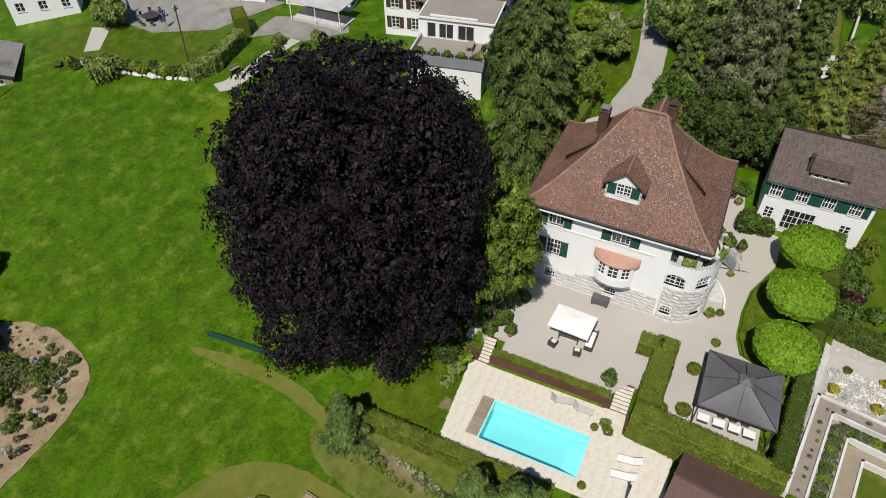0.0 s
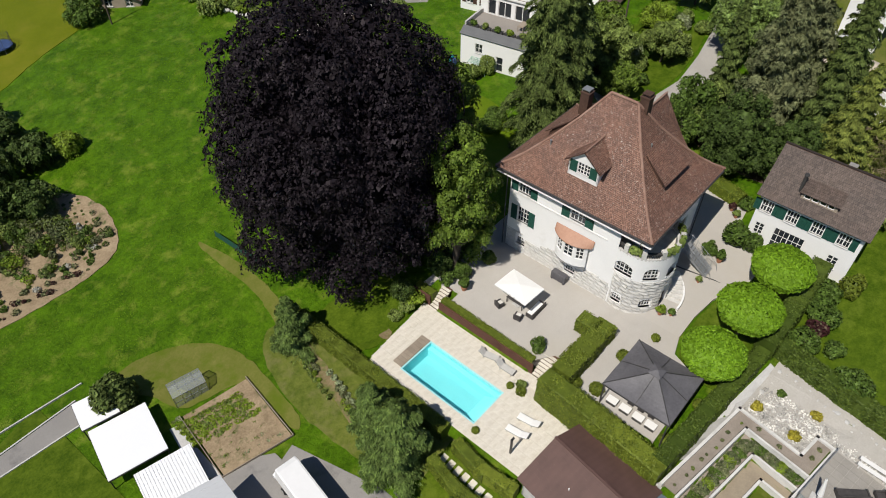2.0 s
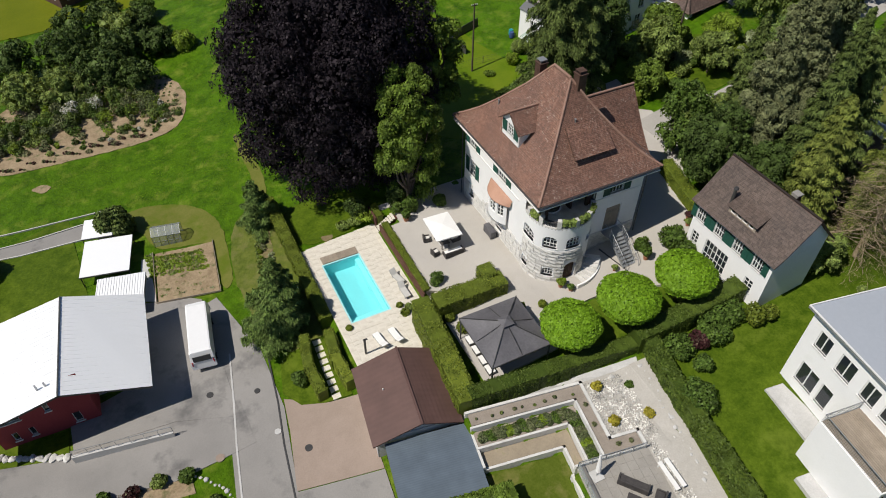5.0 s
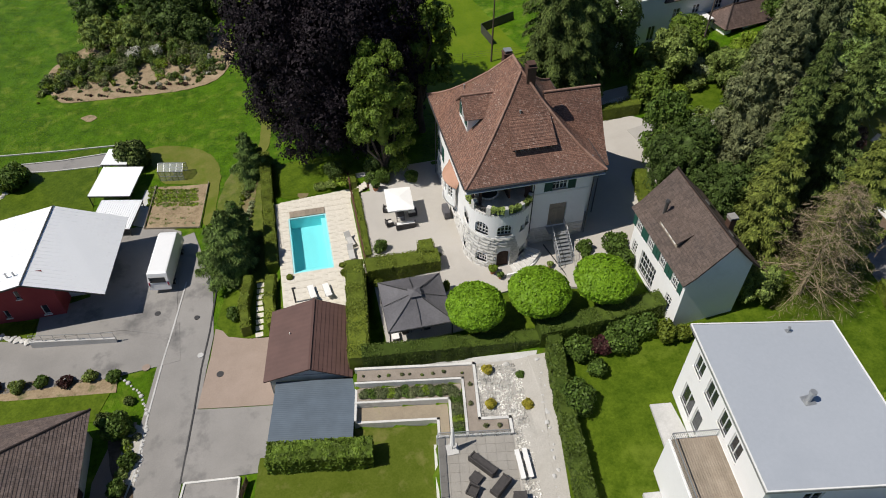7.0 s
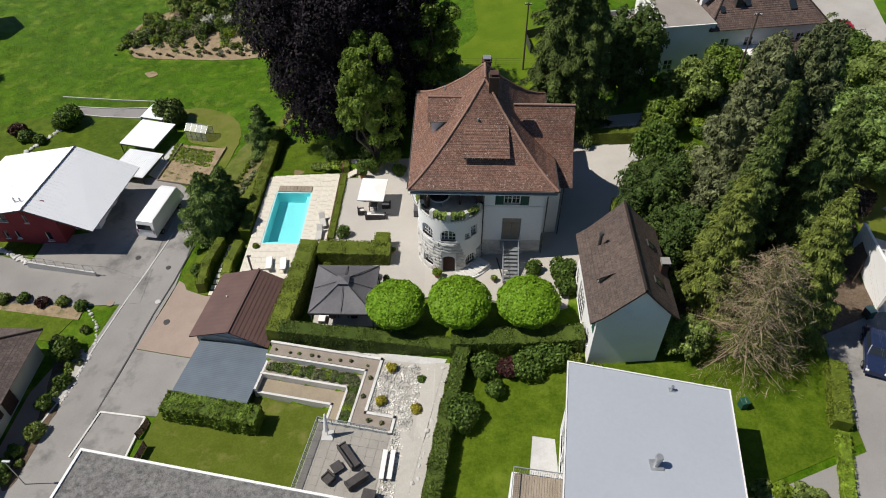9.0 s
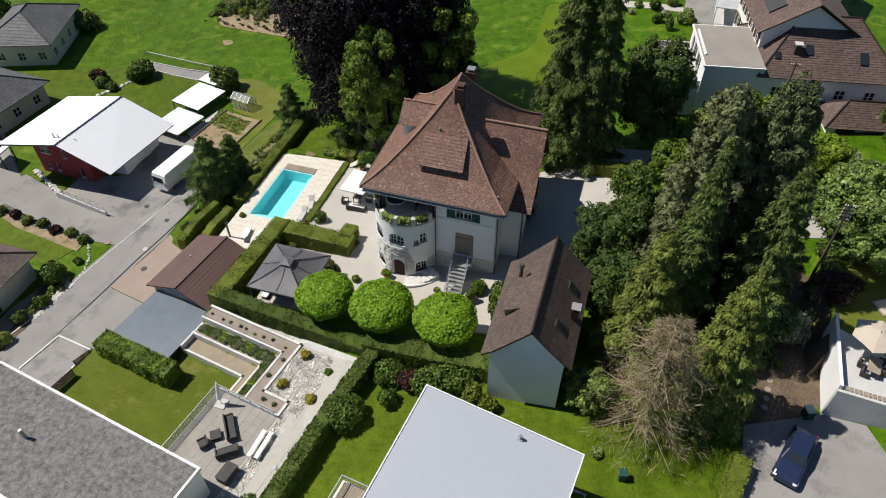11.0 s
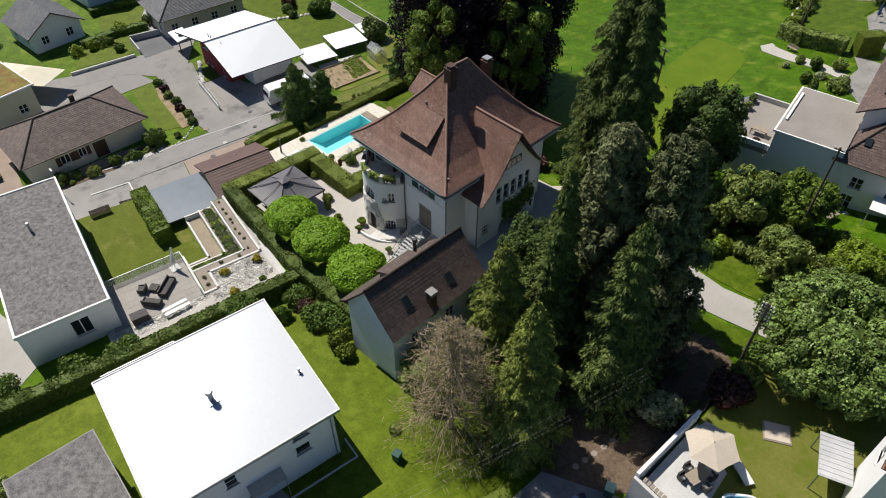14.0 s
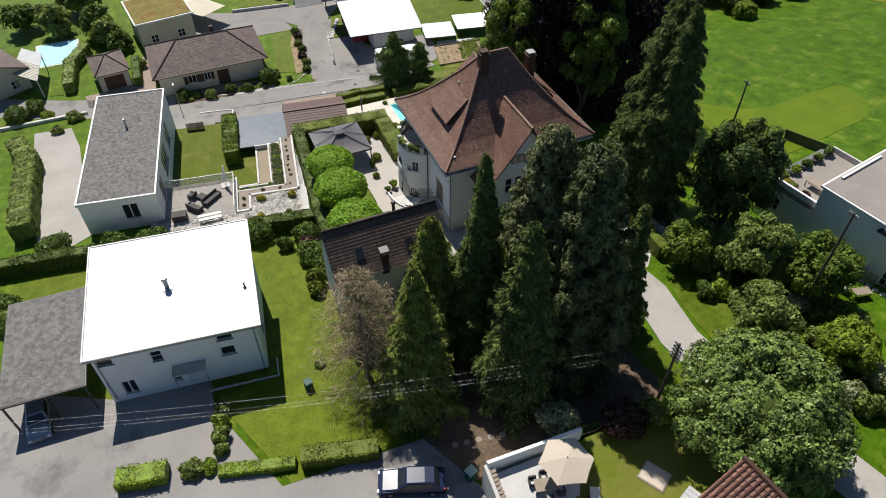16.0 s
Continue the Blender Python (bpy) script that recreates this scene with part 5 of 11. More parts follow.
facade(bm, tower, 1.2, 9.45, T_ARCH + T_RECT + T_BASE + [T_DOOR], u0=0.0)
part("wall", bm, PLASTER, villa)
bm = B()
prism(bm, [(1.3, 15.2), (1.3, 3.4), (1.2, 2.0), (2.2, -0.2), (4.1, -1.0), (6.2, -0.2), (7.3, 1.2), (13.0, 1.2), (13.0, 15.2)], 9.2, 9.4)
part("loggia_floor", bm, STONE_DECK, villa)
bm = B()
box(bm, 4.9, 5.1, 1.2, 5.0, 9.4, 11.7)
box(bm, 1.3, 5.0, 4.9, 5.1, 9.4, 11.7)
box(bm, 6.6, 6.9, 0.9, 1.2, 9.4, 11.7)
# the loggia's inner shade is put into the walls' dark colour
part("loggia_wall", bm, WOOD_DARK, villa, "back wall of the loggia, its shade put into a dark colour")
for W in W_UP:
    window(villa, west, W, 4, 2, SHUTTER_GREEN)
for W in W_MAIN:
    window(villa, west, W, 4, 3, SHUTTER_GREEN)
for W in W_BASE:
    window(villa, west, W, 4, 2, deep=0.2)
for W in S_UP:
    window(villa, south, W, 4, 2, SHUTTER_GREEN)
for W in T_ARCH:
    window(villa, tower, W, 4, 3, deep=0.2)
for W in T_RECT:
    window(villa, tower, W, 2, 2, deep=0.18)
for W in T_BASE:
    window(villa, tower, W, 4, 2, deep=0.22)
door = part("door", block(B(), tower, T_DOOR[0] + 0.02, T_DOOR[0] + 1.31, 2.0, 4.75, -0.32, -0.28), WOOD_DARK, villa, "dark arched garden door")
for k in range(6):
    part("board", block(B(), tower, T_DOOR[0] + 0.02 + k * 0.22, T_DOOR[0] + 0.21 + k * 0.22, 2.0, 4.75, -0.285, -0.24), WOOD_DARK, door)
door = part("door", block(B(), south, S_DOOR[0] + 0.04, S_DOOR[1] - 0.04, 7.36, 8.06, -0.2, -0.15), WOOD_GREY, villa, "weathered timber double door")
for k in range(2):
    a = S_DOOR[0] + 0.04 + k * 0.93
    part("leaf", block(B(), south, a, a + 0.9, 5.0, 7.3, -0.2, -0.14), WOOD_GREY, door)
    part("panel", block(B(), south, a + 0.12, a + 0.78, 5.3, 7.1, -0.15, -0.12), WOOD_GREY, door)
# string course and plinth
part("string_course", block(B(), west, 0, 11.4, 9.62, 9.8, -0.05, 0.07), FRAME_WHITE, villa)
part("string_course", block(B(), south, 0, south.length, 9.55, 9.75, -0.05, 0.06), FRAME_WHITE, villa)
# round balustrade of the loggia with stone posts and planting
bm = B()
facade(bm, tower, 9.3, 9.55, thick=0.5)
part("loggia_kerb", bm, STONE, villa)
for a in (176, 205, 236, 266, 297, 327):
    F = tower
    u = radians(a - 162) * TR
    part("post", block(B(), F, u - 0.22, u + 0.22, 9.5, 10.45, -0.4, 0.05), STONE, villa)
bm = B()
for k in range(64):
    u = tower.length * (k + 0.5) / 64
    p = tower.at(u, 9.5, -0.18)
    tube(bm, p, p + Vector((0, 0, 0.6)), 0.045, 0.045, 6)
facade(bm, tower, 10.08, 10.2, thick=0.3)
part("balustrade", bm, METAL_DARK, villa, "dark balusters of the loggia railing")
rng = np.random.default_rng(5)
for a0, a1 in ((182, 200), (241, 262), (271, 293), (301, 322)):
    n = 260
    a = np.radians(rng.uniform(a0, a1, n))
    rr = TR + rng.uniform(-0.32, 0.12, n)
    P = np.stack([TX + rr * np.cos(a), TY + rr * np.sin(a), rng.uniform(9.95, 10.55, n)], axis=1)
    v, f = leaf_quads(P, np.stack([np.cos(a), np.sin(a), np.ones(n)], axis=1), 0.2, rng)
    ob = smooth_mesh("planting", v, f, MID_LEAF, villa, "green planting in the balustrade boxes")
    ob.matrix_parent_inverse = villa.matrix_basis.inverted()
for x, y in ((1.15, 1.0), (1.9, 0.9), (6.95, 1.0)):
    part("loggia_post", box(B(), x - 0.12, x + 0.12, y - 0.12, y + 0.12, 9.4, 11.8), WOOD_DARK, villa)

# roof: hips that flare towards the eaves
EX0, EX1, EY0, EY1, EZ = 0.0, 14.4, -0.25, 16.95, 12.55
PROFILE = [(0.0, 0.0), (1.0, 0.62), (2.1, 1.5), (3.6, 3.05), (5.4, 5.2), (7.2, 7.75)]
quads, hips = [], []
for (d0, h0), (d1, h1) in zip(PROFILE, PROFILE[1:]):
    c0 = [(EX0 + d0, EY0 + d0), (EX1 - d0, EY0 + d0), (EX1 - d0, EY1 - d0), (EX0 + d0, EY1 - d0)]
    c1 = [(EX0 + d1, EY0 + d1), (EX1 - d1, EY0 + d1), (EX1 - d1, EY1 - d1), (EX0 + d1, EY1 - d1)]
    for i in range(4):
        j = (i + 1) % 4
        quads.append(((*c0[i], EZ + h0), (*c0[j], EZ + h0), (*c1[j], EZ + h1), (*c1[i], EZ + h1)))
        hips.append(((*c0[i], EZ + h0 + 0.03), (*c1[i], EZ + h1 + 0.03)))
roof = slopes(villa, TILE_VILLA, quads, lift=0.018, label="weathered red-brown clay tiles spotted with pale lichen")
bm = B()
for a, b in hips:
    ridge_cap(bm, a, b)
ridge_cap(bm, (7.2, EY0 + 7.2, EZ + 7.8), (7.2, EY1 - 7.2, EZ + 7.8), 0.14)
RIDGE_TILE = surface("ridge_tile", (0.21, 0.11, 0.08), (0.33, 0.22, 0.17), 0.8, 6.0, 0.85, 0.3, 0.02)
part("ridge_tiles", bm, RIDGE_TILE, roof)
bm = B()
for x0, x1, y0, y1 in ((0.0, 14.4, -0.25, 0.8), (0.0, 0.9, 0.8, 15.6), (13.4, 14.4, 0.8, 15.6), (0.0, 14.4, 15.6, 16.95)):
    box(bm, x0 + 0.05, x1 - 0.05, y0 + 0.05, y1 - 0.05, 11.9, 12.0)
part("soffit", bm, FRAME_WHITE, roof)
for a, b in (((0, -0.25), (14.4, -0.25)), ((0, 16.95), (0, -0.25)), ((14.4, -0.25), (14.4, 16.95)), ((14.4, 16.95), (0, 16.95))):
    F = Flat(a, b)
    bm = B()
    block(bm, F, 0.0, F.length, 12.33, 12.53, -0.06, 0.02)
    for k in range(int(F.length / 0.5)):
        tube(bm, F.at(k * 0.5, 12.47, 0.07), F.at(k * 0.5 + 0.5, 12.47, 0.07), 0.075, n=8, cap=False)
    part("gutter", bm, METAL_DARK, roof)
for x, y, z0 in ((0.7, 15.9, 1.9), (7.35, 0.62, 2.6), (13.6, 0.62, 3.2), (15.5, 3.2, 3.6)):
    bm = tube(B(), (x, y, z0), (x, y, 12.0 if x < 15 else 10.3), 0.06, n=8)
    part("downpipe", bm, METAL_DARK, villa)

# cross gable on the yard side
CGY, CGZ, CGE = 8.1, 16.75, 10.55
gable = Flat((15.3, 3.6), (15.3, 12.6))
GH = [(2.55 + 1.1 * k, 3.35 + 1.1 * k, 8.4, 10.3) for k in range(5)] + [(3.2, 7.2, 2.5, 6.0, 1.6), (0.7, 1.6, 5.2, 6.3)]
bm = B()
facade(bm, gable, 2.0, 10.6, [h for h in GH if h[3] < 10.6])
facade(bm, Flat((13.4, 3.6), (15.3, 3.6)), 2.0, 10.6)
facade(bm, Flat((15.3, 12.6), (13.4, 12.6)), 2.0, 10.6)
z0 = 10.6
for k in range(30):
    a, b = 9.0 * k / 30, 9.0 * (k + 1) / 30
    ha, hb = (z0 + (1 - abs(t - 4.5) / 4.5) * 5.6 for t in (a, b))
    if max(ha, hb) > z0:
        quad(bm, gable.at(a, z0), gable.at(b, z0), gable.at(b, hb), gable.at(a, ha))
        quad(bm, gable.at(b, z0, -0.35), gable.at(a, z0, -0.35), gable.at(a, ha, -0.35), gable.at(b, hb, -0.35))
part("gable_wall", bm, PLASTER, villa)
for h in GH[:5]:
    window(villa, gable, h, 1, 2, deep=0.14)
window(villa, gable, GH[6], 3, 2)
attic = part("attic_window", block(B(), gable, 3.0, 6.0, 12.2, 13.2, 0.004, 0.05), METAL_DARK, villa, "dark band of small attic windows")
for k in range(4):
    part("pane", block(B(), gable, 3.1 + 0.72 * k, 3.7 + 0.72 * k, 12.3, 13.1, 0.054, 0.07), GLASS, attic)
quads = []
PX1 = 16.3
for side in (-1, 1):
    prev = (5.15 + 0.05, CGE - 0.15)
    for d, z in ((4.0, 11.35), (2.6, 13.0), (0.0, CGZ)):
        p0, z0_ = prev
        a, b = (PX1, CGY + side * p0, z0_), (13.2 if z0_ < 12 else 11.0, CGY + side * p0, z0_)
        c, e = (11.0 if z < 14 else 10.2, CGY + side * d, z), (PX1, CGY + side * d, z)
        quads.append((a, b, c, e) if side < 0 else (b, a, e, c))
        prev = (d, z)
g_roof = slopes(villa, TILE_VILLA, quads, name="gable_roof", lift=0.018)
bm = B()
ridge_cap(bm, (10.2, CGY, CGZ + 0.04), (PX1, CGY, CGZ + 0.04), 0.13)
part("ridge_tiles", bm, RIDGE_TILE, g_roof)

# dormers
def dormer_gable(x, y0, y1, z0, zt):
    """The gabled dormer on the pool side, white front with green shutters."""
    F = Flat((x, y1), (x, y0))
    w = F.length
    h = (w / 2 - 0.65, w / 2 + 0.65, z0 + 0.35, z0 + 1.55)
    bm = B()
    facade(bm, F, z0 - 0.3, z0 + 1.75, [h], 0.25)
    quad(bm, F.at(0.0, z0 + 1.75), F.at(w, z0 + 1.75), F.at(w / 2, zt - 0.12))
    quad(bm, F.at(w, z0 + 1.75, -0.25), F.at(0.0, z0 + 1.75, -0.25), F.at(w / 2, zt - 0.12, -0.25))
    for yy in (y0, y1):
        box(bm, x, x + 1.6, yy - 0.05, yy + 0.05, z0 - 0.3, z0 + 1.6)
    d = part("dormer", bm, PLASTER, villa)
    window(d, F, h, 4, 3, SHUTTER_GREEN, deep=0.1, shutter_w=0.75)
    m = (y0 + y1) / 2
    qs = []
    for s in (-1, 1):
        e0 = m + s * (w / 2 + 0.4)
        qs.append(((x - 0.35, e0, z0 + 1.4), (x + 1.7, e0, z0 + 1.4), (x + 3.4, m, zt), (x - 0.35, m, zt)))
    r = slopes(d, TILE_VILLA, qs, name="dormer_roof", thick=0.1, lift=0.018)
    bm = B()
    ridge_cap(bm, (x - 0.35, m, zt + 0.05), (x + 3.4, m, zt + 0.05), 0.1)
    part("ridge_tiles", bm, RIDGE_TILE, r)
    return d


dormer_gable(2.0, 6.95, 10.05, 14.2, 17.25)


def dormer_shed(F, z, out, w, rise, run, n):
    """A long low dormer: a row of small windows below a gently sloping tiled lid."""
    bm = B()
    holes = [(0.18 + k * (w - 0.2) / n, 0.04 + (k + 1) * (w - 0.2) / n, z + 0.06, z + 0.46) for k in range(n)]
    facade(bm, F, z - 0.3, z + 0.55, holes, 0.2)
    for u in (0.06, w - 0.06):
        quad(bm, F.at(u, z - 0.3, 0), F.at(u, z + 0.55, 0), F.at(u, z + rise, -run), F.at(u, z - 0.3, -run * 0.9))
    d = part("dormer", bm, WOOD_DARK, villa)
    for h in holes:
        window(d, F, h, 1, 1, deep=0.05, sill=False)
    lo, hi = z + 0.62, z + rise
    q = (F.at(-0.25, lo, 0.35), F.at(w + 0.25, lo, 0.35), F.at(w + 0.05, hi, -run), F.at(-0.05, hi, -run))
    slopes(d, TILE_VILLA, [q], name="dormer_roof", thick=0.08)


dormer_shed(Flat((5.35, 2.15), (9.45, 2.15)), 14.2, 0.3, 4.1, 2.75, 2.15, 5)
dormer_shed(Flat((9.2, 14.6), (5.4, 14.6)), 14.2, 0.3, 3.8, 2.75, 2.15, 4)

# chimneys, vent pipes
for x, y, z0, z1, w, cap in ((8.0, 6.6, 18.2, 21.2, 0.45, WOOD_DARK), (7.5, 12.3, 16.5, 19.6, 0.45, METAL_GREY)):
    bm = box(B(), x - w, x + w, y - w, y + w, z0, z1 - 0.35, 0.02)
    box(bm, x - w - 0.06, x + w + 0.06, y - w - 0.06, y + w + 0.06, z1 - 0.42, z1 - 0.3)
    c = part("chimney", bm, WOOD_DARK, villa, "dark sheet-clad chimney")
    bm = box(B(), x - w * 0.9, x + w * 0.9, y - w * 0.9, y + w * 0.9, z1 - 0.08, z1)
    for sx in (-1, 1):
        for sy in (-1, 1):
            tube(bm, (x + sx * w * 0.8, y + sy * w * 0.8, z1 - 0.32), (x + sx * w * 0.8, y + sy * w * 0.8, z1 - 0.06), 0.03, n=6)
    part("chimney_cap", bm, cap, c)
for x, y, z in ((13.3, 1.2, 13.2), (3.2, 13.0, 15.5), (6.6, 4.6, 17.2)):
    bm = tube(B(), (x, y, z - 0.4), (x, y, z + 0.15), 0.07, n=8)
    tube(bm, (x, y, z + 0.13), (x, y, z + 0.19), 0.11, n=8)
    part("vent_pipe", bm, METAL_GREY, roof)

# oriel on the pool side, with its copper-red lid and moulded foot
bm = B()
oriel = Round(2.6, 7.55, 2.75, 139, 221)
OH = [(0.35, 1.15, 6.3, 7.75), (1.45, 2.5, 6.3, 7.75), (2.8, 3.6, 6.3, 7.75)]
facade(bm, oriel, 5.3, 8.1, OH, 0.2)
o = part("oriel", bm, PLASTER, villa, "curved bay window under a rust-red lid")
for h in OH:
    window(o, oriel, h, 2, 3, deep=0.08, sill=False)
bm = B()
lid = Round(2.6, 7.55, 2.95, 132, 228)
n = 20
for k in range(n):
    a, b = lid.length * k / n, lid.length * (k + 1) / n
    pa, pb = lid.at(a, 8.05), lid.at(b, 8.05)
    ta, tb = Vector((0.86, pa.y, 8.75)), Vector((0.86, pb.y, 8.75))
    quad(bm, pa, pb, tb, ta)
    quad(bm, pa - Vector((0, 0, 0.08)), pb - Vector((0, 0, 0.08)), pb, pa)
LID = surface("rust_red_sheet", (0.36, 0.20, 0.135), (0.44, 0.26, 0.185), 0.6, 5.0, 0.6, 0.1, 0.01)
part("oriel_roof", bm, LID, o)
bm = B()
for z0_, z1_, r0_, r1_ in ((5.15, 5.3, 2.8, 2.95), (4.8, 5.15, 2.45, 2.8), (4.55, 4.8, 2.2, 2.45)):
    lo_, hi_ = Round(2.6, 7.55, r0_, 136, 224), Round(2.6, 7.55, r1_, 136, 224)
    for k in range(16):
        a, b = k / 16, (k + 1) / 16
        quad(bm, lo_.at(lo_.length * a, z0_), lo_.at(lo_.length * b, z0_), hi_.at(hi_.length * b, z1_), hi_.at(hi_.length * a, z1_))
bmesh.ops.remove_doubles(bm, verts=bm.verts[:], dist=0.001)
part("oriel_foot", bm, PLASTER, o)

# ---- the other buildings ----


class Frame:
    """A plan turned by some degrees about an origin: u along, v to the left of it."""

    def __init__(self, x, y, deg):
        self.x, self.y, self.c, self.s, self.deg = x, y, math.cos(radians(deg)), math.sin(radians(deg)), deg

    def xy(self, u, v):
        return self.x + u * self.c - v * self.s, self.y + u * self.s + v * self.c

    def p(self, u, v, z):
        return (*self.xy(u, v), z)

    def face(self, u0, v0, u1, v1):
        return Flat(self.xy(u0, v0), self.xy(u1, v1))

    def box(self, bm, u0, u1, v0, v1, z0, z1):
        return prism(bm, [self.xy(u0, v0), self.xy(u1, v0), self.xy(u1, v1), self.xy(u0, v1)], z0, z1)


def walls(house, R, u0, u1, v0, v1, z0, z1, material, sides, thick=0.35):
    """Four walls with openings; sides: south, east, north, west lists of (hole, cols, rows, shutters)."""
    faces = [R.face(u0, v0, u1, v0), R.face(u1, v0, u1, v1), R.face(u1, v1, u0, v1), R.face(u0, v1, u0, v0)]
    for F, holes in zip(faces, sides):
        bm = facade(B(), F, z0, z1, [h[0] for h in holes], thick)
        w = part("wall", bm, material, house)
        for h in holes:
            if h[1] > 0:
                window(house, F, h[0], h[1], h[2], h[3] if len(h) > 3 else None, 0.12)
            else:
                bm = block(B(), F, h[0][0] + 0.02, h[0][1] - 0.02, h[0][2], h[0][3] - 0.02, -0.15, -0.09)
                block(bm, F, h[0][0] + 0.15, h[0][1] - 0.15, h[0][2] + 0.2, h[0][3] - 0.25, -0.1, -0.07)
                part("door", bm, WOOD_DARK if len(h) < 4 else h[3], house)
    return faces


def gable_end(bm, F, z0, peak, u0, u1, thick=0.3):
    m = (u0 + u1) / 2
    a, b, c = F.at(u0, z0), F.at(u1, z0), F.at(m, peak)
    a2, b2, c2 = F.at(u0, z0, -thick), F.at(u1, z0, -thick), F.at(m, peak, -thick)
    quad(bm, a, b, c)
    quad(bm, b2, a2, c2)
    return bm


def hip(house, R, u0, u1, v0, v1, z, rise, material, inset=None, course=0.36, caps=None):
    """A hipped roof over a rectangle."""
    w = (v1 - v0) / 2
    i = inset or w
    m = (v0 + v1) / 2
    A, Bp, C, D = R.p(u0, v0, z), R.p(u1, v0, z), R.p(u1, v1, z), R.p(u0, v1, z)
    P, Q = R.p(u0 + i, m, z + rise), R.p(u1 - i, m, z + rise)
    r = slopes(house, material, [(A, Bp, Q, P), (Bp, C, Q, Q), (C, D, P, Q), (D, A, P, P)], course=course)
    bm = B()
    for a, b in ((A, P), (Bp, Q), (C, Q), (D, P), (P, Q)):
        ridge_cap(bm, Vector(a) + Vector((0, 0, 0.04)), Vector(b) + Vector((0, 0, 0.04)), 0.11)
    part("ridge_tiles", bm, caps or material, r)
    return r


# annex: white house with brown gabled roof
annex = site("annex_house", "white plaster annex with brown tiled gable roof and green shutters", "house", (19.8, -9, 3.6))
R = Frame(16.6, -13.95, 0)
SH = SHUTTER_GREEN
up = [((1.0 + 2.5 * k, 2.2 + 2.5 * k, 8.1, 9.5), 4, 2, SH) for k in range(4)]
lowr = [((1.2, 2.2, 5.2, 6.6), 2, 3), ((4.6, 7.6, 4.3, 6.9), 6, 3), ((8.6, 9.5, 5.2, 6.6), 2, 3)]
walls(annex, R, 0, 5.9, 0, 10.0, 2.8, 10.4, PLASTER, [[], [((2, 3, 8, 9.3), 2, 2), ((6, 7, 8, 9.3), 2, 2)], [((2.6, 3.8, 8, 9.3), 2, 2)], [(((10.0 - h[0][1]), (10.0 - h[0][0]), *h[0][2:]), *h[1:]) for h in up + lowr]])
part("wall", box(B(), 22.2, 22.5, -13.9, -4.0, 10.4, 11.45), PLASTER, annex)
AW = ((15.93, 10.2), (16.9, 11.0), (18.2, 12.55), (19.75, 14.4))
AE = ((23.15, 11.0), (22.3, 11.75), (21.2, 12.85), (19.75, 14.4))
for y, inner in ((-13.95, -13.65), (-3.95, -4.25)):
    bm = B()
    ring = [(16.6, 10.4), (22.5, 10.4), (22.5, 11.45)] + [(x, z - 0.12) for x, z in AE[1:]] + [(x, z - 0.12) for x, z in AW[2:0:-1]]
    quad(bm, *[(x, y, z) for x, z in ring])
    quad(bm, *[(x, inner, z) for x, z in reversed(ring)])
    part("gable", bm, PLASTER, annex)
qs = []
YA, YB = -14.35, -3.6
for pts in (AW, AE):
    for (xa, za), (xb, zb) in zip(pts, pts[1:]):
        qs.append(((xa, YA, za), (xa, YB, za), (xb, YB, zb), (xb, YA, zb)))
an_roof = slopes(annex, TILE_ANNEX, qs, course=0.3, lift=0.018)
bm = B()
ridge_cap(bm, (19.75, YA, 14.43), (19.75, YB, 14.43), 0.12)
part("ridge_tiles", bm, TILE_ANNEX, an_roof)
F = Flat((16.95, -7.2), (16.95, -10.6))
bm = facade(B(), F, 11.0, 11.75, [(0.25 + 0.75 * k, 0.85 + 0.75 * k, 11.2, 11.65) for k in range(4)], 0.12)
for u in (0.05, 3.35):
    quad(bm, F.at(u, 11.0), F.at(u, 11.75), F.at(u, 12.75, -1.75), F.at(u, 12.3, -1.6))
d = part("dormer", bm, WOOD_GREY, annex)
for k in range(4):
    window(d, F, (0.25 + 0.75 * k, 0.85 + 0.75 * k, 11.2, 11.65), 1, 1, deep=0.06, sill=False)
slopes(d, TILE_ANNEX, [(F.at(-0.2, 11.8, 0.25), F.at(3.6, 11.8, 0.25), F.at(3.5, 13.0, -2.0), F.at(-0.1, 13.0, -2.0))], name="dormer_roof", thick=0.07)
bm = tube(B(), (17.4, -6.85, 11.3), (17.4, -6.85, 13.3), 0.16, n=10)
tube(bm, (17.4, -6.85, 13.35), (17.4, -6.85, 13.55), 0.26, 0.18, n=10)
part("flue", bm, METAL_DARK, annex, "black stove pipe")
bm = box(B(), 22.2, 22.8, -9.95, -9.3, 10.2, 12.7)
c = part("chimney", bm, WOOD_DARK, annex)
bm = box(B(), 22.12, 22.88, -10.03, -9.22, 12.95, 13.05)
for sx in (22.2, 22.85):
    box(bm, sx - 0.06, sx + 0.06, -9.95, -9.25, 12.7, 12.95)
part("chimney_cap", bm, PAVING_FAR, c)
for y, x0 in ((-11.6, 21.6), (-7.0, 21.9)):
    n = Vector((0.707, 0, 0.707))
    t = Vector((0.707, 0, -0.707))
    o = Vector((x0, y, 12.85 - (x0 - 21.2) + 0.06))
    s = part("skylight", beam(B(), o - t * 0.56 + n * 0.02, o + t * 0.56 + n * 0.02, 0.82, 0.1), METAL_DARK, an_roof)
    part("pane", beam(B(), o - t * 0.48 + n * 0.06, o + t * 0.48 + n * 0.06, 0.68, 0.04), GLASS, s)

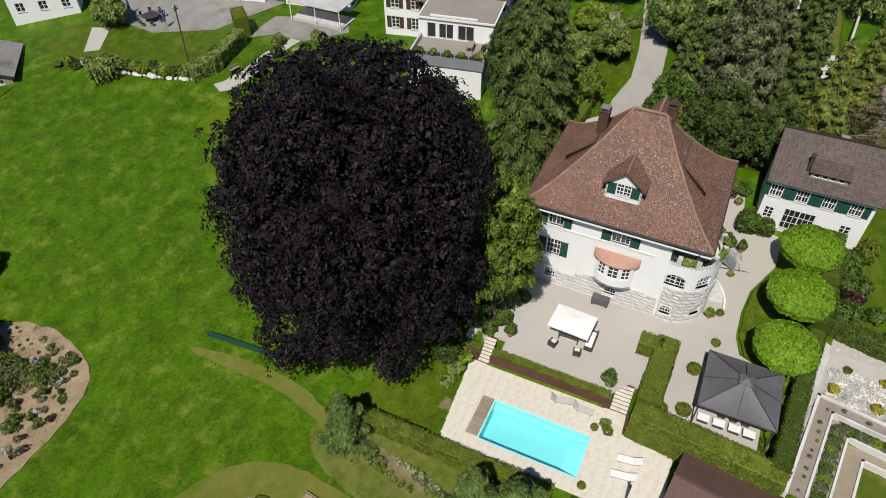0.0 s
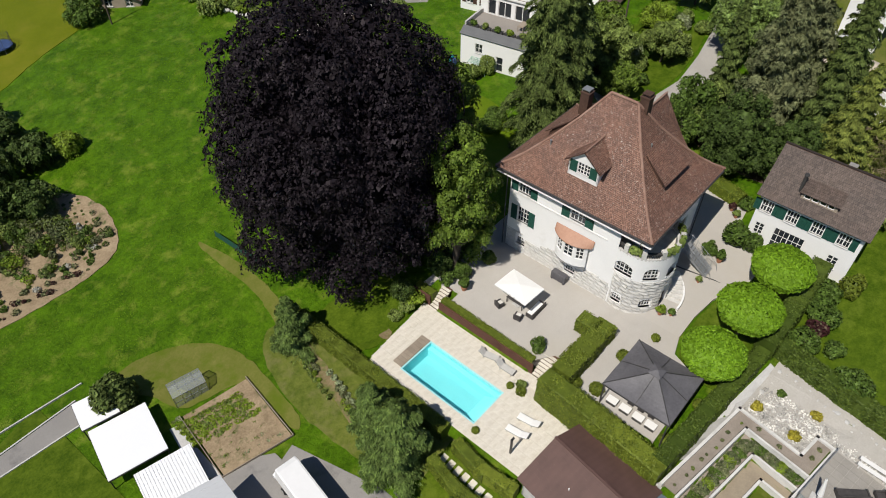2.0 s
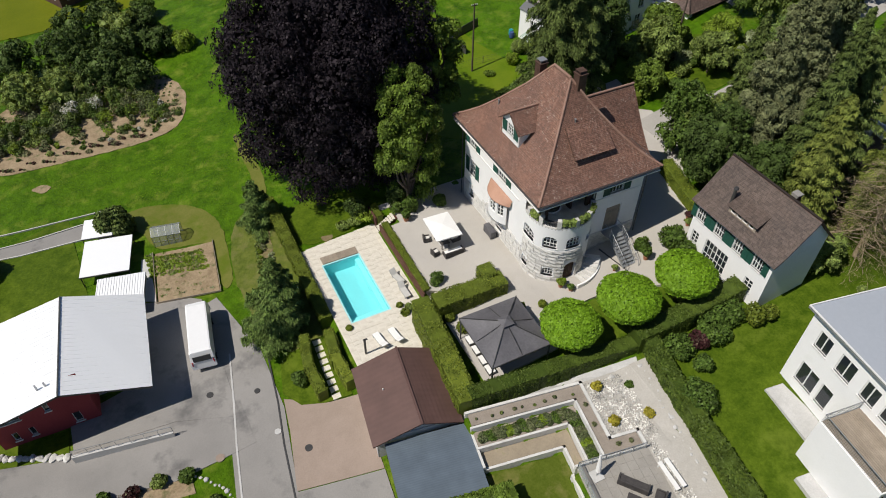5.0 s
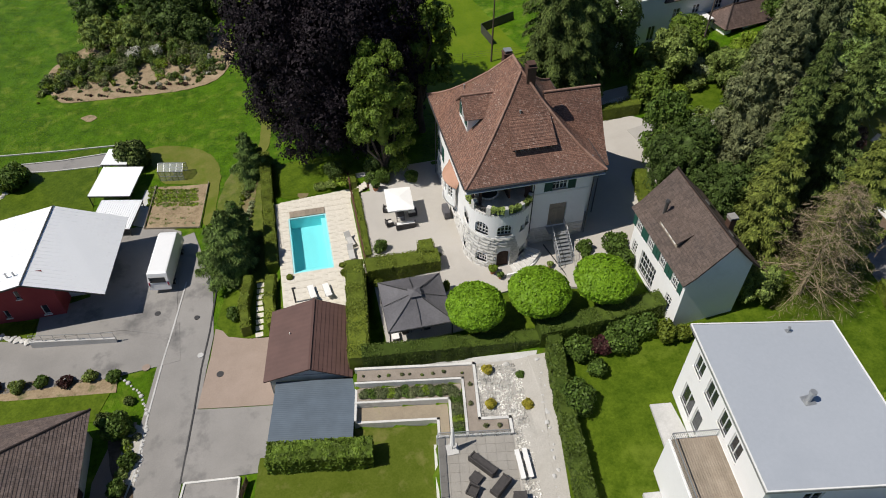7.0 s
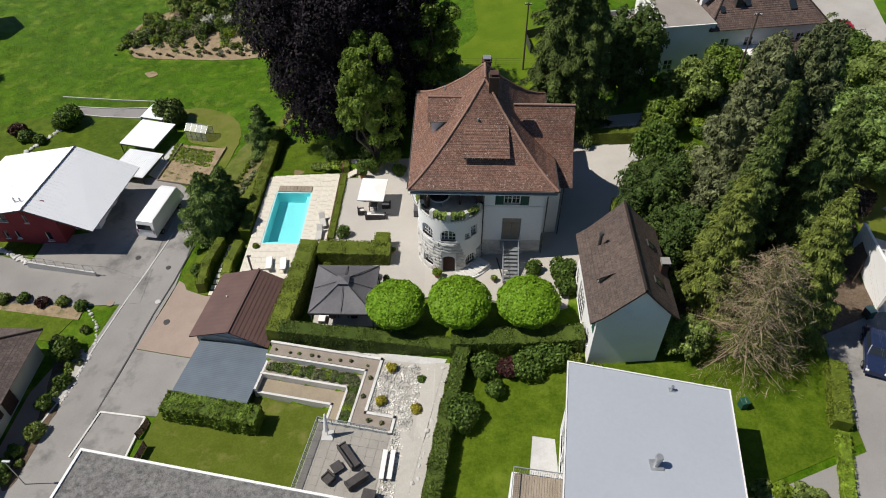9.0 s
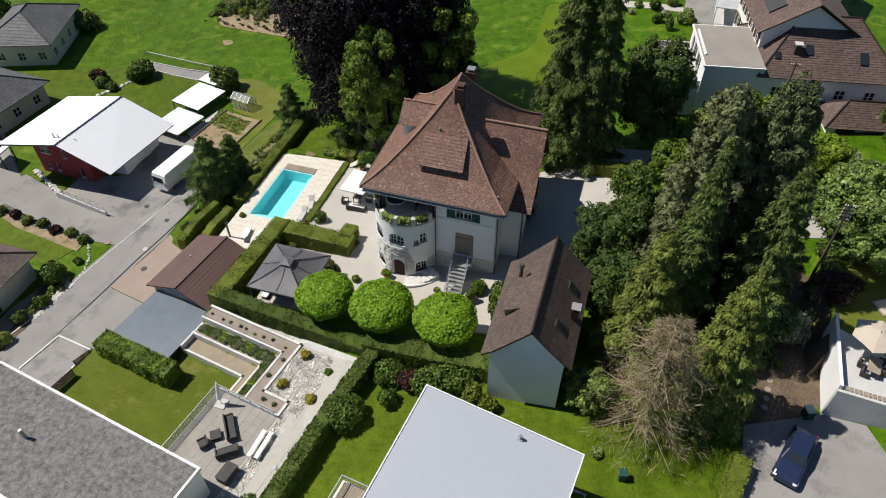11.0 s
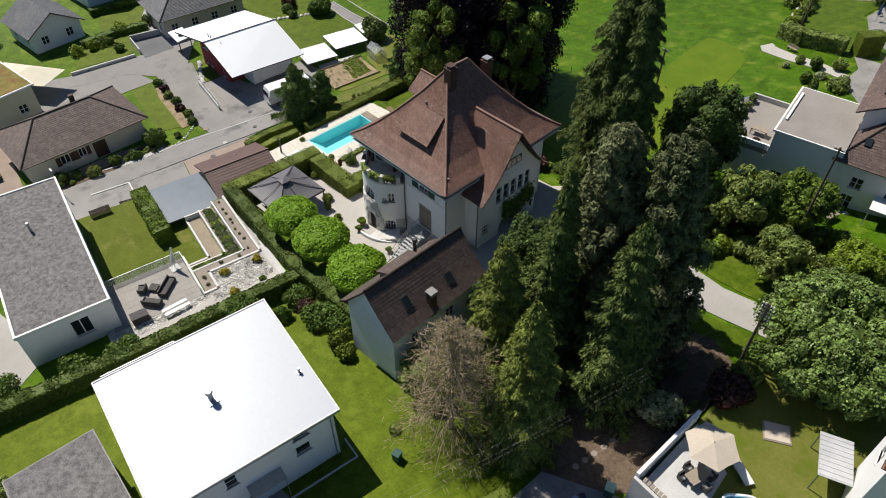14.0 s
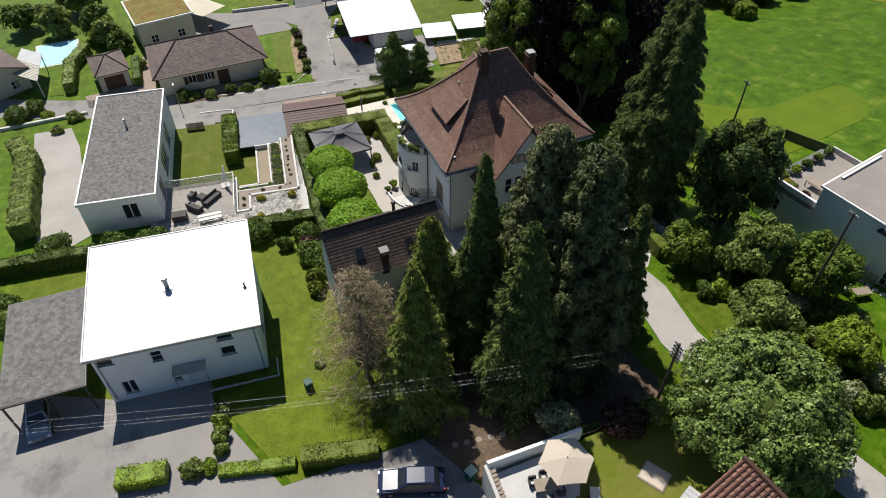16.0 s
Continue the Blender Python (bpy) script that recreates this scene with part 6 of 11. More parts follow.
# white house with a flat roof
white = site("flat_roof_house", "white modern two-storey house with flat pale membrane roof", "house", (18, -27, 4.5))
R = Frame(13.22, -19.74, -7.5)
UL, VL = 12.1, -13.85
WU0, WU1, WV0, WV1 = 0.55, UL - 0.45, VL + 0.45, -0.45
E_H = [((1.2, 2.3, 5.7, 7.4), 2, 1), ((0.3, 1.5, 9.9, 10.9), 1, 1), ((4.3, 5.2, 9.1, 10.4), 1, 2), ((9.6, 10.9, 10.0, 11.0), 1, 1), ((9.6, 10.8, 8.0, 9.1), 1, 1), ((5.2, 5.9, 6.0, 6.5), 1, 1), ((6.4, 7.5, 5.5, 7.7), 0, 0, FRAME_WHITE)]
W_H = [((1.2, 2.6, 9.1, 10.9), 2, 1), ((3.6, 5.2, 8.9, 10.9), 2, 1), ((1.2, 3.2, 4.6, 6.9), 2, 1), ((3.6, 4.8, 4.6, 6.9), 1, 1), ((6.2, 7.6, 9.0, 10.9), 2, 1), ((8.2, 9.6, 9.0, 10.9), 2, 1)]
N_H = [((2, 3.4, 9.2, 10.6), 2, 1), ((7, 8.4, 9.2, 10.6), 2, 1), ((3, 4.2, 6, 7.2), 2, 1)]
walls(white, R, WU0, WU1, WV0, WV1, 3.4, 11.2, PLASTER, [[((3, 4.4, 9.3, 10.6), 2, 1)], E_H, N_H, W_H])


def pitch(u):
    """Height of the gently falling roof deck."""
    return 12.45 - 0.085 * u


def pitched(bm, u0, u1, v0, v1, lo, hi):
    """A slab that follows the roof's fall, from lo to hi above the deck."""
    vs = [bm.verts.new(R.p(u, v, pitch(u) + d)) for d in (lo, hi) for u, v in ((u0, v0), (u1, v0), (u1, v1), (u0, v1))]
    for f in ((3, 2, 1, 0), (4, 5, 6, 7), (0, 1, 5, 4), (1, 2, 6, 5), (2, 3, 7, 6), (3, 0, 4, 7)):
        bm.faces.new([vs[i] for i in f])
    return bm


for v0, v1 in ((WV0, WV0 + 0.35), (WV1 - 0.35, WV1)):
    bm = B()
    vs = [bm.verts.new(R.p(u, v, z)) for v in (v0, v1) for u, z in ((WU0, 11.2), (WU1, 11.2), (WU1, pitch(WU1) - 0.24), (WU0, pitch(WU0) - 0.24))]
    for f in ((0, 1, 2, 3), (7, 6, 5, 4), (0, 4, 5, 1), (3, 2, 6, 7), (0, 3, 7, 4), (1, 5, 6, 2)):
        bm.faces.new([vs[i] for i in f])
    part("wall", bm, PLASTER, white)
part("wall", R.box(B(), WU0, WU0 + 0.35, WV0 + 0.36, WV1 - 0.36, 11.2, pitch(WU0) - 0.24), PLASTER, white)
roof_w = part("roof", pitched(B(), 0, UL, VL, 0, -0.27, -0.05), METAL_GREY, white, "grey fascia of the flat roof")
part("membrane", pitched(B(), 0.12, UL - 0.12, VL + 0.12, -0.12, -0.07, 0.0), WHITE_ROOF, roof_w, "pale roofing membrane")
bm = B()
for a in ((0, 0.1, VL, 0), (UL - 0.1, UL, VL, 0), (0.1, UL - 0.1, VL, VL + 0.1), (0.1, UL - 0.1, -0.1, 0)):
    pitched(bm, *a, -0.05, 0.06)
part("roof_edge", bm, FRAME_WHITE, roof_w)
for u, v, h, r in ((6.2, -7.25, 1.15, 0.2), (7.7, -0.95, 0.5, 0.09)):
    x, y = R.xy(u, v)
    z = pitch(u)
    bm = box(B(), x - 0.45 * r * 5, x + 0.45 * r * 5, y - 0.4 * r * 5, y + 0.4 * r * 5, z - 0.05, z + 0.05)
    tube(bm, (x, y, z), (x, y, z + h * 0.8), r, r * 0.95, 12)
    tube(bm, (x, y, z + h * 0.8), (x, y, z + h), r * 1.4, r * 1.2, 12)
    part("roof_vent", bm, METAL_GREY, roof_w, "shiny metal roof vent")
# wooden balcony on the lawn side, with railing
bm = R.box(B(), -3.25, 0.55, -13.5, -7.3, 7.9, 8.19)
R.box(bm, -3.25, -2.95, -13.5, -7.3, 3.2, 7.9)
bal = part("balcony", bm, PLASTER, white)
for k in range(19):
    part("plank", R.box(B(), -3.05 + 0.185 * k, -2.88 + 0.185 * k, -13.4, -7.4, 8.194, 8.28), WOOD_GREY, bal)
bm = B()
for a, b in (((-3.15, -7.4), (0.4, -7.4)), ((-3.15, -13.4), (-3.15, -7.4))):
    n = int(math.dist(a, b) / 0.16)
    for k in range(n + 1):
        x, y = R.xy(a[0] + (b[0] - a[0]) * k / n, a[1] + (b[1] - a[1]) * k / n)
        tube(bm, (x, y, 8.2), (x, y, 9.15), 0.014, n=5)
    beam(bm, R.p(*a, 9.17), R.p(*b, 9.17), 0.07, 0.05)
part("railing", bm, METAL_GREY, bal)
bm = B()
R.box(bm, -1.7, 0.5, -6.6, -1.4, 2.6, 3.42)
R.box(bm, -4.6, 0.4, -13.5, -9.0, 2.4, 3.2)
part("terrace", bm, CONCRETE, white)
# porch canopy, cellar well wall and downpipes on the yard side
bm = R.box(B(), WU1, WU1 + 1.1, -7.9, -5.2, 8.0, 8.1)
for v in (-7.8, -5.3):
    x, y = R.xy(WU1 + 1.0, v)
    tube(bm, (x, y, 5.4), (x, y, 8.0), 0.04, n=6)
part("porch_canopy", bm, METAL_GREY, white)
for v in (WV0 + 0.3, WV1 - 0.3):
    x, y = R.xy(WU1 + 0.08, v)
    part("downpipe", tube(B(), (x, y, 5.3), (x, y, 11.1), 0.05, n=8), METAL_GREY, white)
bm = R.box(B(), 12.9, 13.0, -5.5, 0.4, 4.6, 5.45)
R.box(bm, 11.0, 12.9, 0.3, 0.4, 4.6, 5.45)
part("area_edging", bm, CONCRETE, white, "thin pale edging along the house")
# its carport
cp = site("gravel_roof_carport", "open carport under a grey gravel flat roof", "carport", (17, -38, 4.6))
R2 = Frame(11.9, -35.0, -3.2)
bm = R2.box(B(), 0, 11.4, -6.6, 0, 8.3, 8.5)
rf = part("roof", bm, METAL_DARK, cp)
part("gravel", R2.box(B(), 0.1, 11.3, -6.5, -0.1, 8.48, 8.54), GREY_GRAVEL_ROOF, rf, "grey roof gravel")
for u, v in ((0.2, -6.4), (5.5, -6.4), (11.1, -6.4), (0.2, -0.3), (11.1, -0.3), (11.1, -3.3)):
    x, y = R2.xy(u, v)
    part("post", box(B(), x - 0.07, x + 0.07, y - 0.07, y + 0.07, land(x, y) - 0.1, 8.3), METAL_DARK, cp)
part("back_wall", R2.box(B(), 0.1, 0.35, -6.4, -0.2, 3.0, 8.3), PLASTER, cp)

# grey flat-roofed house by the lane
grey = site("gravel_roof_house", "white house with grey gravel flat roof and white rim", "house", (-12.5, -30, 0))
R = Frame(-24.29, -24.33, -9.4)
L_, W_ = 22.2, -8.5
walls(grey, R, 0.15, L_ - 0.15, W_ + 0.15, -0.15, -3.0, 5.75, PLASTER, [[((4, 5.5, 2.5, 4), 2, 1), ((10, 12, 2.6, 4.4), 2, 1), ((16, 17.5, 2.6, 4.4), 2, 1)], [((4.3, 6.0, 2.9, 5.0), 2, 1)], [((3, 5.5, 2.2, 4.8), 3, 1), ((8, 12, 2.0, 4.8), 4, 1), ((14, 16.5, 2.0, 4.8), 3, 1)], [((2, 4, 2, 3.6), 2, 1)]])
bm = R.box(B(), 0, L_, W_, 0, 5.7, 5.9)
rf = part("roof", bm, FRAME_WHITE, grey, "white rim of the flat roof")
part("gravel", R.box(B(), 0.22, L_ - 0.22, W_ + 0.22, -0.22, 5.86, 5.95), GREY_GRAVEL_ROOF, rf, "grey roof gravel")
bm = B()
for a in ((0, 0.2, W_, 0), (L_ - 0.2, L_, W_, 0), (0.2, L_ - 0.2, W_, W_ + 0.2), (0.2, L_ - 0.2, -0.2, 0)):
    R.box(bm, *a, 5.88, 6.06)
part("roof_edge", bm, FRAME_WHITE, rf)
x, y = R.xy(8.0, -4.2)
part("flue", tube(B(), (x, y, 5.9), (x, y, 7.1), 0.14, n=10), METAL_GREY, rf, "steel flue pipe")

# carport with the blue-grey corrugated roof
cport = site("carport", "open carport with blue-grey corrugated metal roof", "carport", (-17, -13.5, -1.4))
R = Frame(-20.1, -9.75, -10.5)
bm = B()
uv = bm.loops.layers.uv.new("UVMap")
tiled(bm, uv, R.p(0, -6.8, 1.0), R.p(7.35, -6.8, 1.1), R.p(7.35, 0, 1.3), R.p(0, 0, 1.1), course=10, lift=0.02)
rf = part("roof", bm, CARPORT_ROOF, cport)
bm = B()
slab(bm, R.p(0, -6.8, 1.0), R.p(7.35, -6.8, 1.1), R.p(7.35, 0, 1.3), R.p(0, 0, 1.1), 0.16)
part("roof_frame", bm, METAL_DARK, rf)
for u in (0.15, 3.6, 7.2):
    for v in (-6.6, -0.2):
        x, y = R.xy(u, v)
        part("post", box(B(), x - 0.06, x + 0.06, y - 0.06, y + 0.06, min(land(x, y), -0.3) - 1.0, 0.95), METAL_DARK, cport)

# brown shed with the stepped metal roof
shed = site("shed", "brown timber garage with stepped brown metal gable roof", "shed", (-16.6, -6.4, -0.9))
R = Frame(-15.65, -2.25, -98.5)
bm = B()
uv = bm.loops.layers.uv.new("UVMap")
LEN, ZR, ZE = 8.4, 3.2, 1.6
for s, half in ((-1, 4.35), (1, 3.75)):
    tiled(bm, uv, R.p(0, s * half, ZE), R.p(LEN, s * half, ZE), R.p(LEN, 0, ZR), R.p(0, 0, ZR), course=0.42, lift=0.03)
rf = part("roof", bm, SHED_ROOF, shed)
part("ridge_strip", beam(B(), Vector(R.p(-0.05, 0, ZR + 0.05)), Vector(R.p(LEN + 0.05, 0, ZR + 0.05)), 0.22, 0.06), SHED_ROOF, rf)
part("vent_stub", tube(B(), R.p(3.6, -2.2, 2.2), R.p(3.6, -2.2, 2.6), 0.06, n=8), FRAME_WHITE, rf)
bm = B()
for s, half in ((-1, 4.35), (1, 3.75)):
    slab(bm, R.p(0, s * half, ZE), R.p(LEN, s * half, ZE), R.p(LEN, 0, ZR), R.p(0, 0, ZR), 0.12)
part("roof_lining", bm, WOOD_DARK, rf)
bm = R.box(B(), 0.4, LEN - 0.5, -3.9, -3.75, -2.2, 1.7)
R.box(bm, 0.4, LEN - 0.5, 3.3, 3.45, -1.0, 1.7)
for u in (0.4, LEN - 0.65):
    R.box(bm, u, u + 0.15, -3.9, 3.45, -2.2, 1.65)
    quad(bm, R.p(u + 0.07, -3.9, 1.65), R.p(u + 0.07, 3.45, 1.65), R.p(u + 0.07, 0, 3.1))
part("wall", bm, CONCRETE, shed)

# gazebo with the charcoal canvas roof
gz = site("gazebo", "square gazebo with charcoal canvas roof and small vent cap", "gazebo", (-6.2, -5.8, 1.4))
GX0, GX1, GY0, GY1, GE = -9.3, -3.05, -8.95, -2.6, 4.35
apex = Vector((-6.2, -5.8, 5.75))
bm = B()
cs = [Vector((GX0, GY0, GE)), Vector((GX1, GY0, GE)), Vector((GX1, GY1, GE)), Vector((GX0, GY1, GE))]
n = 8
for i in range(4):
    a, b = cs[i], cs[(i + 1) % 4]
    rows = []
    for k in range(n + 1):
        f = k / n
        row = []
        for j in range(n + 1):
            p = a.lerp(b, j / n).lerp(apex, f * 0.93)
            sag = 0.16 * math.sin(math.pi * j / n) * (1 - f) * f * 2.2 + 0.10 * math.sin(math.pi * f)
            row.append(bm.verts.new(p - Vector((0, 0, sag))))
        rows.append(row)
    for k in range(n):
        for j in range(n):
            bm.faces.new((rows[k][j], rows[k][j + 1], rows[k + 1][j + 1], rows[k + 1][j]))
    quad(bm, a, b, b - Vector((0, 0, 0.25)), a - Vector((0, 0, 0.25)))
bmesh.ops.remove_doubles(bm, verts=bm.verts[:], dist=0.002)
part("canopy", bm, CANVAS_GREY, gz)
bm = B()
cc = [apex + Vector((x, y, -0.02)) for x, y in ((-0.6, -0.6), (0.6, -0.6), (0.6, 0.6), (-0.6, 0.6))]
for i in range(4):
    quad(bm, cc[i], cc[(i + 1) % 4], apex + Vector((0, 0, 0.24)))
part("vent_cap", bm, CANVAS_GREY, gz)
for c in cs:
    part("rib", beam(B(), c + Vector((0, 0, 0.03)), apex, 0.06, 0.06), METAL_DARK, gz)
    x, y = c.x + (0.15 if c.x < -6 else -0.15), c.y + (0.15 if c.y < -6 else -0.15)
    part("post", box(B(), x - 0.06, x + 0.06, y - 0.06, y + 0.06, land(x, y) - 0.1, GE), METAL_DARK, gz)
for i in range(4):
    mid = (cs[i] + cs[(i + 1) % 4]) / 2
    part("seam", beam(B(), mid.lerp(apex, 0.02) + Vector((0, 0, 0.0)), mid.lerp(apex, 0.88) - Vector((0, 0, 0.05)), 0.05, 0.05), METAL_DARK, gz)
    part("rail", beam(B(), cs[i] - Vector((0, 0, 0.12)), cs[(i + 1) % 4] - Vector((0, 0, 0.12)), 0.07, 0.1), METAL_DARK, gz)

# red house below the lane, with white sheet roof
redh = site("red_house", "dark red plaster house with wide white sheet-metal gable roof", "house", (-43, 11, -3))
qs = []
P0, P1 = (-42.5, 17.0, 4.2), (-43.7, 5.1, 4.2)
E0, E1 = (-35.57, 17.15, 0.95), (-36.75, 5.05, 1.15)
V0, V1 = (-52.2, 17.2, 2.3), (-53.4, 5.0, 2.3)
bm = B()
uv = bm.loops.layers.uv.new("UVMap")
tiled(bm, uv, E1, E0, P0, P1, course=20, lift=0.02)
tiled(bm, uv, V0, V1, P1, P0, course=20, lift=0.02)
rf = part("roof", bm, SHEET_WHITE, redh)
bm = B()
slab(bm, E1, E0, P0, P1, 0.22)
slab(bm, V0, V1, P1, P0, 0.22)
part("roof_lining", bm, METAL_DARK, rf)
for eave0, eave1, n in ((E0, E1, 24), (V0, V1, 24)):
    for i in range(1, n):
        a = Vector(P0).lerp(Vector(P1), i / n) + Vector((0, 0, 0.03))
        b = Vector(eave0).lerp(Vector(eave1), i / n) + Vector((0, 0, 0.03))
        part("seam", beam(B(), a, b, 0.06, 0.03), SHEET_WHITE, rf)
bm = B()
beam(bm, Vector(P0) + Vector((0, 0, 0.06)), Vector(P1) + Vector((0, 0, 0.06)), 0.12, 0.08)
part("ridge_strip", bm, METAL_DARK, rf)
for dx in (0.0, 0.7):
    part("vent_pipe", tube(B(), (-44.6 - dx, 6.8, 3.6), (-44.6 - dx, 6.8, 4.5), 0.09, n=8), METAL_GREY, rf)
R = Frame(-50.6, 7.4, -1.5)
walls(redh, R, 0, 8.4, 0, 10.0, -3.6, 2.2, RED_WALL, [[((1.0, 2.6, 0.3, 1.4), 2, 1), ((4.6, 5.1, 0.2, 1.4), 1, 1), ((1.2, 1.7, -2.4, -1.2), 1, 1), ((2.6, 3.1, -2.4, -1.2), 1, 1), ((6.3, 7.0, -2.6, -1.2), 1, 1)], [], [], []])
bm = facade(B(), R.face(8.4, 2.5, 11.6, 2.5), -3.3, 2.1, [])
facade(bm, R.face(11.6, 2.5, 11.6, 9.6), -3.3, 2.1, [(1.5, 4.2, -3.0, -0.8), (5.2, 7.0, -3.0, -0.9)])
part("garage_wall", bm, PLASTER, redh)
bm = B()
for u0, u1, z0 in ((1.5, 4.2, -0.8), (5.2, 7.0, -0.9)):
    block(bm, R.face(11.6, 2.5, 11.6, 9.6), u0, u1, -3.1, z0, -0.2, -0.15)
part("garage_door", bm, SHEET_WHITE, redh)
F = R.face(0, 0, 8.4, 0)
bm = B()
quad(bm, F.at(0, 2.2), F.at(8.4, 2.2), F.at(8.4, 3.9), F.at(6.6, 3.95), F.at(0, 2.6))
part("gable", bm, RED_WALL, redh)
ramp = site("ramp_wall", "concrete retaining wall with railing beside the ramp", "retaining wall", (-40, 2.6, -3))
bm = prism(B(), [(-45.0, 3.4), (-36.4, 1.9), (-36.4, 1.65), (-45.0, 3.1)], -3.4, -2.1)
part("wall", bm, CONCRETE, ramp)
bm = B()
for k in range(8):
    x, y = -44.8 + 1.2 * k, 3.2 - 0.21 * k
    tube(bm, (x, y, -2.2), (x, y, -1.2), 0.025, n=6)
beam(bm, (-44.8, 3.2, -1.2), (-36.4, 1.75, -1.2), 0.05, 0.05)
part("railing", bm, METAL_GREY, ramp)

# three white canopies, greenhouse
CAN = Frame(-41.2, 22.7, -12.0)
for k, (u0, u1, v0, v1, z) in enumerate(((-1.15, 4.1, 2.25, 8.15, -1.3), (0.75, 5.8, -3.6, 1.7, -1.5), (-1.5, 1.9, 8.35, 11.75, -1.05))):
    can = site("canopy", "flat white sheet canopy on slim dark posts", "canopy", (*CAN.xy((u0 + u1) / 2, (v0 + v1) / 2), -2.9), group="white canopies")
    part("roof", CAN.box(B(), u0, u1, v0, v1, z - 0.1, z), SHEET_WHITE, can)
    for q in range(18 if k == 1 else 0):
        part("rib", CAN.box(B(), u0 + 0.03 + 0.28 * q, u0 + 0.13 + 0.28 * q, v0 + 0.02, v1 - 0.02, z, z + 0.04), SHEET_WHITE, can)
    for u in (u0 + 0.1, u1 - 0.1):
        for v in (v0 + 0.1, v1 - 0.1):
            x, y = CAN.xy(u, v)
            part("post", box(B(), x - 0.05, x + 0.05, y - 0.05, y + 0.05, land(x, y) - 0.1, z - 0.1), METAL_DARK, can)
    bm = B()
    for a, b in (((u0, v0), (u1, v0)), ((u1, v0), (u1, v1)), ((u1, v1), (u0, v1)), ((u0, v1), (u0, v0))):
        beam(bm, CAN.p(*a, z - 0.13), CAN.p(*b, z - 0.13), 0.08, 0.14)
    part("frame", bm, METAL_DARK, can)
gh = site("greenhouse", "small aluminium greenhouse with dull glass", "greenhouse", (-33.0, 29.5, -2.7))
R = Frame(-33.6, 28.0, -12)
bm = B()
for u in np.linspace(0, 3.2, 5):
    for v in (0.0, 1.9):
        beam(bm, R.p(u, v, -2.75), R.p(u, v, -1.1), 0.05, 0.05)
        beam(bm, R.p(u, v, -1.1), R.p(u, 0.95, -0.45), 0.05, 0.05)
for v, z in ((0, -1.1), (1.9, -1.1), (0.95, -0.45), (0, -1.9), (1.9, -1.9)):
    beam(bm, R.p(0, v, z), R.p(3.2, v, z), 0.05, 0.05)
part("frame", bm, METAL_GREY, gh)
GLASS_DULL, N, L, BS = nodes_of("dull_greenhouse_glass")
BS.inputs["Base Color"].default_value = (0.42, 0.45, 0.44, 1)
BS.inputs["Roughness"].default_value = 0.2
BS.inputs["Alpha"].default_value = 0.45
bm = B()
for k in range(4):
    u0, u1 = k * 0.8 + 0.04, k * 0.8 + 0.76
    for v, w in ((0.0, 0.95), (1.9, 0.95)):
        quad(bm, R.p(u0, v, -1.08), R.p(u1, v, -1.08), R.p(u1, w, -0.43), R.p(u0, w, -0.43))
        quad(bm, R.p(u0, v, -2.7), R.p(u1, v, -2.7), R.p(u1, v, -1.12), R.p(u0, v, -1.12))
part("pane", bm, GLASS_DULL, gh)

# bungalow across the lane
bung = site("bungalow", "cream bungalow under a brown hipped tile roof", "house", (-42, -17, -3))
R = Frame(-36.6, -26.0, 90.0)
hip(bung, R, 0, 17.4, 0, 11.3, 0.6, 2.9, TILE_DARK, inset=4.9)
walls(bung, R, 0.8, 16.6, 0.9, 10.4, -3.6, 0.75, CREAM, [[((4.2, 5.4, -1.6, -0.3), 2, 1, WOOD_DARK), ((6.6, 7.6, -1.6, -0.3), 2, 1, WOOD_DARK), ((8.6, 10.4, -2.8, -0.3), 0, 0)], [((3, 4.4, -1.6, -0.3), 2, 1)], [], [((3, 4.4, -1.6, -0.3), 2, 1)]])
bm = R.box(B(), 10.2, 10.8, 6.2, 6.8, 2.6, 4.3)
part("chimney", bm, WOOD_DARK, bung)
gar = site("garage", "small garage with brown hipped tile roof and timber door", "garage", (-45.5, -31.3, -3))
R = Frame(-42.2, -34.1, 97.0)
hip(gar, R, 0, 5.3, 0, 7.2, -0.1, 1.5, TILE_DARK, inset=2.6)
walls(gar, R, 0.4, 4.9, 0.5, 6.8, -3.6, 0.0, CREAM, [[((0.8, 3.7, -3.0, -0.7), 0, 0)], [], [], []])


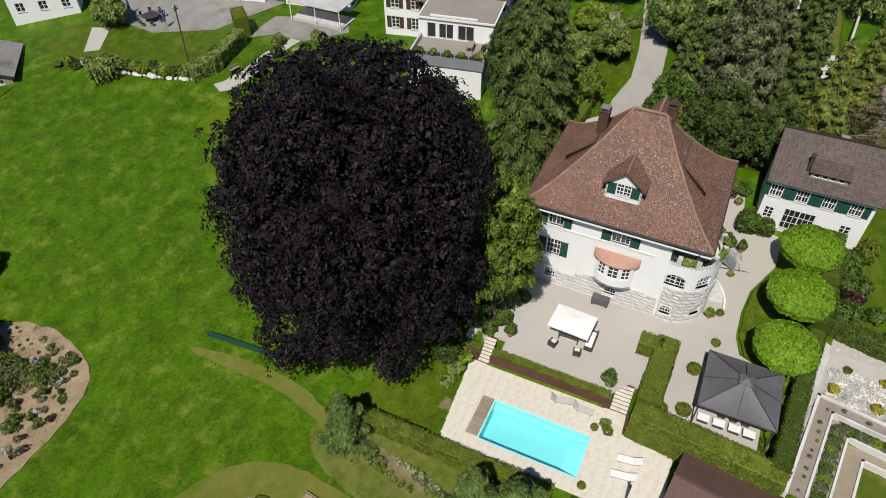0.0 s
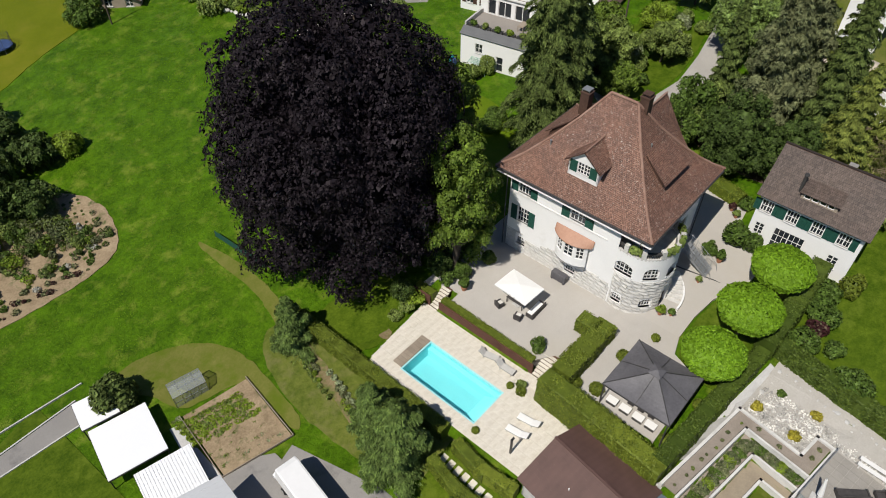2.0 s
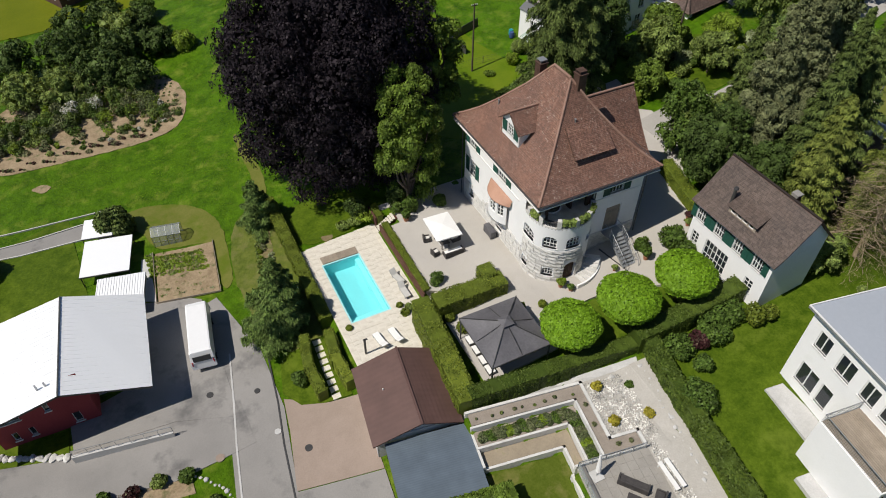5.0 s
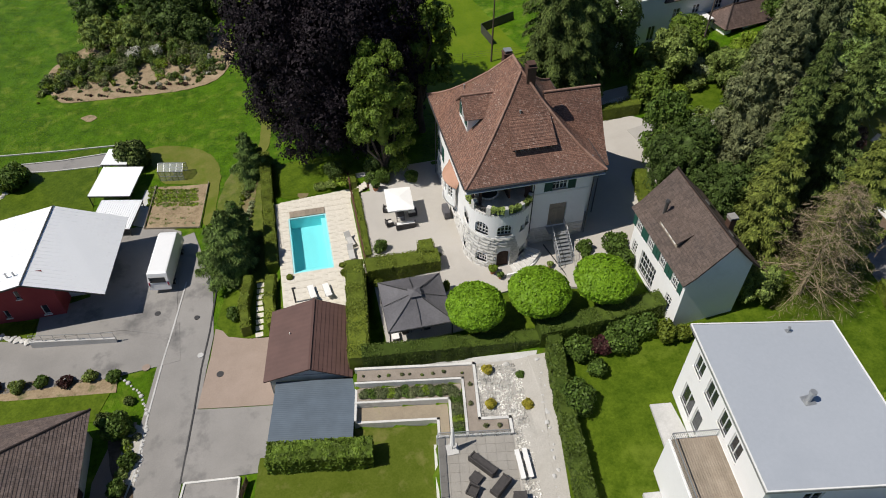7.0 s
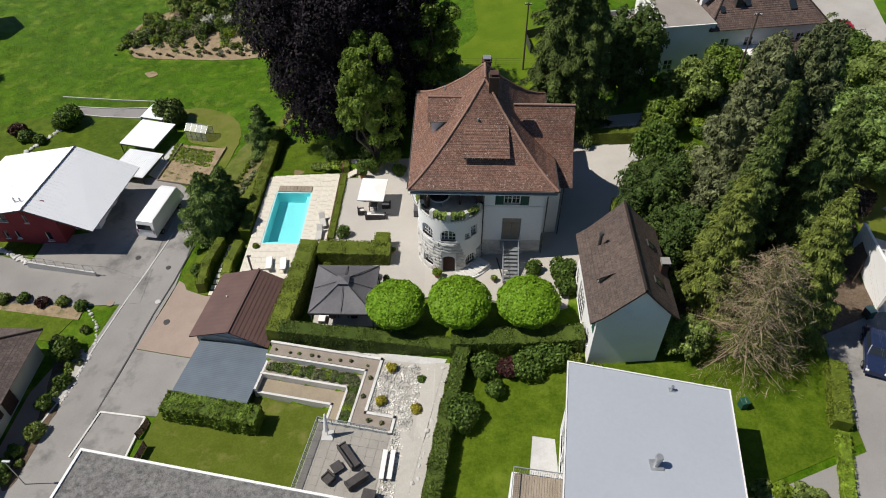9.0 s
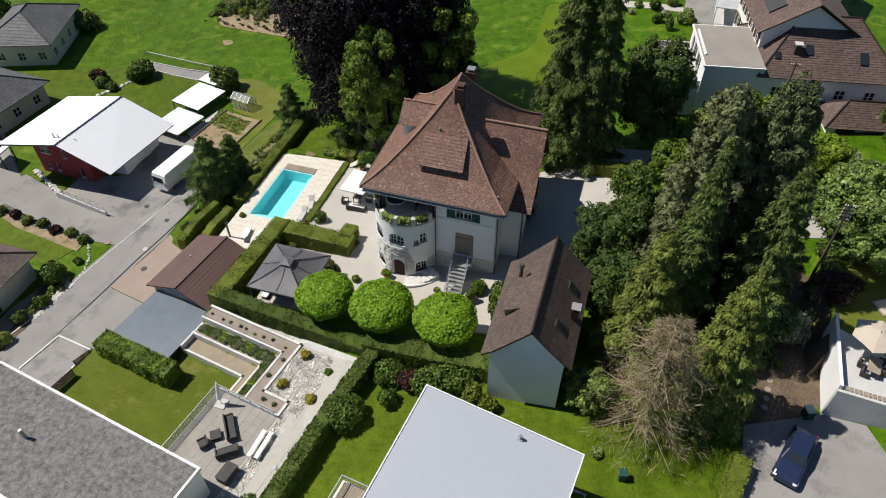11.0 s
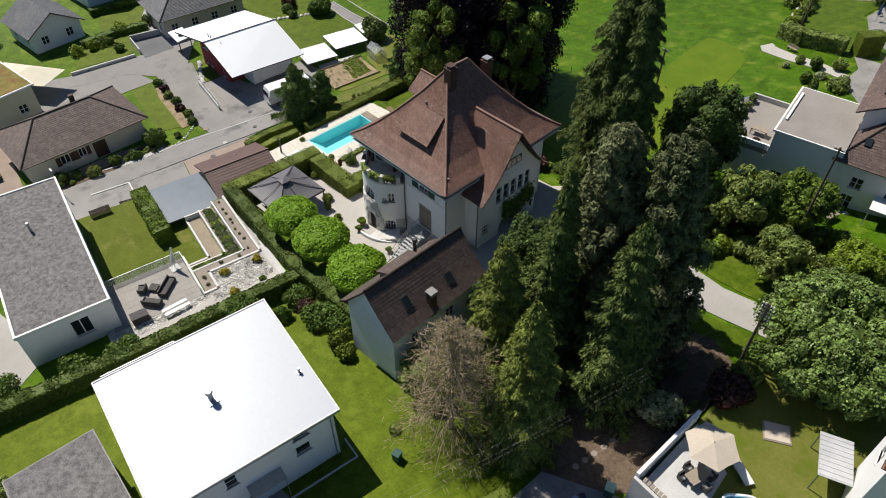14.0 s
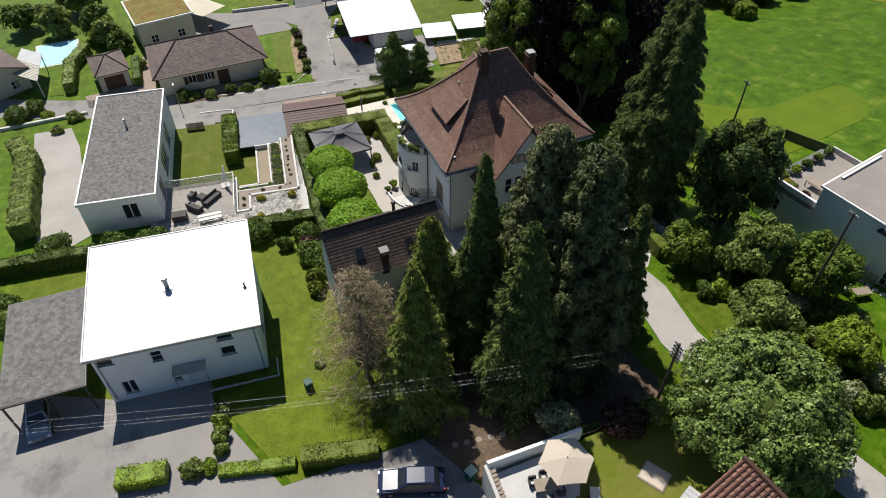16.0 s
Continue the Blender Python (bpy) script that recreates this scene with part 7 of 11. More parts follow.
def plain_house(name, label, x, y, deg, L, W, z0, z1, roof, rise, roof_mat, wall_mat, over=0.5, cols=3, storeys=2, shut=None, ridge_along=True, category="house"):
    """A house of the neighbourhood: walls with a row of windows a storey and a flat, gabled or hipped roof."""
    h = site(name, label, category, (x, y, z0))
    R = Frame(x, y, deg)
    R = Frame(*R.xy(-L / 2, -W / 2), deg)
    sides = []
    for length in (L, W, L, W):
        holes = []
        n = max(1, int(length / 3.2))
        for s in range(storeys):
            b = z0 + 1.0 + s * (z1 - z0) / storeys
            for k in range(n):
                c = length * (k + 0.5) / n
                holes.append(((c - 0.6, c + 0.6, b, b + 1.35), 2, 2, shut))
        sides.append(holes)
    walls(h, R, 0, L, 0, W, z0 - 2.0, z1, wall_mat, sides)
    if roof == "hip":
        hip(h, R, -over, L + over, -over, W + over, z1 - 0.1, rise, roof_mat)
    elif roof == "gable":
        m = W / 2
        k = rise / (m + over)
        slopes(h, roof_mat, [(R.p(-over, -over, z1 - 0.1), R.p(L + over, -over, z1 - 0.1), R.p(L + over, m, z1 - 0.1 + rise), R.p(-over, m, z1 - 0.1 + rise)),
                             (R.p(L + over, W + over, z1 - 0.1), R.p(-over, W + over, z1 - 0.1), R.p(-over, m, z1 - 0.1 + rise), R.p(L + over, m, z1 - 0.1 + rise))])
        part("gable", gable_end(B(), R.face(L, 0, L, W), z1, z1 + rise - k * over - 0.15, 0, W), wall_mat, h)
        part("gable", gable_end(B(), R.face(0, W, 0, 0), z1, z1 + rise - k * over - 0.15, 0, W), wall_mat, h)
    else:
        bm = R.box(B(), -over, L + over, -over, W + over, z1 - 0.05, z1 + 0.2)
        r = part("roof", bm, FRAME_WHITE, h)
        part("covering", R.box(B(), -over + 0.25, L + over - 0.25, -over + 0.25, W + over - 0.25, z1 + 0.16, z1 + 0.24), roof_mat, r)
    return h, R


plain_house("sedum_roof_house", "low house with sedum green flat roof", -59.5, -22.5, -83, 9.0, 9.5, -3.4, 1.3, "flat", 0, GREEN_ROOF, CREAM, 0.4, storeys=1)
plain_house("grey_hip_house", "cream house with grey hipped tile roof", -66.9, 15.0, 84.4, 14.8, 8.9, -3.5, 0.2, "hip", 2.8, TILE_GREY, CREAM, 0.8, storeys=1)
plain_house("grey_hip_house", "cream house with grey hipped tile roof behind lawns", -75.5, 36, -70, 13, 10, -3.5, 0.6, "hip", 3.0, TILE_GREY, CREAM, 0.8, storeys=1)
plain_house("grey_gable_house", "white house with a grey gable roof beside a garden lawn", -78.4, -7.4, 5, 9.0, 8.6, -3.4, -0.3, "gable", 3.0, TILE_GREY, PLASTER, 0.7, storeys=1)
plain_house("white_gable_house", "white house with brown gable roof beyond the lane", -90.5, 6.5, 4, 12, 9, -3.5, 1.8, "gable", 3.6, TILE_DARK, PLASTER, 0.7)
plain_house("white_gable_house", "white house with brown gable roof and garden", -92, -22, 25, 12, 9, -3.5, 1.8, "gable", 3.6, TILE_DARK, PLASTER, 0.7)
plain_house("poolside_house", "dark-roofed house beside a small garden pool", -52.5, -50.5, 28, 12, 8.5, -3.5, 0.3, "gable", 2.2, TILE_DARK, CREAM, 0.6, storeys=1)
# carport, entrance canopy, cream awning and pavilion of the lane's far side
drape("parking_pad", [(-66.5, 2.2), (-59.6, 1.2), (-59.4, 6.4), (-65.4, 6.9)], BITUMEN, 0.1, label="dark grey parking pad beside the lane", category="parking pad")
pw = site("pad_wall", "low dark wall at the back of the parking pad", "wall", (-66.4, 4.5, -3.4), kind="structure")
part("wall", prism(B(), [(-66.75, 2.1), (-66.5, 2.1), (-65.4, 6.9), (-65.65, 6.9)], -3.8, -2.3), CONCRETE, pw)
part("wall", prism(B(), [(-66.45, 1.95), (-61.5, 1.25), (-61.5, 1.45), (-66.45, 2.15)], -3.8, -2.5), CONCRETE, pw)
ent = site("entrance_canopy", "pale flat entrance canopy with a round skylight", "canopy", (-58, 7.4, -3.4))
r = part("roof", prism(B(), [(-59.7, 6.2), (-55.6, 5.8), (-55.8, 8.4), (-59.8, 8.9)], -0.75, -0.55), SHEET_WHITE, ent)
part("skylight", tube(B(), (-57.2, 7.4, -0.55), (-57.2, 7.4, -0.35), 0.6, 0.45, 18), GLASS, r)
for x, y in ((-55.9, 6.1), (-56.0, 8.2)):
    part("post", box(B(), x - 0.07, x + 0.07, y - 0.07, y + 0.07, -3.6, -0.75), METAL_DARK, ent)
awn = site("cream_awning", "large cream awning over a garden seat", "awning", (-62.5, -15.6, -3.4))
bm = B()
rim = [(-68.4, -17.4, -0.4), (-62.4, -19.6, -0.7), (-57.0, -15.6, -0.5), (-59.6, -11.2, -0.5)]
for p, q in zip(rim, rim[1:] + rim[:1]):
    quad(bm, p, q, (-62.4, -15.4, 0.5))
part("canvas", bm, CANVAS_CREAM, awn)
part("pole", tube(B(), (-62.6, -15.6, -3.6), (-62.6, -15.6, 0.4), 0.06, n=8), METAL_GREY, awn)
pav = site("pavilion", "timber pergola with glazed and slatted cream roof", "pergola", (-50, -43.5, -2.9))
r = part("roof", prism(B(), [(-48.5, -45.9), (-44.6, -42.1), (-53.2, -41.4), (-56.4, -44.4)], -0.1, 0.0), PERGOLA_GLASS, pav, "milky glazed roof")
for k in range(11):
    f = k / 10
    a = (-48.3 + 3.6 * 1.0 - 8.4 * f * 0.55, -42.2 + 0.35 * f, 0.04)
    b = (-48.5 - 4.2 * f, -45.7 + 0.8 * f, 0.04)
    part("slat", beam(B(), a, b, 0.16, 0.06), CREAM, r)
for x, y in ((-48.4, -45.6), (-44.9, -42.2), (-53.0, -41.6), (-56.0, -44.3)):
    part("post", box(B(), x - 0.07, x + 0.07, y - 0.07, y + 0.07, land(x, y) - 0.2, -0.1), CREAM, pav)
# neighbours north-east of the villa
NE = Frame(31.0, 32.4, 10)
ext = site("flat_roof_extension", "white extension with a beige flat roof", "house", (34, 38, 6))
WD = WOOD_DARK
walls(ext, NE, 0, 6.9, 0, 10.2, 4.0, 12.7, PLASTER, [[((1.0, 2.2, 6.6, 8.0), 2, 2), ((4.4, 5.6, 6.4, 8.6), 2, 1)], [], [], [((1.2, 2.4, 10.05, 12.1), 1, 1), ((2.8, 4.8, 10.05, 12.1), 2, 1), ((5.4, 7.6, 10.05, 12.1), 2, 1)]])
r = part("roof", NE.box(B(), -0.25, 6.9, -0.25, 10.3, 12.7, 12.92), FRAME_WHITE, ext, "white fascia")
part("covering", NE.box(B(), -0.05, 6.88, -0.05, 10.1, 12.88, 12.95), ROOF_BEIGE, r, "beige roofing felt")
part("upstand", NE.box(B(), 0.15, 0.4, 2.2, 8.6, 12.95, 13.15), FRAME_WHITE, r)
deck_ne = site("roof_terrace", "roof terrace with white parapet in front of the extension", "terrace", (28, 36, 6))
walls(deck_ne, NE, -5.86, -0.01, 0.2, 9.97, 3.5, 9.35, PLASTER, [[((1.2, 2.4, 7.0, 8.4), 2, 2)], [], [], [((2.3, 3.4, 7.1, 8.4), 2, 2), ((5.6, 6.6, 5.2, 7.3), 1, 2)]])
part("terrace_floor", NE.box(B(), -4.9, -0.02, 0.25, 9.9, 9.3, 10.0), ROOF_BEIGE, deck_ne, "beige terrace paving")
bm = B()
slab(bm, NE.p(-6.05, 10.1, 9.36), NE.p(-6.05, 0.05, 9.36), NE.p(-4.85, 0.05, 10.12), NE.p(-4.85, 10.1, 10.12), 0.1)
part("apron", bm, BITUMEN, deck_ne, "grey sheet apron along the terrace edge")
for k in range(5):
    bm = NE.box(B(), -4.84, -4.4, 0.5 + 1.85 * k, 2.1 + 1.85 * k, 10.0, 10.42)
    part("planter", bm, METAL_DARK, deck_ne, "dark planter trough")
part("parapet", NE.box(B(), -4.84, -0.02, 0.18, 0.42, 9.96, 10.6), PLASTER, deck_ne)
part("parapet", NE.box(B(), -4.84, -0.02, 9.72, 9.97, 9.96, 10.6), CONCRETE, deck_ne, "grey concrete parapet")
for x, y, m in ((22.9, 42.3, TEAL), (22.6, 41.6, BLUE_CLOTH)):
    t = thing("water_butt", "teal plastic water butt by the white wall", "water butt", (x, y, land(x, y)), 0, "water butts")
    part("barrel", lathe(B(), [(0.28, 0.0), (0.36, 0.1), (0.38, 0.5), (0.34, 0.9), (0.02, 0.95)], 16), m, t)
net = site("plant_netting", "pale green netting over a plant frame by the white wall", "netting", (23.0, 38.6, 5.0))
for k in range(4):
    x, y = NE.xy(-6.3, 7.9 - 0.9 * k)
    x2, y2 = NE.xy(-7.4, 7.9 - 0.9 * k)
    part("hoop", tube(B(), (x, y, land(x, y)), (x, y, 6.6), 0.03, n=6), TEAL_PALE, net)
    part("hoop", tube(B(), (x2, y2, land(x2, y2)), (x2, y2, 6.3), 0.03, n=6), TEAL_PALE, net)
    part("hoop", tube(B(), (x, y, 6.6), (x2, y2, 6.3), 0.03, n=6), TEAL_PALE, net)
for k in range(9):
    f = k / 8
    pa, pb = NE.xy(-6.3 - 1.1 * f, 7.95), NE.xy(-6.3 - 1.1 * f, 5.15)
    part("net_band", beam(B(), (*pa, 6.6 - 0.3 * f), (*pb, 6.6 - 0.3 * f), 0.07, 0.02), TEAL_PALE, net)
t = thing("terrace_table", "wooden garden table on the roof terrace", "table", NE.p(-1.9, 2.6, 10.0), 10)
part("tabletop", box(B(), -0.9, 0.9, -0.45, 0.45, 0.7, 0.76), WOOD_GREY, t)
for sx in (-0.8, 0.8):
    for sy in (-0.36, 0.36):
        part("leg", box(B(), sx - 0.04, sx + 0.04, sy - 0.04, sy + 0.04, 0, 0.7), WOOD_GREY, t)
for u, v, m in ((-4.6, 1.3, MID_LEAF), (-4.6, 3.1, LIME_LEAF), (-4.6, 5.0, DARK_LEAF), (-4.6, 6.9, MID_LEAF), (-4.6, 8.7, DARK_LEAF), (-3.9, 0.9, GOLD_LEAF), (-3.2, 0.9, MID_LEAF), (-1.6, 0.8, PURPLE_LEAF)):
    x, y = NE.xy(u, v)
    bush("planter_shrub", "potted shrub along the terrace parapet", x, y, 0.5, 0.7, m, int(100 * v + 7), 700, 0.13, z=10.3 if u == -4.6 else 10.0, group="terrace planters")
main = site("brown_roof_house", "long white house with brown tiled hip roof", "house", (45, 38, 6))
sw = [((1.6, 2.8, 9.0, 10.3), 2, 2), ((5.0, 6.2, 9.0, 10.3), 2, 2), ((9.0, 10.2, 9.0, 10.3), 2, 2), ((12.4, 13.6, 9.0, 10.3), 2, 2), ((1.4, 2.6, 6.4, 8.0), 2, 2)]
walls(main, NE, 6.91, 22.0, 0.4, 12.0, 4.0, 11.95, PLASTER, [sw, [((3, 4.2, 9, 10.3), 2, 2), ((7, 8.2, 9, 10.3), 2, 2)], [], []])
r = hip(main, NE, 6.1, 22.8, -0.3, 12.7, 11.9, 4.9, TILE_BROWN, inset=5.0)
for u, v, w in ((8.4, 1.9, 0.35), (12.0, 2.6, 0.5), (18.2, 2.0, 0.6)):
    z = 11.9 + (v + 0.3) * 4.9 / 6.5
    part("skylight", beam(B(), NE.p(u, v - w, z - w * 0.75 + 0.14), NE.p(u, v + w, z + w * 0.75 + 0.14), 1.0 * w + 0.3, 0.12), GLASS, main)
ch = part("chimney", NE.box(B(), 10.2, 10.9, 2.1, 2.8, 12.6, 14.9), METAL_DARK, main, "dark sheet-clad chimney")
part("chimney_cap", NE.box(B(), 10.1, 11.0, 2.0, 2.9, 14.9, 15.05), CONCRETE, ch)
wing = site("gabled_wing", "tall white wing with brown tiled gable roof", "house", (41, 46, 6))
ww = [((1.0 + 3.0 * k, 2.2 + 3.0 * k, z, z + 1.7), 2, 3, WD) for k in range(4) for z in (7.2, 10.2, 13.0)]
walls(wing, NE, 6.92, 17.2, 4.9, 17.4, 4.0, 15.3, PLASTER, [[((7.5, 8.6, 14.0, 15.2), 2, 2)], [], [], ww])
slopes(wing, TILE_BROWN, [(NE.p(6.0, 18.2, 15.15), NE.p(6.0, 4.2, 15.15), NE.p(12.1, 4.2, 19.0), NE.p(12.1, 18.2, 19.0)), (NE.p(18.2, 4.2, 15.15), NE.p(18.2, 18.2, 15.15), NE.p(12.1, 18.2, 19.0), NE.p(12.1, 4.2, 19.0))])
part("gable", gable_end(B(), NE.face(6.92, 4.9, 17.2, 4.9), 15.3, 18.5, 0, 10.28), PLASTER, wing)
part("gable", gable_end(B(), NE.face(17.2, 17.4, 6.92, 17.4), 15.3, 18.5, 0, 10.28), PLASTER, wing)
part("roof_window", beam(B(), NE.p(7.6, 9.0, 16.35), NE.p(9.4, 9.0, 17.5), 3.4, 0.14), METAL_DARK, wing, "dark solar panel on the roof")
low = site("garage_house", "low white outbuilding with brown hipped roof", "outbuilding", (50, 32, 7))
walls(low, NE, 14.6, 23.8, -4.2, 0.35, 5.5, 8.5, PLASTER, [[((1.0, 3.2, 5.9, 8.0), 0, 0, WOOD_DARK), ((5.0, 6.2, 6.6, 7.8), 2, 1)], [], [], []])
hip(low, NE, 14.0, 24.4, -4.8, 0.38, 8.4, 2.3, TILE_BROWN)
cano = site("glass_canopy", "white-framed glazed canopy at the house wall", "canopy", (43, 33, 7))
part("roof", NE.box(B(), 11.2, 13.9, -2.2, 0.3, 9.0, 9.12), FRAME_WHITE, cano)
for u in (11.3, 13.7):
    x, y = NE.xy(u, -2.1)
    part("post", box(B(), x - 0.05, x + 0.05, y - 0.05, y + 0.05, land(x, y) - 0.1, 9.0), FRAME_WHITE, cano)
balc = site("balcony_frame", "grey slatted balcony with corrugated canopy on the wing", "balcony", (34, 60, 6))
part("floor", box(B(), 33.0, 36.6, 57.0, 66.0, 5.6, 6.4), CONCRETE, balc)
part("canopy", box(B(), 32.6, 36.9, 57.2, 66.2, 8.9, 9.02), CORRUGATED, balc, "white corrugated canopy sheet")
for y in (57.3, 61.5, 65.9):
    part("post", box(B(), 32.7, 32.8, y - 0.06, y + 0.06, 5.5, 8.9), FRAME_WHITE, balc)
plain_house("row_house", "white row house with shuttered windows", 43, 65, 8, 11, 11.0, 6.0, 12.6, "gable", 4.5, TILE_DARK, PLASTER, 0.7, storeys=2, shut=WOOD_DARK)
plain_house("row_house", "white row house with paved terrace", 40, 80, 12, 11, 12.0, 6.0, 12.0, "gable", 4.5, TILE_DARK, PLASTER, 0.7, storeys=2)
plain_house("row_house", "pale house at the meadow's far edge", 24, 107, 40, 11, 10.0, 5.0, 10.5, "gable", 4.0, TILE_DARK, PLASTER, 0.7, storeys=2)
plain_house("barn", "grey-roofed barn at the meadow's edge", 6.5, 101.5, 42, 9, 7.0, 1.5, 3.8, "gable", 1.6, ASPHALT, WOOD_GREY, 0.6, storeys=1)
plain_house("red_roof_house", "house with red clay tile gable roof", -34, 106, 25, 12, 9, -2.5, 2.0, "gable", 4.2, TILE_RED, WOOD_DARK, 0.8)
plain_house("yellow_house", "yellowish plaster house at the meadow's western edge", -85, 60, 20, 10, 8, -3.5, 2.5, "gable", 3.5, TILE_DARK, CREAM, 0.6)
rth = site("red_tile_house", "house with red interlocking tile gable roof above the terrace", "house", (58, 1, 9.4))
RD = Frame(53.0, 0.5, 8.3)
RIDGE_R = 21.4
walls(rth, RD, 0.5, 9.5, -3.7, 1.3, 8.5, 18.4, PLASTER, [[((2, 3.2, 16.2, 17.6), 2, 2), ((6, 7.2, 16.2, 17.6), 2, 2)], [], [], [((1.4, 2.6, 15.2, 16.6), 2, 2)]])
rr = slopes(rth, TILE_RED, [(RD.p(0, -4.4, 18.8), RD.p(10, -4.4, 18.8), RD.p(10, 0, RIDGE_R), RD.p(0, 0, RIDGE_R)), (RD.p(10, 1.9, 18.8), RD.p(0, 1.9, 18.8), RD.p(0, 0, RIDGE_R), RD.p(10, 0, RIDGE_R))], course=0.4, lift=0.06)
for k in range(32):
    part("tile_roll", tube(B(), RD.p(0.15 + 0.31 * k, -4.4, 18.83), RD.p(0.15 + 0.31 * k, -0.05, RIDGE_R + 0.03), 0.07, n=6), TILE_RED, rr)
bm = B()
ridge_cap(bm, RD.p(0, 0, RIDGE_R + 0.05), RD.p(10, 0, RIDGE_R + 0.05), 0.15)
part("ridge_tiles", bm, TILE_RED, rr)
for u in (0.5, 9.2):
    bm = B()
    quad(bm, RD.p(u, -3.7, 18.4), RD.p(u, 1.3, 18.4), RD.p(u, 1.3, 19.3), RD.p(u, 0, RIDGE_R - 0.15), RD.p(u, -3.7, 19.0))
    quad(bm, RD.p(u + 0.3, -3.7, 19.0), RD.p(u + 0.3, 0, RIDGE_R - 0.15), RD.p(u + 0.3, 1.3, 19.3), RD.p(u + 0.3, 1.3, 18.4), RD.p(u + 0.3, -3.7, 18.4))
    part("gable", bm, PLASTER, rth)
cor = site("corrugated_canopy", "white corrugated canopy beside the raised lawn", "canopy", (53.0, 0.4, 9.4))
CRF = Frame(51.6, -1.2, 22.0)
part("roof", CRF.box(B(), 0, 2.2, 0, 3.6, 11.5, 11.56), CORRUGATED, cor)
for q in range(9):
    part("rib", CRF.box(B(), 0.02, 2.18, 0.1 + 0.4 * q, 0.24 + 0.4 * q, 11.56, 11.6), CORRUGATED, cor)
for u, v in ((0.1, 0.1), (0.1, 3.5)):
    x, y = CRF.xy(u, v)
    part("post", box(B(), x - 0.05, x + 0.05, y - 0.05, y + 0.05, 9.3, 11.5), METAL_GREY, cor)

# ---- hedges ----
CLIP = "dense clipped green hedge with a flat top"
hedge("hedge", CLIP, [(-3.3, 3.4), (-3.3, 1.2)], 1.7, 2.0, level=3.45, seed=1)
hedge("hedge", CLIP + " by the patio", [(-2.3, 0.9), (-10.0, 1.1)], 2.1, 2.0, level=3.45, seed=2)
hedge("hedge", CLIP + " above the pool", [(-11.1, 2.1), (-11.7, -4.5), (-12.35, -10.4)], 2.0, 2.0, level=3.4, seed=3)
hedge("hedge", CLIP + " behind the gazebo", [(-12.0, -9.8), (-4.0, -10.6), (4.6, -11.6)], 1.5, 2.0, HEDGE_DARK, level=3.5, seed=4)
hedge("hedge", CLIP + " below the round trees", [(4.4, -11.5), (10.5, -11.7), (16.4, -11.7)], 1.9, 2.1, HEDGE_DARK, seed=5)
hedge("hedge", "tall leafy hedge along the gravel garden", [(5.5, -12.4), (4.2, -19.0), (3.0, -27.5), (0.8, -38.0), (-0.6, -46.0)], 1.35, 1.8, HEDGE_DARK, seed=6, size=0.18)
hedge("hedge", CLIP + " beside the pool deck", [(-19.75, 27.0), (-19.75, 6.2)], 1.3, 1.7, seed=7)
hedge("hedge", "narrow clipped hedge beside the garden steps", [(-22.4, 5.6), (-23.1, 2.0), (-22.9, -1.6)], 1.0, 1.6, seed=8)
hedge("hedge", "narrow clipped hedge beside the garden steps", [(-20.0, 4.8), (-20.5, 1.5), (-20.2, -1.9)], 1.1, 1.6, seed=9)
hedge("low_hedge", "low clipped box edging on the retaining wall", [(-9.25, 15.7), (-9.35, 4.3)], 0.75, 0.45, level=1.62, seed=10)
hedge("low_hedge", "low clipped box edging by the steps", [(-9.2, 19.2), (-9.25, 16.9)], 0.75, 0.45, level=1.62, seed=11)
hedge("hedge", "bushy hedge beside the carport", [(-21.2, -17.3), (-12.5, -18.7)], 1.9, 2.2, MAPLE_LEAF, seed=12, level=2.05, size=0.21, dense=130)
hedge("hedge", "clipped hedge along the parking yard", [(36.9, -15.6), (35.3, -21.3)], 1.5, 1.3, seed=13)
hedge("low_hedge", "low yellowish hedge along the parking yard", [(35.3, -21.8), (33.7, -27.4)], 1.0, 0.75, LIME_LEAF, seed=14)
hedge("hedge", "round-topped hedge at the yard entrance", [(32.2, -31.0), (31.4, -34.6)], 1.7, 1.2, LIME_LEAF, seed=15)
hedge("hedge", "tall clipped hedge beside a field", [(-6, -42.9), (-24, -43.4), (-30, -45.2)], 2.4, 2.6, MID_LEAF, seed=16, size=0.22)
hedge("hedge", "clipped hedge behind the villa yard", [(20.4, 18.9), (27.4, 18.1)], 1.3, 1.7, seed=17)
hedge("hedge", "clipped hedge below the conifers", [(22.4, 6.5), (20.6, -1.6)], 1.6, 1.4, seed=18)
hedge("hedge", "long clipped hedge by the far terraces", [(15.2, 71.2), (18.5, 69.6), (25.0, 69.6)], 1.8, 2.2, MID_LEAF, seed=19, size=0.22)
hedge("hedge", "clipped hedge on the upper garden", [(26.2, 69.9), (28.4, 72.4)], 2.0, 3.2, seed=20)

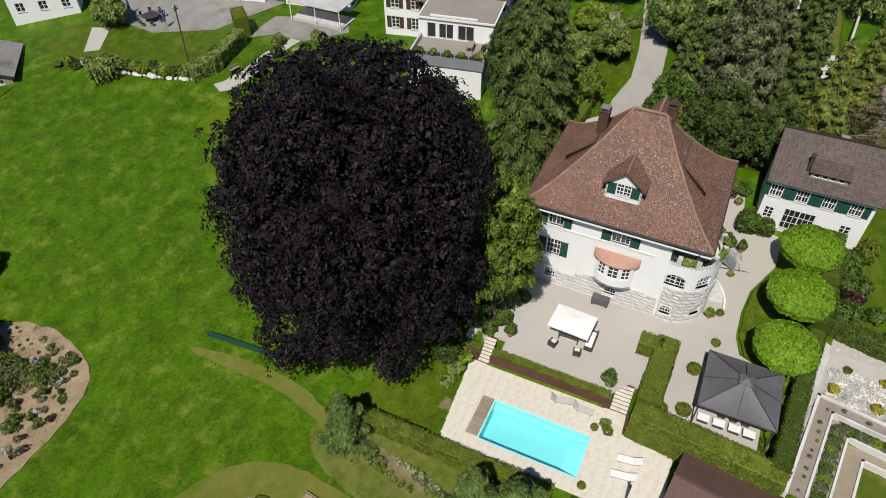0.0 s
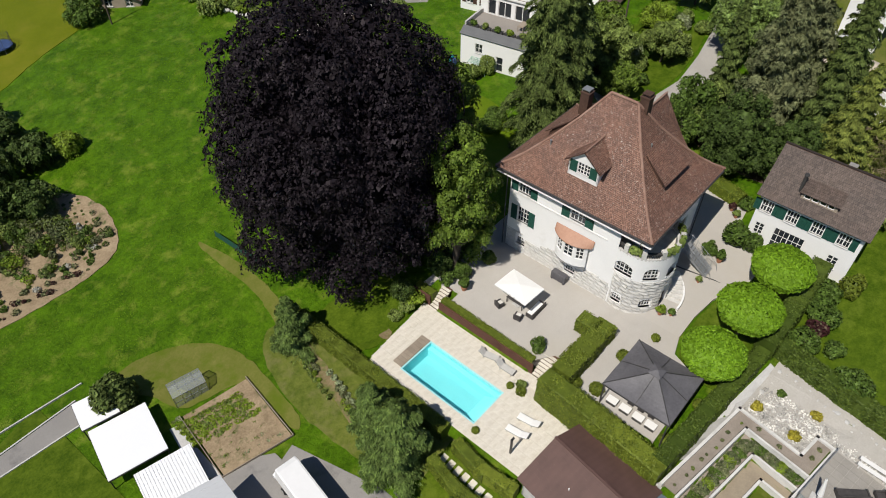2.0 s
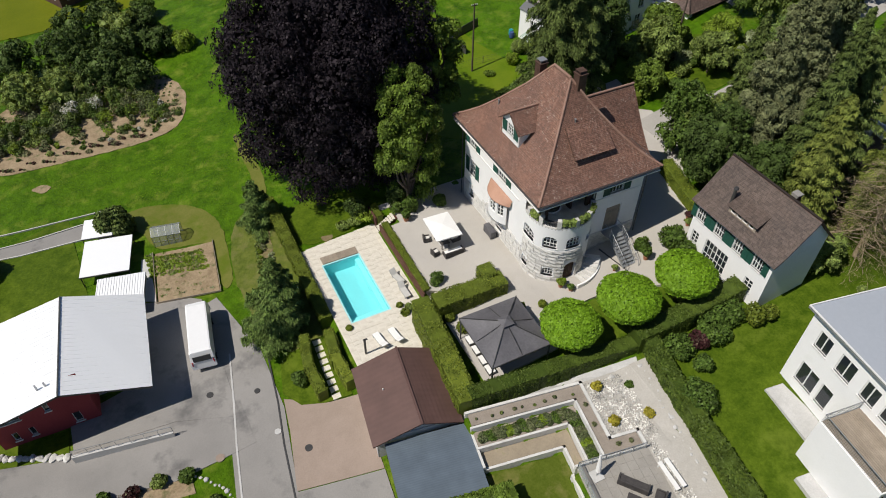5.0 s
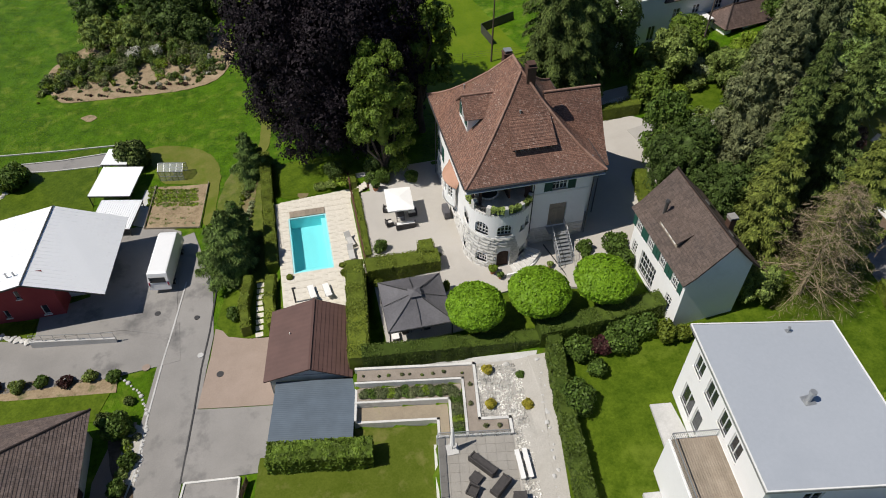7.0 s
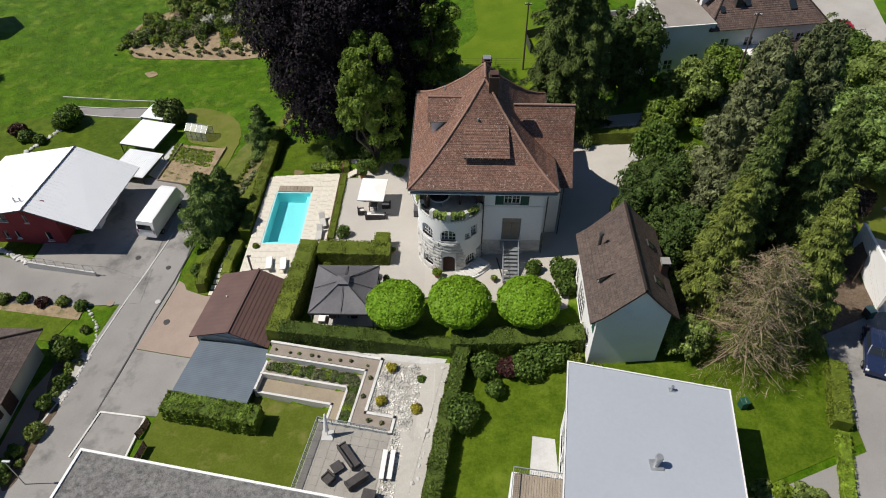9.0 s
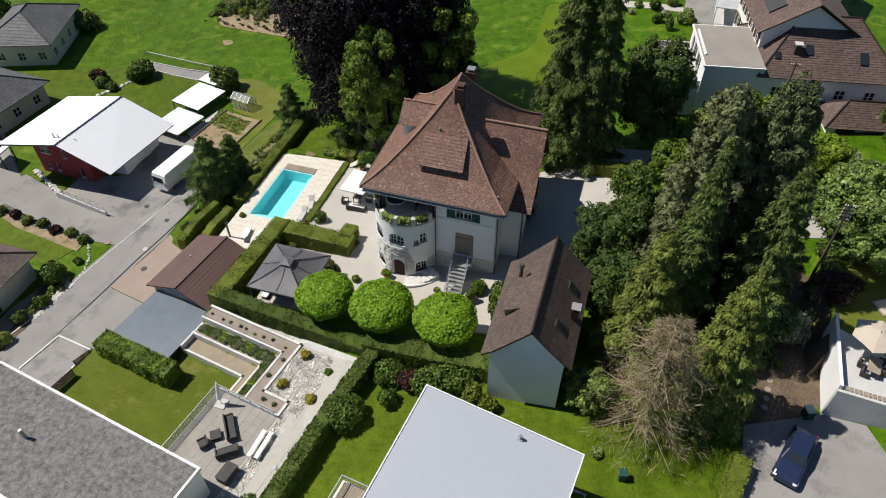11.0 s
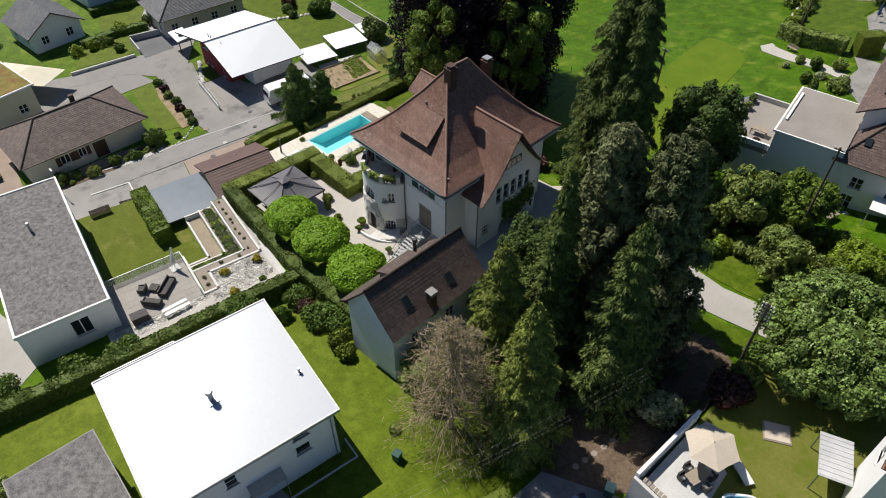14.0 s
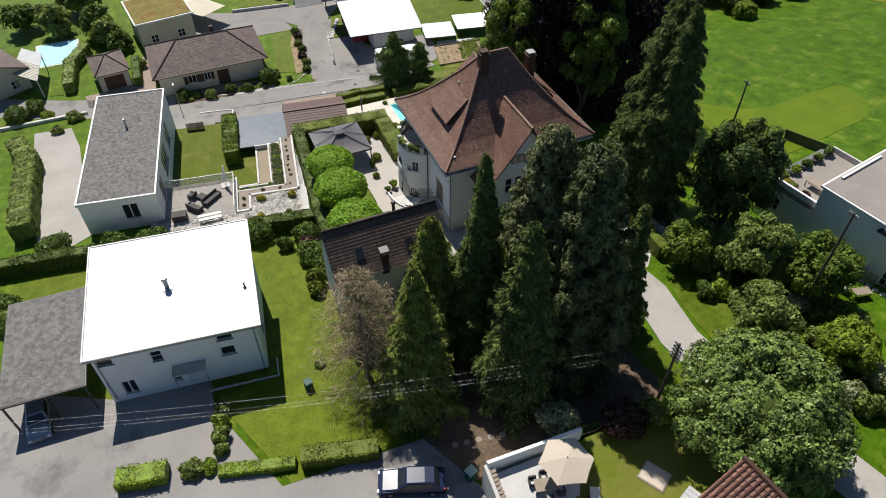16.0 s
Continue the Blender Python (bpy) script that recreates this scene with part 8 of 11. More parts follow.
# ---- trees ----
rng = np.random.default_rng(77)
beech = thing("copper_beech", "huge copper beech with dense dark purple foliage", "tree", (-9.5, 29.2, land(-9.5, 29.2)))
bm = B()
trunk = part("trunk", limb(bm, (0, 0, -0.3), (0.4, 0.2, 17), 0.95, 0.35, rng, 5, 0.03), BARK, beech, smooth=True)
CB, RB, HB = np.array((0.3, 0, 14.3)), 12.4, 14.4
lumps = [(tuple(CB), (8.8, 8.8, 10.6))]
for k in range(90):
    f = (k + 0.5) / 90
    z = 0.97 - 1.88 * f
    a = k * 2.399963 + rng.uniform(-0.25, 0.25)
    w = math.sqrt(max(0.02, 1 - z * z))
    if z < -0.2:
        w = max(w, 0.86)
    s = rng.uniform(2.1, 3.4)
    q = rng.uniform(0.66, 0.84)
    c = CB + np.array((RB * q * w * math.cos(a), RB * q * w * math.sin(a), HB * 0.84 * z))
    lumps.append((tuple(c), (s * 1.15, s * 1.15, s * 1.1)))
    if k % 9 == 0:
        part("limb", limb(B(), (0.2, 0.1, 4 + 10 * rng.random()), tuple(c), 0.3, 0.08, rng), BARK, trunk, smooth=True)
P, Q = crown_points(lumps, 7600, rng, 0.30)
P[:, 2] = np.maximum(P[:, 2], 1.2)
P, Q, D = clumps(P, Q, 26, 0.68, rng, 0.75, 0.6)
v, f = leaf_quads(P, Q, 0.185, rng, 1.6, 0.45, D)
Pi, Qi = crown_points([(c, tuple(0.78 * k for k in r)) for c, r in lumps], 15000, rng, 0.2)
vi, fi = leaf_quads(Pi, Qi, 0.42, rng, 1.4, 0.4)
v, f = np.vstack([v, vi]), np.vstack([f, fi + len(v)])
crown = smooth_mesh("crown", v, f, BEECH_LEAF, beech)
# unseen solid core, added to stop sunlight passing through the beech
v, f = shade_core([(7.2 * math.sqrt(max(0.0, 1 - e * e)) if e > 0 else 7.2 * (1 - 0.12 * e * e), 14.0 + 9.6 * e) for e in np.linspace(-0.95, 0.97, 14)], rng, 22)
smooth_mesh("inner_crown", v, f, BEECH_LEAF, crown)

broad_tree("maple", "tall green maple beside the villa", -5.4, 17.2, 3.8, 18.8, 0.0, MAPLE_LEAF, 28000, 0.26, 21, 34, spread=0.78, lump_size=(0.18, 0.33), core=0.3)
broad_tree("maple", "tall light green maple behind the copper beech", 0.9, 24.8, 3.7, 21.5, 3.0, MAPLE_LEAF, 26000, 0.26, 22, 28, spread=0.78, lump_size=(0.2, 0.36), core=0.3)
broad_tree("tree", "dense dark green tree by the white extension", 25.6, 26.8, 4.7, 14.6, 0.0, YEW_LEAF, 30000, 0.24, 24, 30, lump_size=(0.16, 0.34))
for x, y, r, h, m in ((21.6, 37.6, 1.3, 2.0, MID_LEAF), (19.2, 35.8, 1.0, 1.5, LIME_LEAF), (14.8, 29.2, 1.8, 1.3, DARK_LEAF), (16.9, 29.6, 1.6, 1.4, DARK_LEAF), (15.4, 35.2, 0.8, 0.7, MAPLE_LEAF), (23.6, 36.6, 1.2, 2.6, MID_LEAF)):
    bush("shrub", "leafy shrub at the lawn's edge behind the villa", x, y, r, h, m, int(31 * x), int(900 + 900 * r * h), 0.15, group="north lawn shrubs")
broad_tree("tree", "green broadleaf tree above the drive", 33.0, 23.5, 3.6, 8.0, 1.0, MID_LEAF, 14000, 0.27, 25)
broad_tree("tree", "light green tree beside the drive", 39.5, 19.0, 2.8, 6.5, 1.0, MID_LEAF, 10500, 0.25, 26)
broad_tree("tree", "leafy garden tree by the white house", 37.5, 27.0, 3.4, 7.5, 1.0, MAPLE_LEAF, 12000, 0.26, 27)
broad_tree("walnut", "broad walnut tree beside the drive", 47.8, 9.9, 6.4, 9.8, 0.8, WALNUT_LEAF, 62000, 0.24, 28, 46, lump_size=(0.13, 0.27), spread=0.8)
broad_tree("tree", "bright green garden tree", 45.0, 23.0, 2.6, 5.0, 0.8, LIME_LEAF, 9000, 0.22, 29)
broad_tree("tree", "broadleaf tree at the upper drive", 55.0, 22.0, 4.2, 8.5, 1.2, MID_LEAF, 13000, 0.32, 30)
broad_tree("tree", "broadleaf tree on the upper slope", 53.5, 28.5, 3.6, 7.5, 1.0, DARK_LEAF, 12000, 0.28, 31)
broad_tree("tree", "green tree in the upper garden", 63.0, 21.0, 4.0, 8.5, 1.0, MID_LEAF, 11000, 0.33, 32)
broad_tree("yew", "large rounded dark yew beside the yard", 24.6, 2.2, 4.4, 11.0, 0.0, YEW_LEAF, 34000, 0.2, 33, 30, lump_size=(0.16, 0.34))
broad_tree("yew", "dark yew behind the annex", 25.6, -3.6, 3.6, 9.2, 0.0, YEW_LEAF, 20000, 0.2, 34, 24, lump_size=(0.16, 0.34))
broad_tree("tree", "leafy undergrowth tree between the conifers", 27.5, 8.0, 3.2, 8.0, 0.4, MID_LEAF, 12000, 0.27, 35)
broad_tree("tree", "leafy small tree by the annex gable", 25.0, -13.0, 2.2, 5.0, 0.2, MID_LEAF, 9000, 0.2, 36)
broad_tree("tree", "dense green shrub tree behind the yew", 25.4, 8.6, 2.7, 9.5, 0.3, DARK_LEAF, 8000, 0.28, 72, 14)
soft_conifer("cedar", "tall grey-green cedar with a soft broad crown", 30.6, 1.2, 5.0, 22.6, NEEDLE_PALE, 84000, 37)
soft_conifer("cedar", "tall dark grey-green cedar", 34.8, 2.2, 5.2, 23.2, NEEDLE_BLUE, 84000, 38)
conifer("spruce", "tall dark spruce behind the annex", 30.4, -4.2, 3.6, 21.5, NEEDLE, 16000, 41)
conifer("spruce", "fresh green spruce at the edge of the lawn", 33.9, -11.0, 4.1, 16.3, NEEDLE_GREEN, 15000, 42, shape=0.75)
conifer("spruce", "tall spruce behind the villa", 16.6, 22.6, 6.0, 24.5, NEEDLE, 24000, 43, droop=0.55, shape=0.55, ragged=(0.6, 1.15))
conifer("spruce", "tall dark spruce behind the villa", 19.4, 21.8, 4.6, 23.8, NEEDLE, 20000, 44, droop=0.55, shape=0.55, ragged=(0.6, 1.15))
conifer("spruce", "dark conifer among the grove", 36.0, -3.4, 4.4, 19.5, NEEDLE, 15000, 45, shape=0.7)
conifer("spruce", "conifer beside the drive", 33.5, 8.2, 2.8, 15.0, NEEDLE, 10000, 46)
conifer("spruce", "green conifer beside the annex", 28.0, -7.4, 3.6, 15.3, NEEDLE_GREEN, 13000, 47, shape=0.62)
conifer("withered_spruce", "half-withered spruce with bare grey twigs", 29.3, -14.0, 5.4, 13.4, WITHERED, 15000, 48, bare=0.72, size=0.2, droop=0.2, bark=BARK_GREY, shape=0.55, gap=0.55, ragged=(0.4, 1.15), twigs=34)
conifer("spruce", "young blue-green fir on the bank", -21.6, 24.8, 3.1, 6.8, FIR_NEEDLE, 8000, 49, size=0.33, low=0.02, shape=0.7, droop=0.15, gap=1.6, ragged=(0.5, 1.2))
conifer("spruce", "broad spruce beside the lane", -24.0, 8.0, 4.0, 9.2, FIR_NEEDLE, 17000, 50, size=0.38, low=0.03, shape=0.55, droop=0.15, gap=1.3, ragged=(0.5, 1.2))
conifer("spruce", "second spruce beside the lane", -23.2, 11.8, 2.8, 7.2, FIR_NEEDLE, 9000, 51, size=0.36, low=0.03, shape=0.6, droop=0.15, gap=1.4, ragged=(0.5, 1.2))
broad_tree("tree", "bright broadleaf shrub tree beside the drive", 29.0, 19.5, 2.6, 5.5, 0.4, MAPLE_LEAF, 7000, 0.28, 53, 14)
bush("conifer_shrub", "dark green dwarf conifer by the canopies", -37.0, 32.6, 2.0, 3.6, NEEDLE, 54, 4000, 0.3)


def round_tree(x, y, r, h, seed):
    """A standard with a clipped flattened ball of large bright leaves."""
    rng = np.random.default_rng(seed)
    t = thing("round_tree", "clipped round catalpa with bright green leaves", "tree", (x, y, land(x, y)), rng.uniform(0, 360), "clipped round trees")
    bm = B()
    trunk = part("trunk", limb(bm, (0, 0, -0.2), (0, 0, h - r), 0.16, 0.12, rng, 3, 0.02), BARK, t, smooth=True)
    for k in range(7):
        a = k * 0.9
        part("limb", limb(B(), (0, 0, h - 1.35 * r), (0.7 * r * math.cos(a), 0.7 * r * math.sin(a), h - 0.6 * r), 0.07, 0.03, rng, 2), BARK, trunk, smooth=True)
    n = 13500
    d = rng.normal(size=(n, 3))
    d /= np.linalg.norm(d, axis=1)[:, None]
    rad = 1 - 0.22 * rng.random((n, 1)) ** 2
    bumps = 1 + 0.035 * np.sin(d[:, :1] * 9 + seed) * np.cos(d[:, 1:2] * 8) + 0.03 * np.sin(d[:, 2:] * 11)
    P = d * rad * bumps * np.array((r, r, r * 0.56)) + np.array((0, 0, h - r * 0.56))
    v, f = leaf_quads(P, d * np.array((0.7, 0.7, 0.9)) + np.array((0, 0, 0.35)), 0.19, rng, 1.5, 0.35)
    smooth_mesh("crown", v, f, BRIGHT_LEAF, t)


round_tree(-0.9, -8.5, 2.75, 5.2, 61)
round_tree(5.1, -8.9, 2.9, 5.6, 62)
round_tree(11.4, -9.2, 2.85, 5.5, 63)

# shrubs: beds, borders and pots
rng = np.random.default_rng(9)
for x, y, r, h, m in ((-8.0, 4.9, 0.75, 1.5, DARK_LEAF), (-7.2, 16.9, 0.8, 1.3, DARK_LEAF), (-6.2, 19.2, 1.2, 1.1, MID_LEAF), (-3.2, 18.9, 1.0, 1.3, MID_LEAF), (-10.6, 18.6, 1.3, 0.9, LIME_LEAF), (-11.9, 18.4, 0.9, 0.7, MID_LEAF), (-13.4, 18.6, 0.8, 0.6, MID_LEAF), (-11.6, 4.0, 0.5, 0.7, MID_LEAF), (-12.2, 3.6, 0.45, 0.5, BOX_LEAF)):
    bush("shrub", "leafy green shrub at the patio's edge", x, y, r, h, m, int(rng.integers(1e6)))
for x, y, r, h in ((-9.0, 0.0, 0.8, 0.9), (-3.9, -1.9, 0.8, 0.95), (-8.4, -1.9, 0.85, 0.95), (-8.5, -9.0, 0.75, 0.8), (-3.9, -9.7, 0.8, 0.9), (-0.2, -3.2, 0.5, 0.7), (-2.4, -2.9, 0.45, 1.5), (-12.3, 4.75, 0.42, 0.5), (-18.05, 4.2, 0.42, 0.5)):
    bush("box_ball", "clipped round box bush", x, y, r, h, BOX_LEAF, int(rng.integers(1e6)), 1100, 0.12, group="box balls", lumps=0)
for x, y, r, h, m in ((7.6, -13.9, 1.6, 1.9, DARK_LEAF), (9.5, -14.2, 1.1, 1.6, PURPLE_LEAF), (11.5, -14.0, 1.7, 2.0, DARK_LEAF), (13.6, -13.2, 1.5, 2.0, DARK_LEAF), (15.6, -14.9, 1.0, 2.2, BOX_LEAF), (16.9, -15.2, 0.9, 1.6, BOX_LEAF), (5.5, -19.0, 1.7, 2.4, DARK_LEAF), (2.0, -29.5, 1.7, 2.3, DARK_LEAF), (8.4, -16.5, 0.9, 1.6, DARK_LEAF), (0.2, -33.5, 1.6, 2.2, DARK_LEAF), (-1.6, -39.5, 1.8, 2.4, DARK_LEAF), (15.4, -3.4, 1.3, 2.6, DARK_LEAF), (15.5, -5.2, 1.0, 2.2, DARK_LEAF), (12.6, -2.0, 0.8, 1.5, DARK_LEAF), (21, -2.0, 1.2, 1.0, DARK_LEAF)):
    bush("shrub", "rounded garden shrub beside the hedge", x, y, r, h, m, int(rng.integers(1e6)), None, 0.2)
for x, y, r, h, m in ((40.5, -2.0, 1.6, 2.6, PALE_LEAF), (44.0, 1.6, 1.7, 2.2, PURPLE_LEAF), (43.9, 4.2, 1.2, 1.6, MID_LEAF), (43.8, 6.6, 1.3, 1.8, DARK_LEAF), (42.6, -0.4, 1.1, 1.6, MID_LEAF), (37.5, 1.6, 1.6, 1.6, MID_LEAF), (43.0, 17.2, 1.2, 1.2, MID_LEAF), (44.8, 18.6, 1.2, 1.3, MID_LEAF), (42.6, 20.0, 1.3, 1.4, DARK_LEAF), (46.4, 20.2, 0.9, 1.0, LIME_LEAF), (48.8, 17.6, 1.3, 1.8, MID_LEAF), (36.0, 20.5, 1.4, 1.8, MID_LEAF), (30.5, 20.6, 1.6, 2.4, MID_LEAF), (43.2, 2.8, 1.2, 1.6, MID_LEAF), (26.4, -17.5, 0.5, 0.6, MID_LEAF), (27.8, -26.2, 0.7, 1.2, MID_LEAF), (29.2, -26.5, 0.7, 1.2, LIME_LEAF), (30.6, -26.7, 0.8, 1.3, MID_LEAF), (31.8, -26.9, 0.6, 1.0, MID_LEAF), (32.7, -29.2, 0.9, 1.2, MID_LEAF), (33.0, -28.0, 0.7, 0.9, LIME_LEAF), (13.0, -41.5, 1.5, 1.8, MID_LEAF), (9.0, -43.0, 1.8, 2.2, MID_LEAF), (6.0, -44.2, 1.6, 2.0, DARK_LEAF)):
    bush("shrub", "garden shrub on the slope", x, y, r, h, m, int(rng.integers(1e6)), None, 0.2)
for x, y, r, h, m in ((21.5, 63.5, 0.7, 1.2, MID_LEAF), (24.1, 62.8, 0.9, 1.8, DARK_LEAF), (24.7, 58.2, 0.8, 1.6, DARK_LEAF), (26.7, 55.6, 0.6, 2.2, NEEDLE), (26.5, 64.2, 1.0, 1.6, MID_LEAF), (28.9, 58.4, 1.4, 1.8, MID_LEAF), (20.7, 61.1, 0.5, 0.9, PALE_LEAF), (25.8, 60.4, 0.8, 0.9, PALE_LEAF)):
    bush("shrub", "clipped shrub beside the curved terrace", x, y, r, h, m, int(rng.integers(1e6)), None, 0.2)
# last three are added to hide the trunk, dark leaves in place of shade
for x, y, r, h, m in ((-11.2, 19.6, 1.3, 2.4, YEW_LEAF), (-2.4, 15.3, 0.85, 1.5, DARK_LEAF), (-6.3, 18.6, 1.4, 2.6, YEW_LEAF), (-4.6, 18.4, 1.5, 3.0, YEW_LEAF), (-5.7, 16.2, 0.9, 1.9, DARK_LEAF)):
    bush("shrub", "dark leafy shrub under the maple by the patio", x, y, r, h, m, int(97 - 13 * x), 2200, 0.15, group="maple shrubs")
bush("red_shrub", "small red-leaved shrub behind the villa", 10.2, 19.6, 1.2, 1.6, PURPLE_LEAF, 5, None, 0.2)
bush("purple_shrub", "dark red rounded shrub on the lawn", -58.5, 29.6, 1.3, 1.9, PURPLE_LEAF, 6, None, 0.22)
bush("shrub", "dark green rounded bush on the lawn", -52.2, 32.0, 2.0, 3.0, DARK_LEAF, 7, 4500, 0.26)
for x, y, r in ((-57, 28.2, 1.1), (-54.6, 27.7, 0.9), (-24.2, 1.6, 0.9), (-35.2, -9.4, 1.5), (-33.9, -12.8, 0.8), (-34.6, -15.4, 0.9), (-35.6, -22.4, 1.1), (-35.2, -20.4, 0.7)):
    bush("shrub", "dark rounded shrub beside the lane", x, y, r, r * 1.5, DARK_LEAF, int(rng.integers(1e6)), None, 0.2)
for x, y, r in ((-36.6, -7.9, 0.8), (-34.3, -10.6, 0.45), (-34.5, -13.8, 0.5), (-34.2, -18.5, 1.0), (-34.4, -21.4, 0.4), (-35.0, -22.9, 0.7), (-34.4, -6.2, 0.5)):
    bush("shrub", "dark garden shrub in the soil border by the lane", x, y, r, r * 1.4, (DARK_LEAF, MID_LEAF, NEEDLE)[int(10 * r) % 3], int(rng.integers(1e6)), None, 0.18, group="lane border shrubs")
for k in range(7):
    bush("shrub", "rounded shrub along the lane's edge", -36.2 - 2.3 * k, -2.9 + 0.25 * k + 0.3 * (k % 2), 0.75, 1.0, (DARK_LEAF, MID_LEAF, PURPLE_LEAF)[k % 3], 900 + k, None, 0.18, group="lane shrubs")
# trees and shrubs of the flower bed and the far meadow
for x, y, r, h, m, s in ((-29.5, 64.5, 3.4, 5.5, YEW_LEAF, 1), (-34, 67, 4.2, 7.0, YEW_LEAF, 2), (-20.6, 72.0, 2.0, 3.2, LIME_LEAF, 3), (-24.6, 73.4, 3.2, 5.0, YEW_LEAF, 14), (-26.0, 80.0, 3.2, 5.6, YEW_LEAF, 15), (-24.6, 86.6, 2.2, 4.6, DARK_LEAF, 16), (-31, 87, 3.6, 6.0, YEW_LEAF, 17), (-2.6, 99.6, 3.4, 4.2, DARK_LEAF, 18), (-39.5, 66, 3.8, 6.0, MID_LEAF, 4), (-31, 73, 4.2, 7.5, YEW_LEAF, 5), (-38, 74, 5.0, 9.0, YEW_LEAF, 7), (-45, 67, 3.6, 6.0, MID_LEAF, 8), (-46, 75, 4.5, 8.0, YEW_LEAF, 9), (-29, 79, 3.6, 7.0, MID_LEAF, 11), (-36, 81, 4.0, 8.0, YEW_LEAF, 12)):
    broad_tree("tree", "leafy tree behind the flower bed", x, y, r, h, 0.1, m, 6000, 0.31, 300 + s, 20, lump_size=(0.16, 0.36))
for k in range(200):
    x = -53 + 28.5 * ((k * 0.618034 + 0.37 * math.sin(k * 12.9898) ** 2) % 1.0)
    back = ((k * 0.7548777) % 1.0)
    front = 50.9 + (0.8 if x < -30 else 0.0) + max(0.0, x + 30) * 0.35
    y = front + 0.5 + 12.0 * back ** 0.85
    if x > -25.4 - 0.1 * (y - 54):
        continue
    deep = y - front
    m = (MID_LEAF, DARK_LEAF, NEEDLE_PALE, LIME_LEAF, DARK_LEAF, MID_LEAF, NEEDLE_BLUE, NEEDLE_PALE, YEW_LEAF, BLOSSOM if x > -40 else MID_LEAF, MAPLE_LEAF, NEEDLE_PALE, DARK_LEAF, YEW_LEAF, NEEDLE)[k % 15]
    r = (0.24 + 0.105 * min(deep, 9.0)) * (0.55 + 0.9 * math.sin(k * 78.233) ** 2)
    h = (0.25 + 0.17 * min(deep, 9.0)) * (0.6 + 0.8 * math.sin(k * 39.425) ** 2)
    bush("flower_shrub", "young flowering shrub in the soil bed", x, y, r, h, m, 500 + k, int(90 + 230 * r * h), 0.18, group="flower bed shrubs", lumps=4)
for k in range(105):
    f, g = (k * 0.618034) % 1.0, (k * 0.7548777) % 1.0
    x, y = -24.9 - 5.5 * g, 52.6 + 13.5 * f
    if k % 3 == 0:
        x, y = -30 - 20 * f, 51.2 + 1.6 * g
    if y < 51.6 + 0.35 * (x + 30) and x > -30:
        continue
    r = 0.18 + 0.3 * math.sin(k * 5.1) ** 2
    bush("flower_shrub", "small sprouting plant at the edge of the soil bed", x, y, r, r * 1.3, (NEEDLE_PALE, MID_LEAF, DARK_LEAF, PURPLE_LEAF, NEEDLE_PALE, YEW_LEAF)[k % 6], 7000 + k, 110, 0.13, group="flower bed shrubs", lumps=2)
for x, y, r, h, m, s in ((-88, 40, 4, 8, DARK_LEAF, 1), (-74, -34, 3.5, 7, MID_LEAF, 3), (-66.5, -39.5, 2.8, 6, MID_LEAF, 4), (-63, -33, 2.6, 6, DARK_LEAF, 5), (-84, -30, 4.0, 7, MID_LEAF, 6), (-59.5, -31.8, 2.4, 5, MID_LEAF, 7), (-70, -45, 3.0, 6, DARK_LEAF, 15), (-74, -36, 3.4, 7, MID_LEAF, 16), (-56.5, -29.8, 1.8, 3.5, DARK_LEAF, 17), (-88, 12, 1.5, 2.4, MID_LEAF, 18), (-83, -17, 2.2, 4.5, DARK_LEAF, 19), (-72, 44, 2.2, 3.5, MID_LEAF, 8), (22, 92, 2.6, 5, MID_LEAF, 9), (12, 84, 2.5, 2.6, MID_LEAF, 10), (64, 30, 4, 9, DARK_LEAF, 11), (73, 3, 4, 9, MID_LEAF, 12), (70, 22, 4.5, 10, MID_LEAF, 13), (62, -12, 3.5, 8, MID_LEAF, 14)):
    broad_tree("tree", "broadleaf tree in a neighbouring garden", x, y, r, h, 0.6, m, 3200, 0.46, 400 + s)

# hedges and shrubs of the western gardens
hedge("hedge", "dark clipped hedge along a garden lawn", [(-81.0, 1.2), (-80.2, 11.4)], 1.4, 1.3, DARK_LEAF, seed=31, size=0.2, dense=26)
hedge("hedge", "low leafy hedge between two lawns", [(-70.6, -4.9), (-70.6, 1.3), (-69.6, 6.6)], 1.3, 1.1, DARK_LEAF, seed=32, size=0.2, dense=26)
hedge("hedge", "tall leafy hedge beside the garden pool", [(-57.5, -35.4), (-52.5, -37.8), (-44.7, -38.4)], 1.7, 1.8, MID_LEAF, seed=33, size=0.2, dense=30)
hedge("hedge", "clipped hedge beside the bungalow garage", [(-50.0, -28.0), (-42.4, -28.4)], 1.2, 1.6, DARK_LEAF, seed=34, size=0.18, dense=30)
rng = np.random.default_rng(55)
for k in range(34):
    x, y = -64 - 14 * rng.random(), -14 + 22 * rng.random()
    if x > -64.5 or (-80 < x < -71 and 0 < y < 10) or (x < -69.5 and y < -2.5) or (-70.5 < x and 0 < y) or k % 2:
        continue
    bush("garden_shrub", "mixed shrub in a neighbouring garden", x, y, 0.6 + 0.8 * rng.random(), 0.8 + 1.2 * rng.random(), (MID_LEAF, DARK_LEAF, LIME_LEAF, DARK_LEAF, MAPLE_LEAF)[k % 5], 5000 + k, 520, 0.22, group="western garden shrubs")
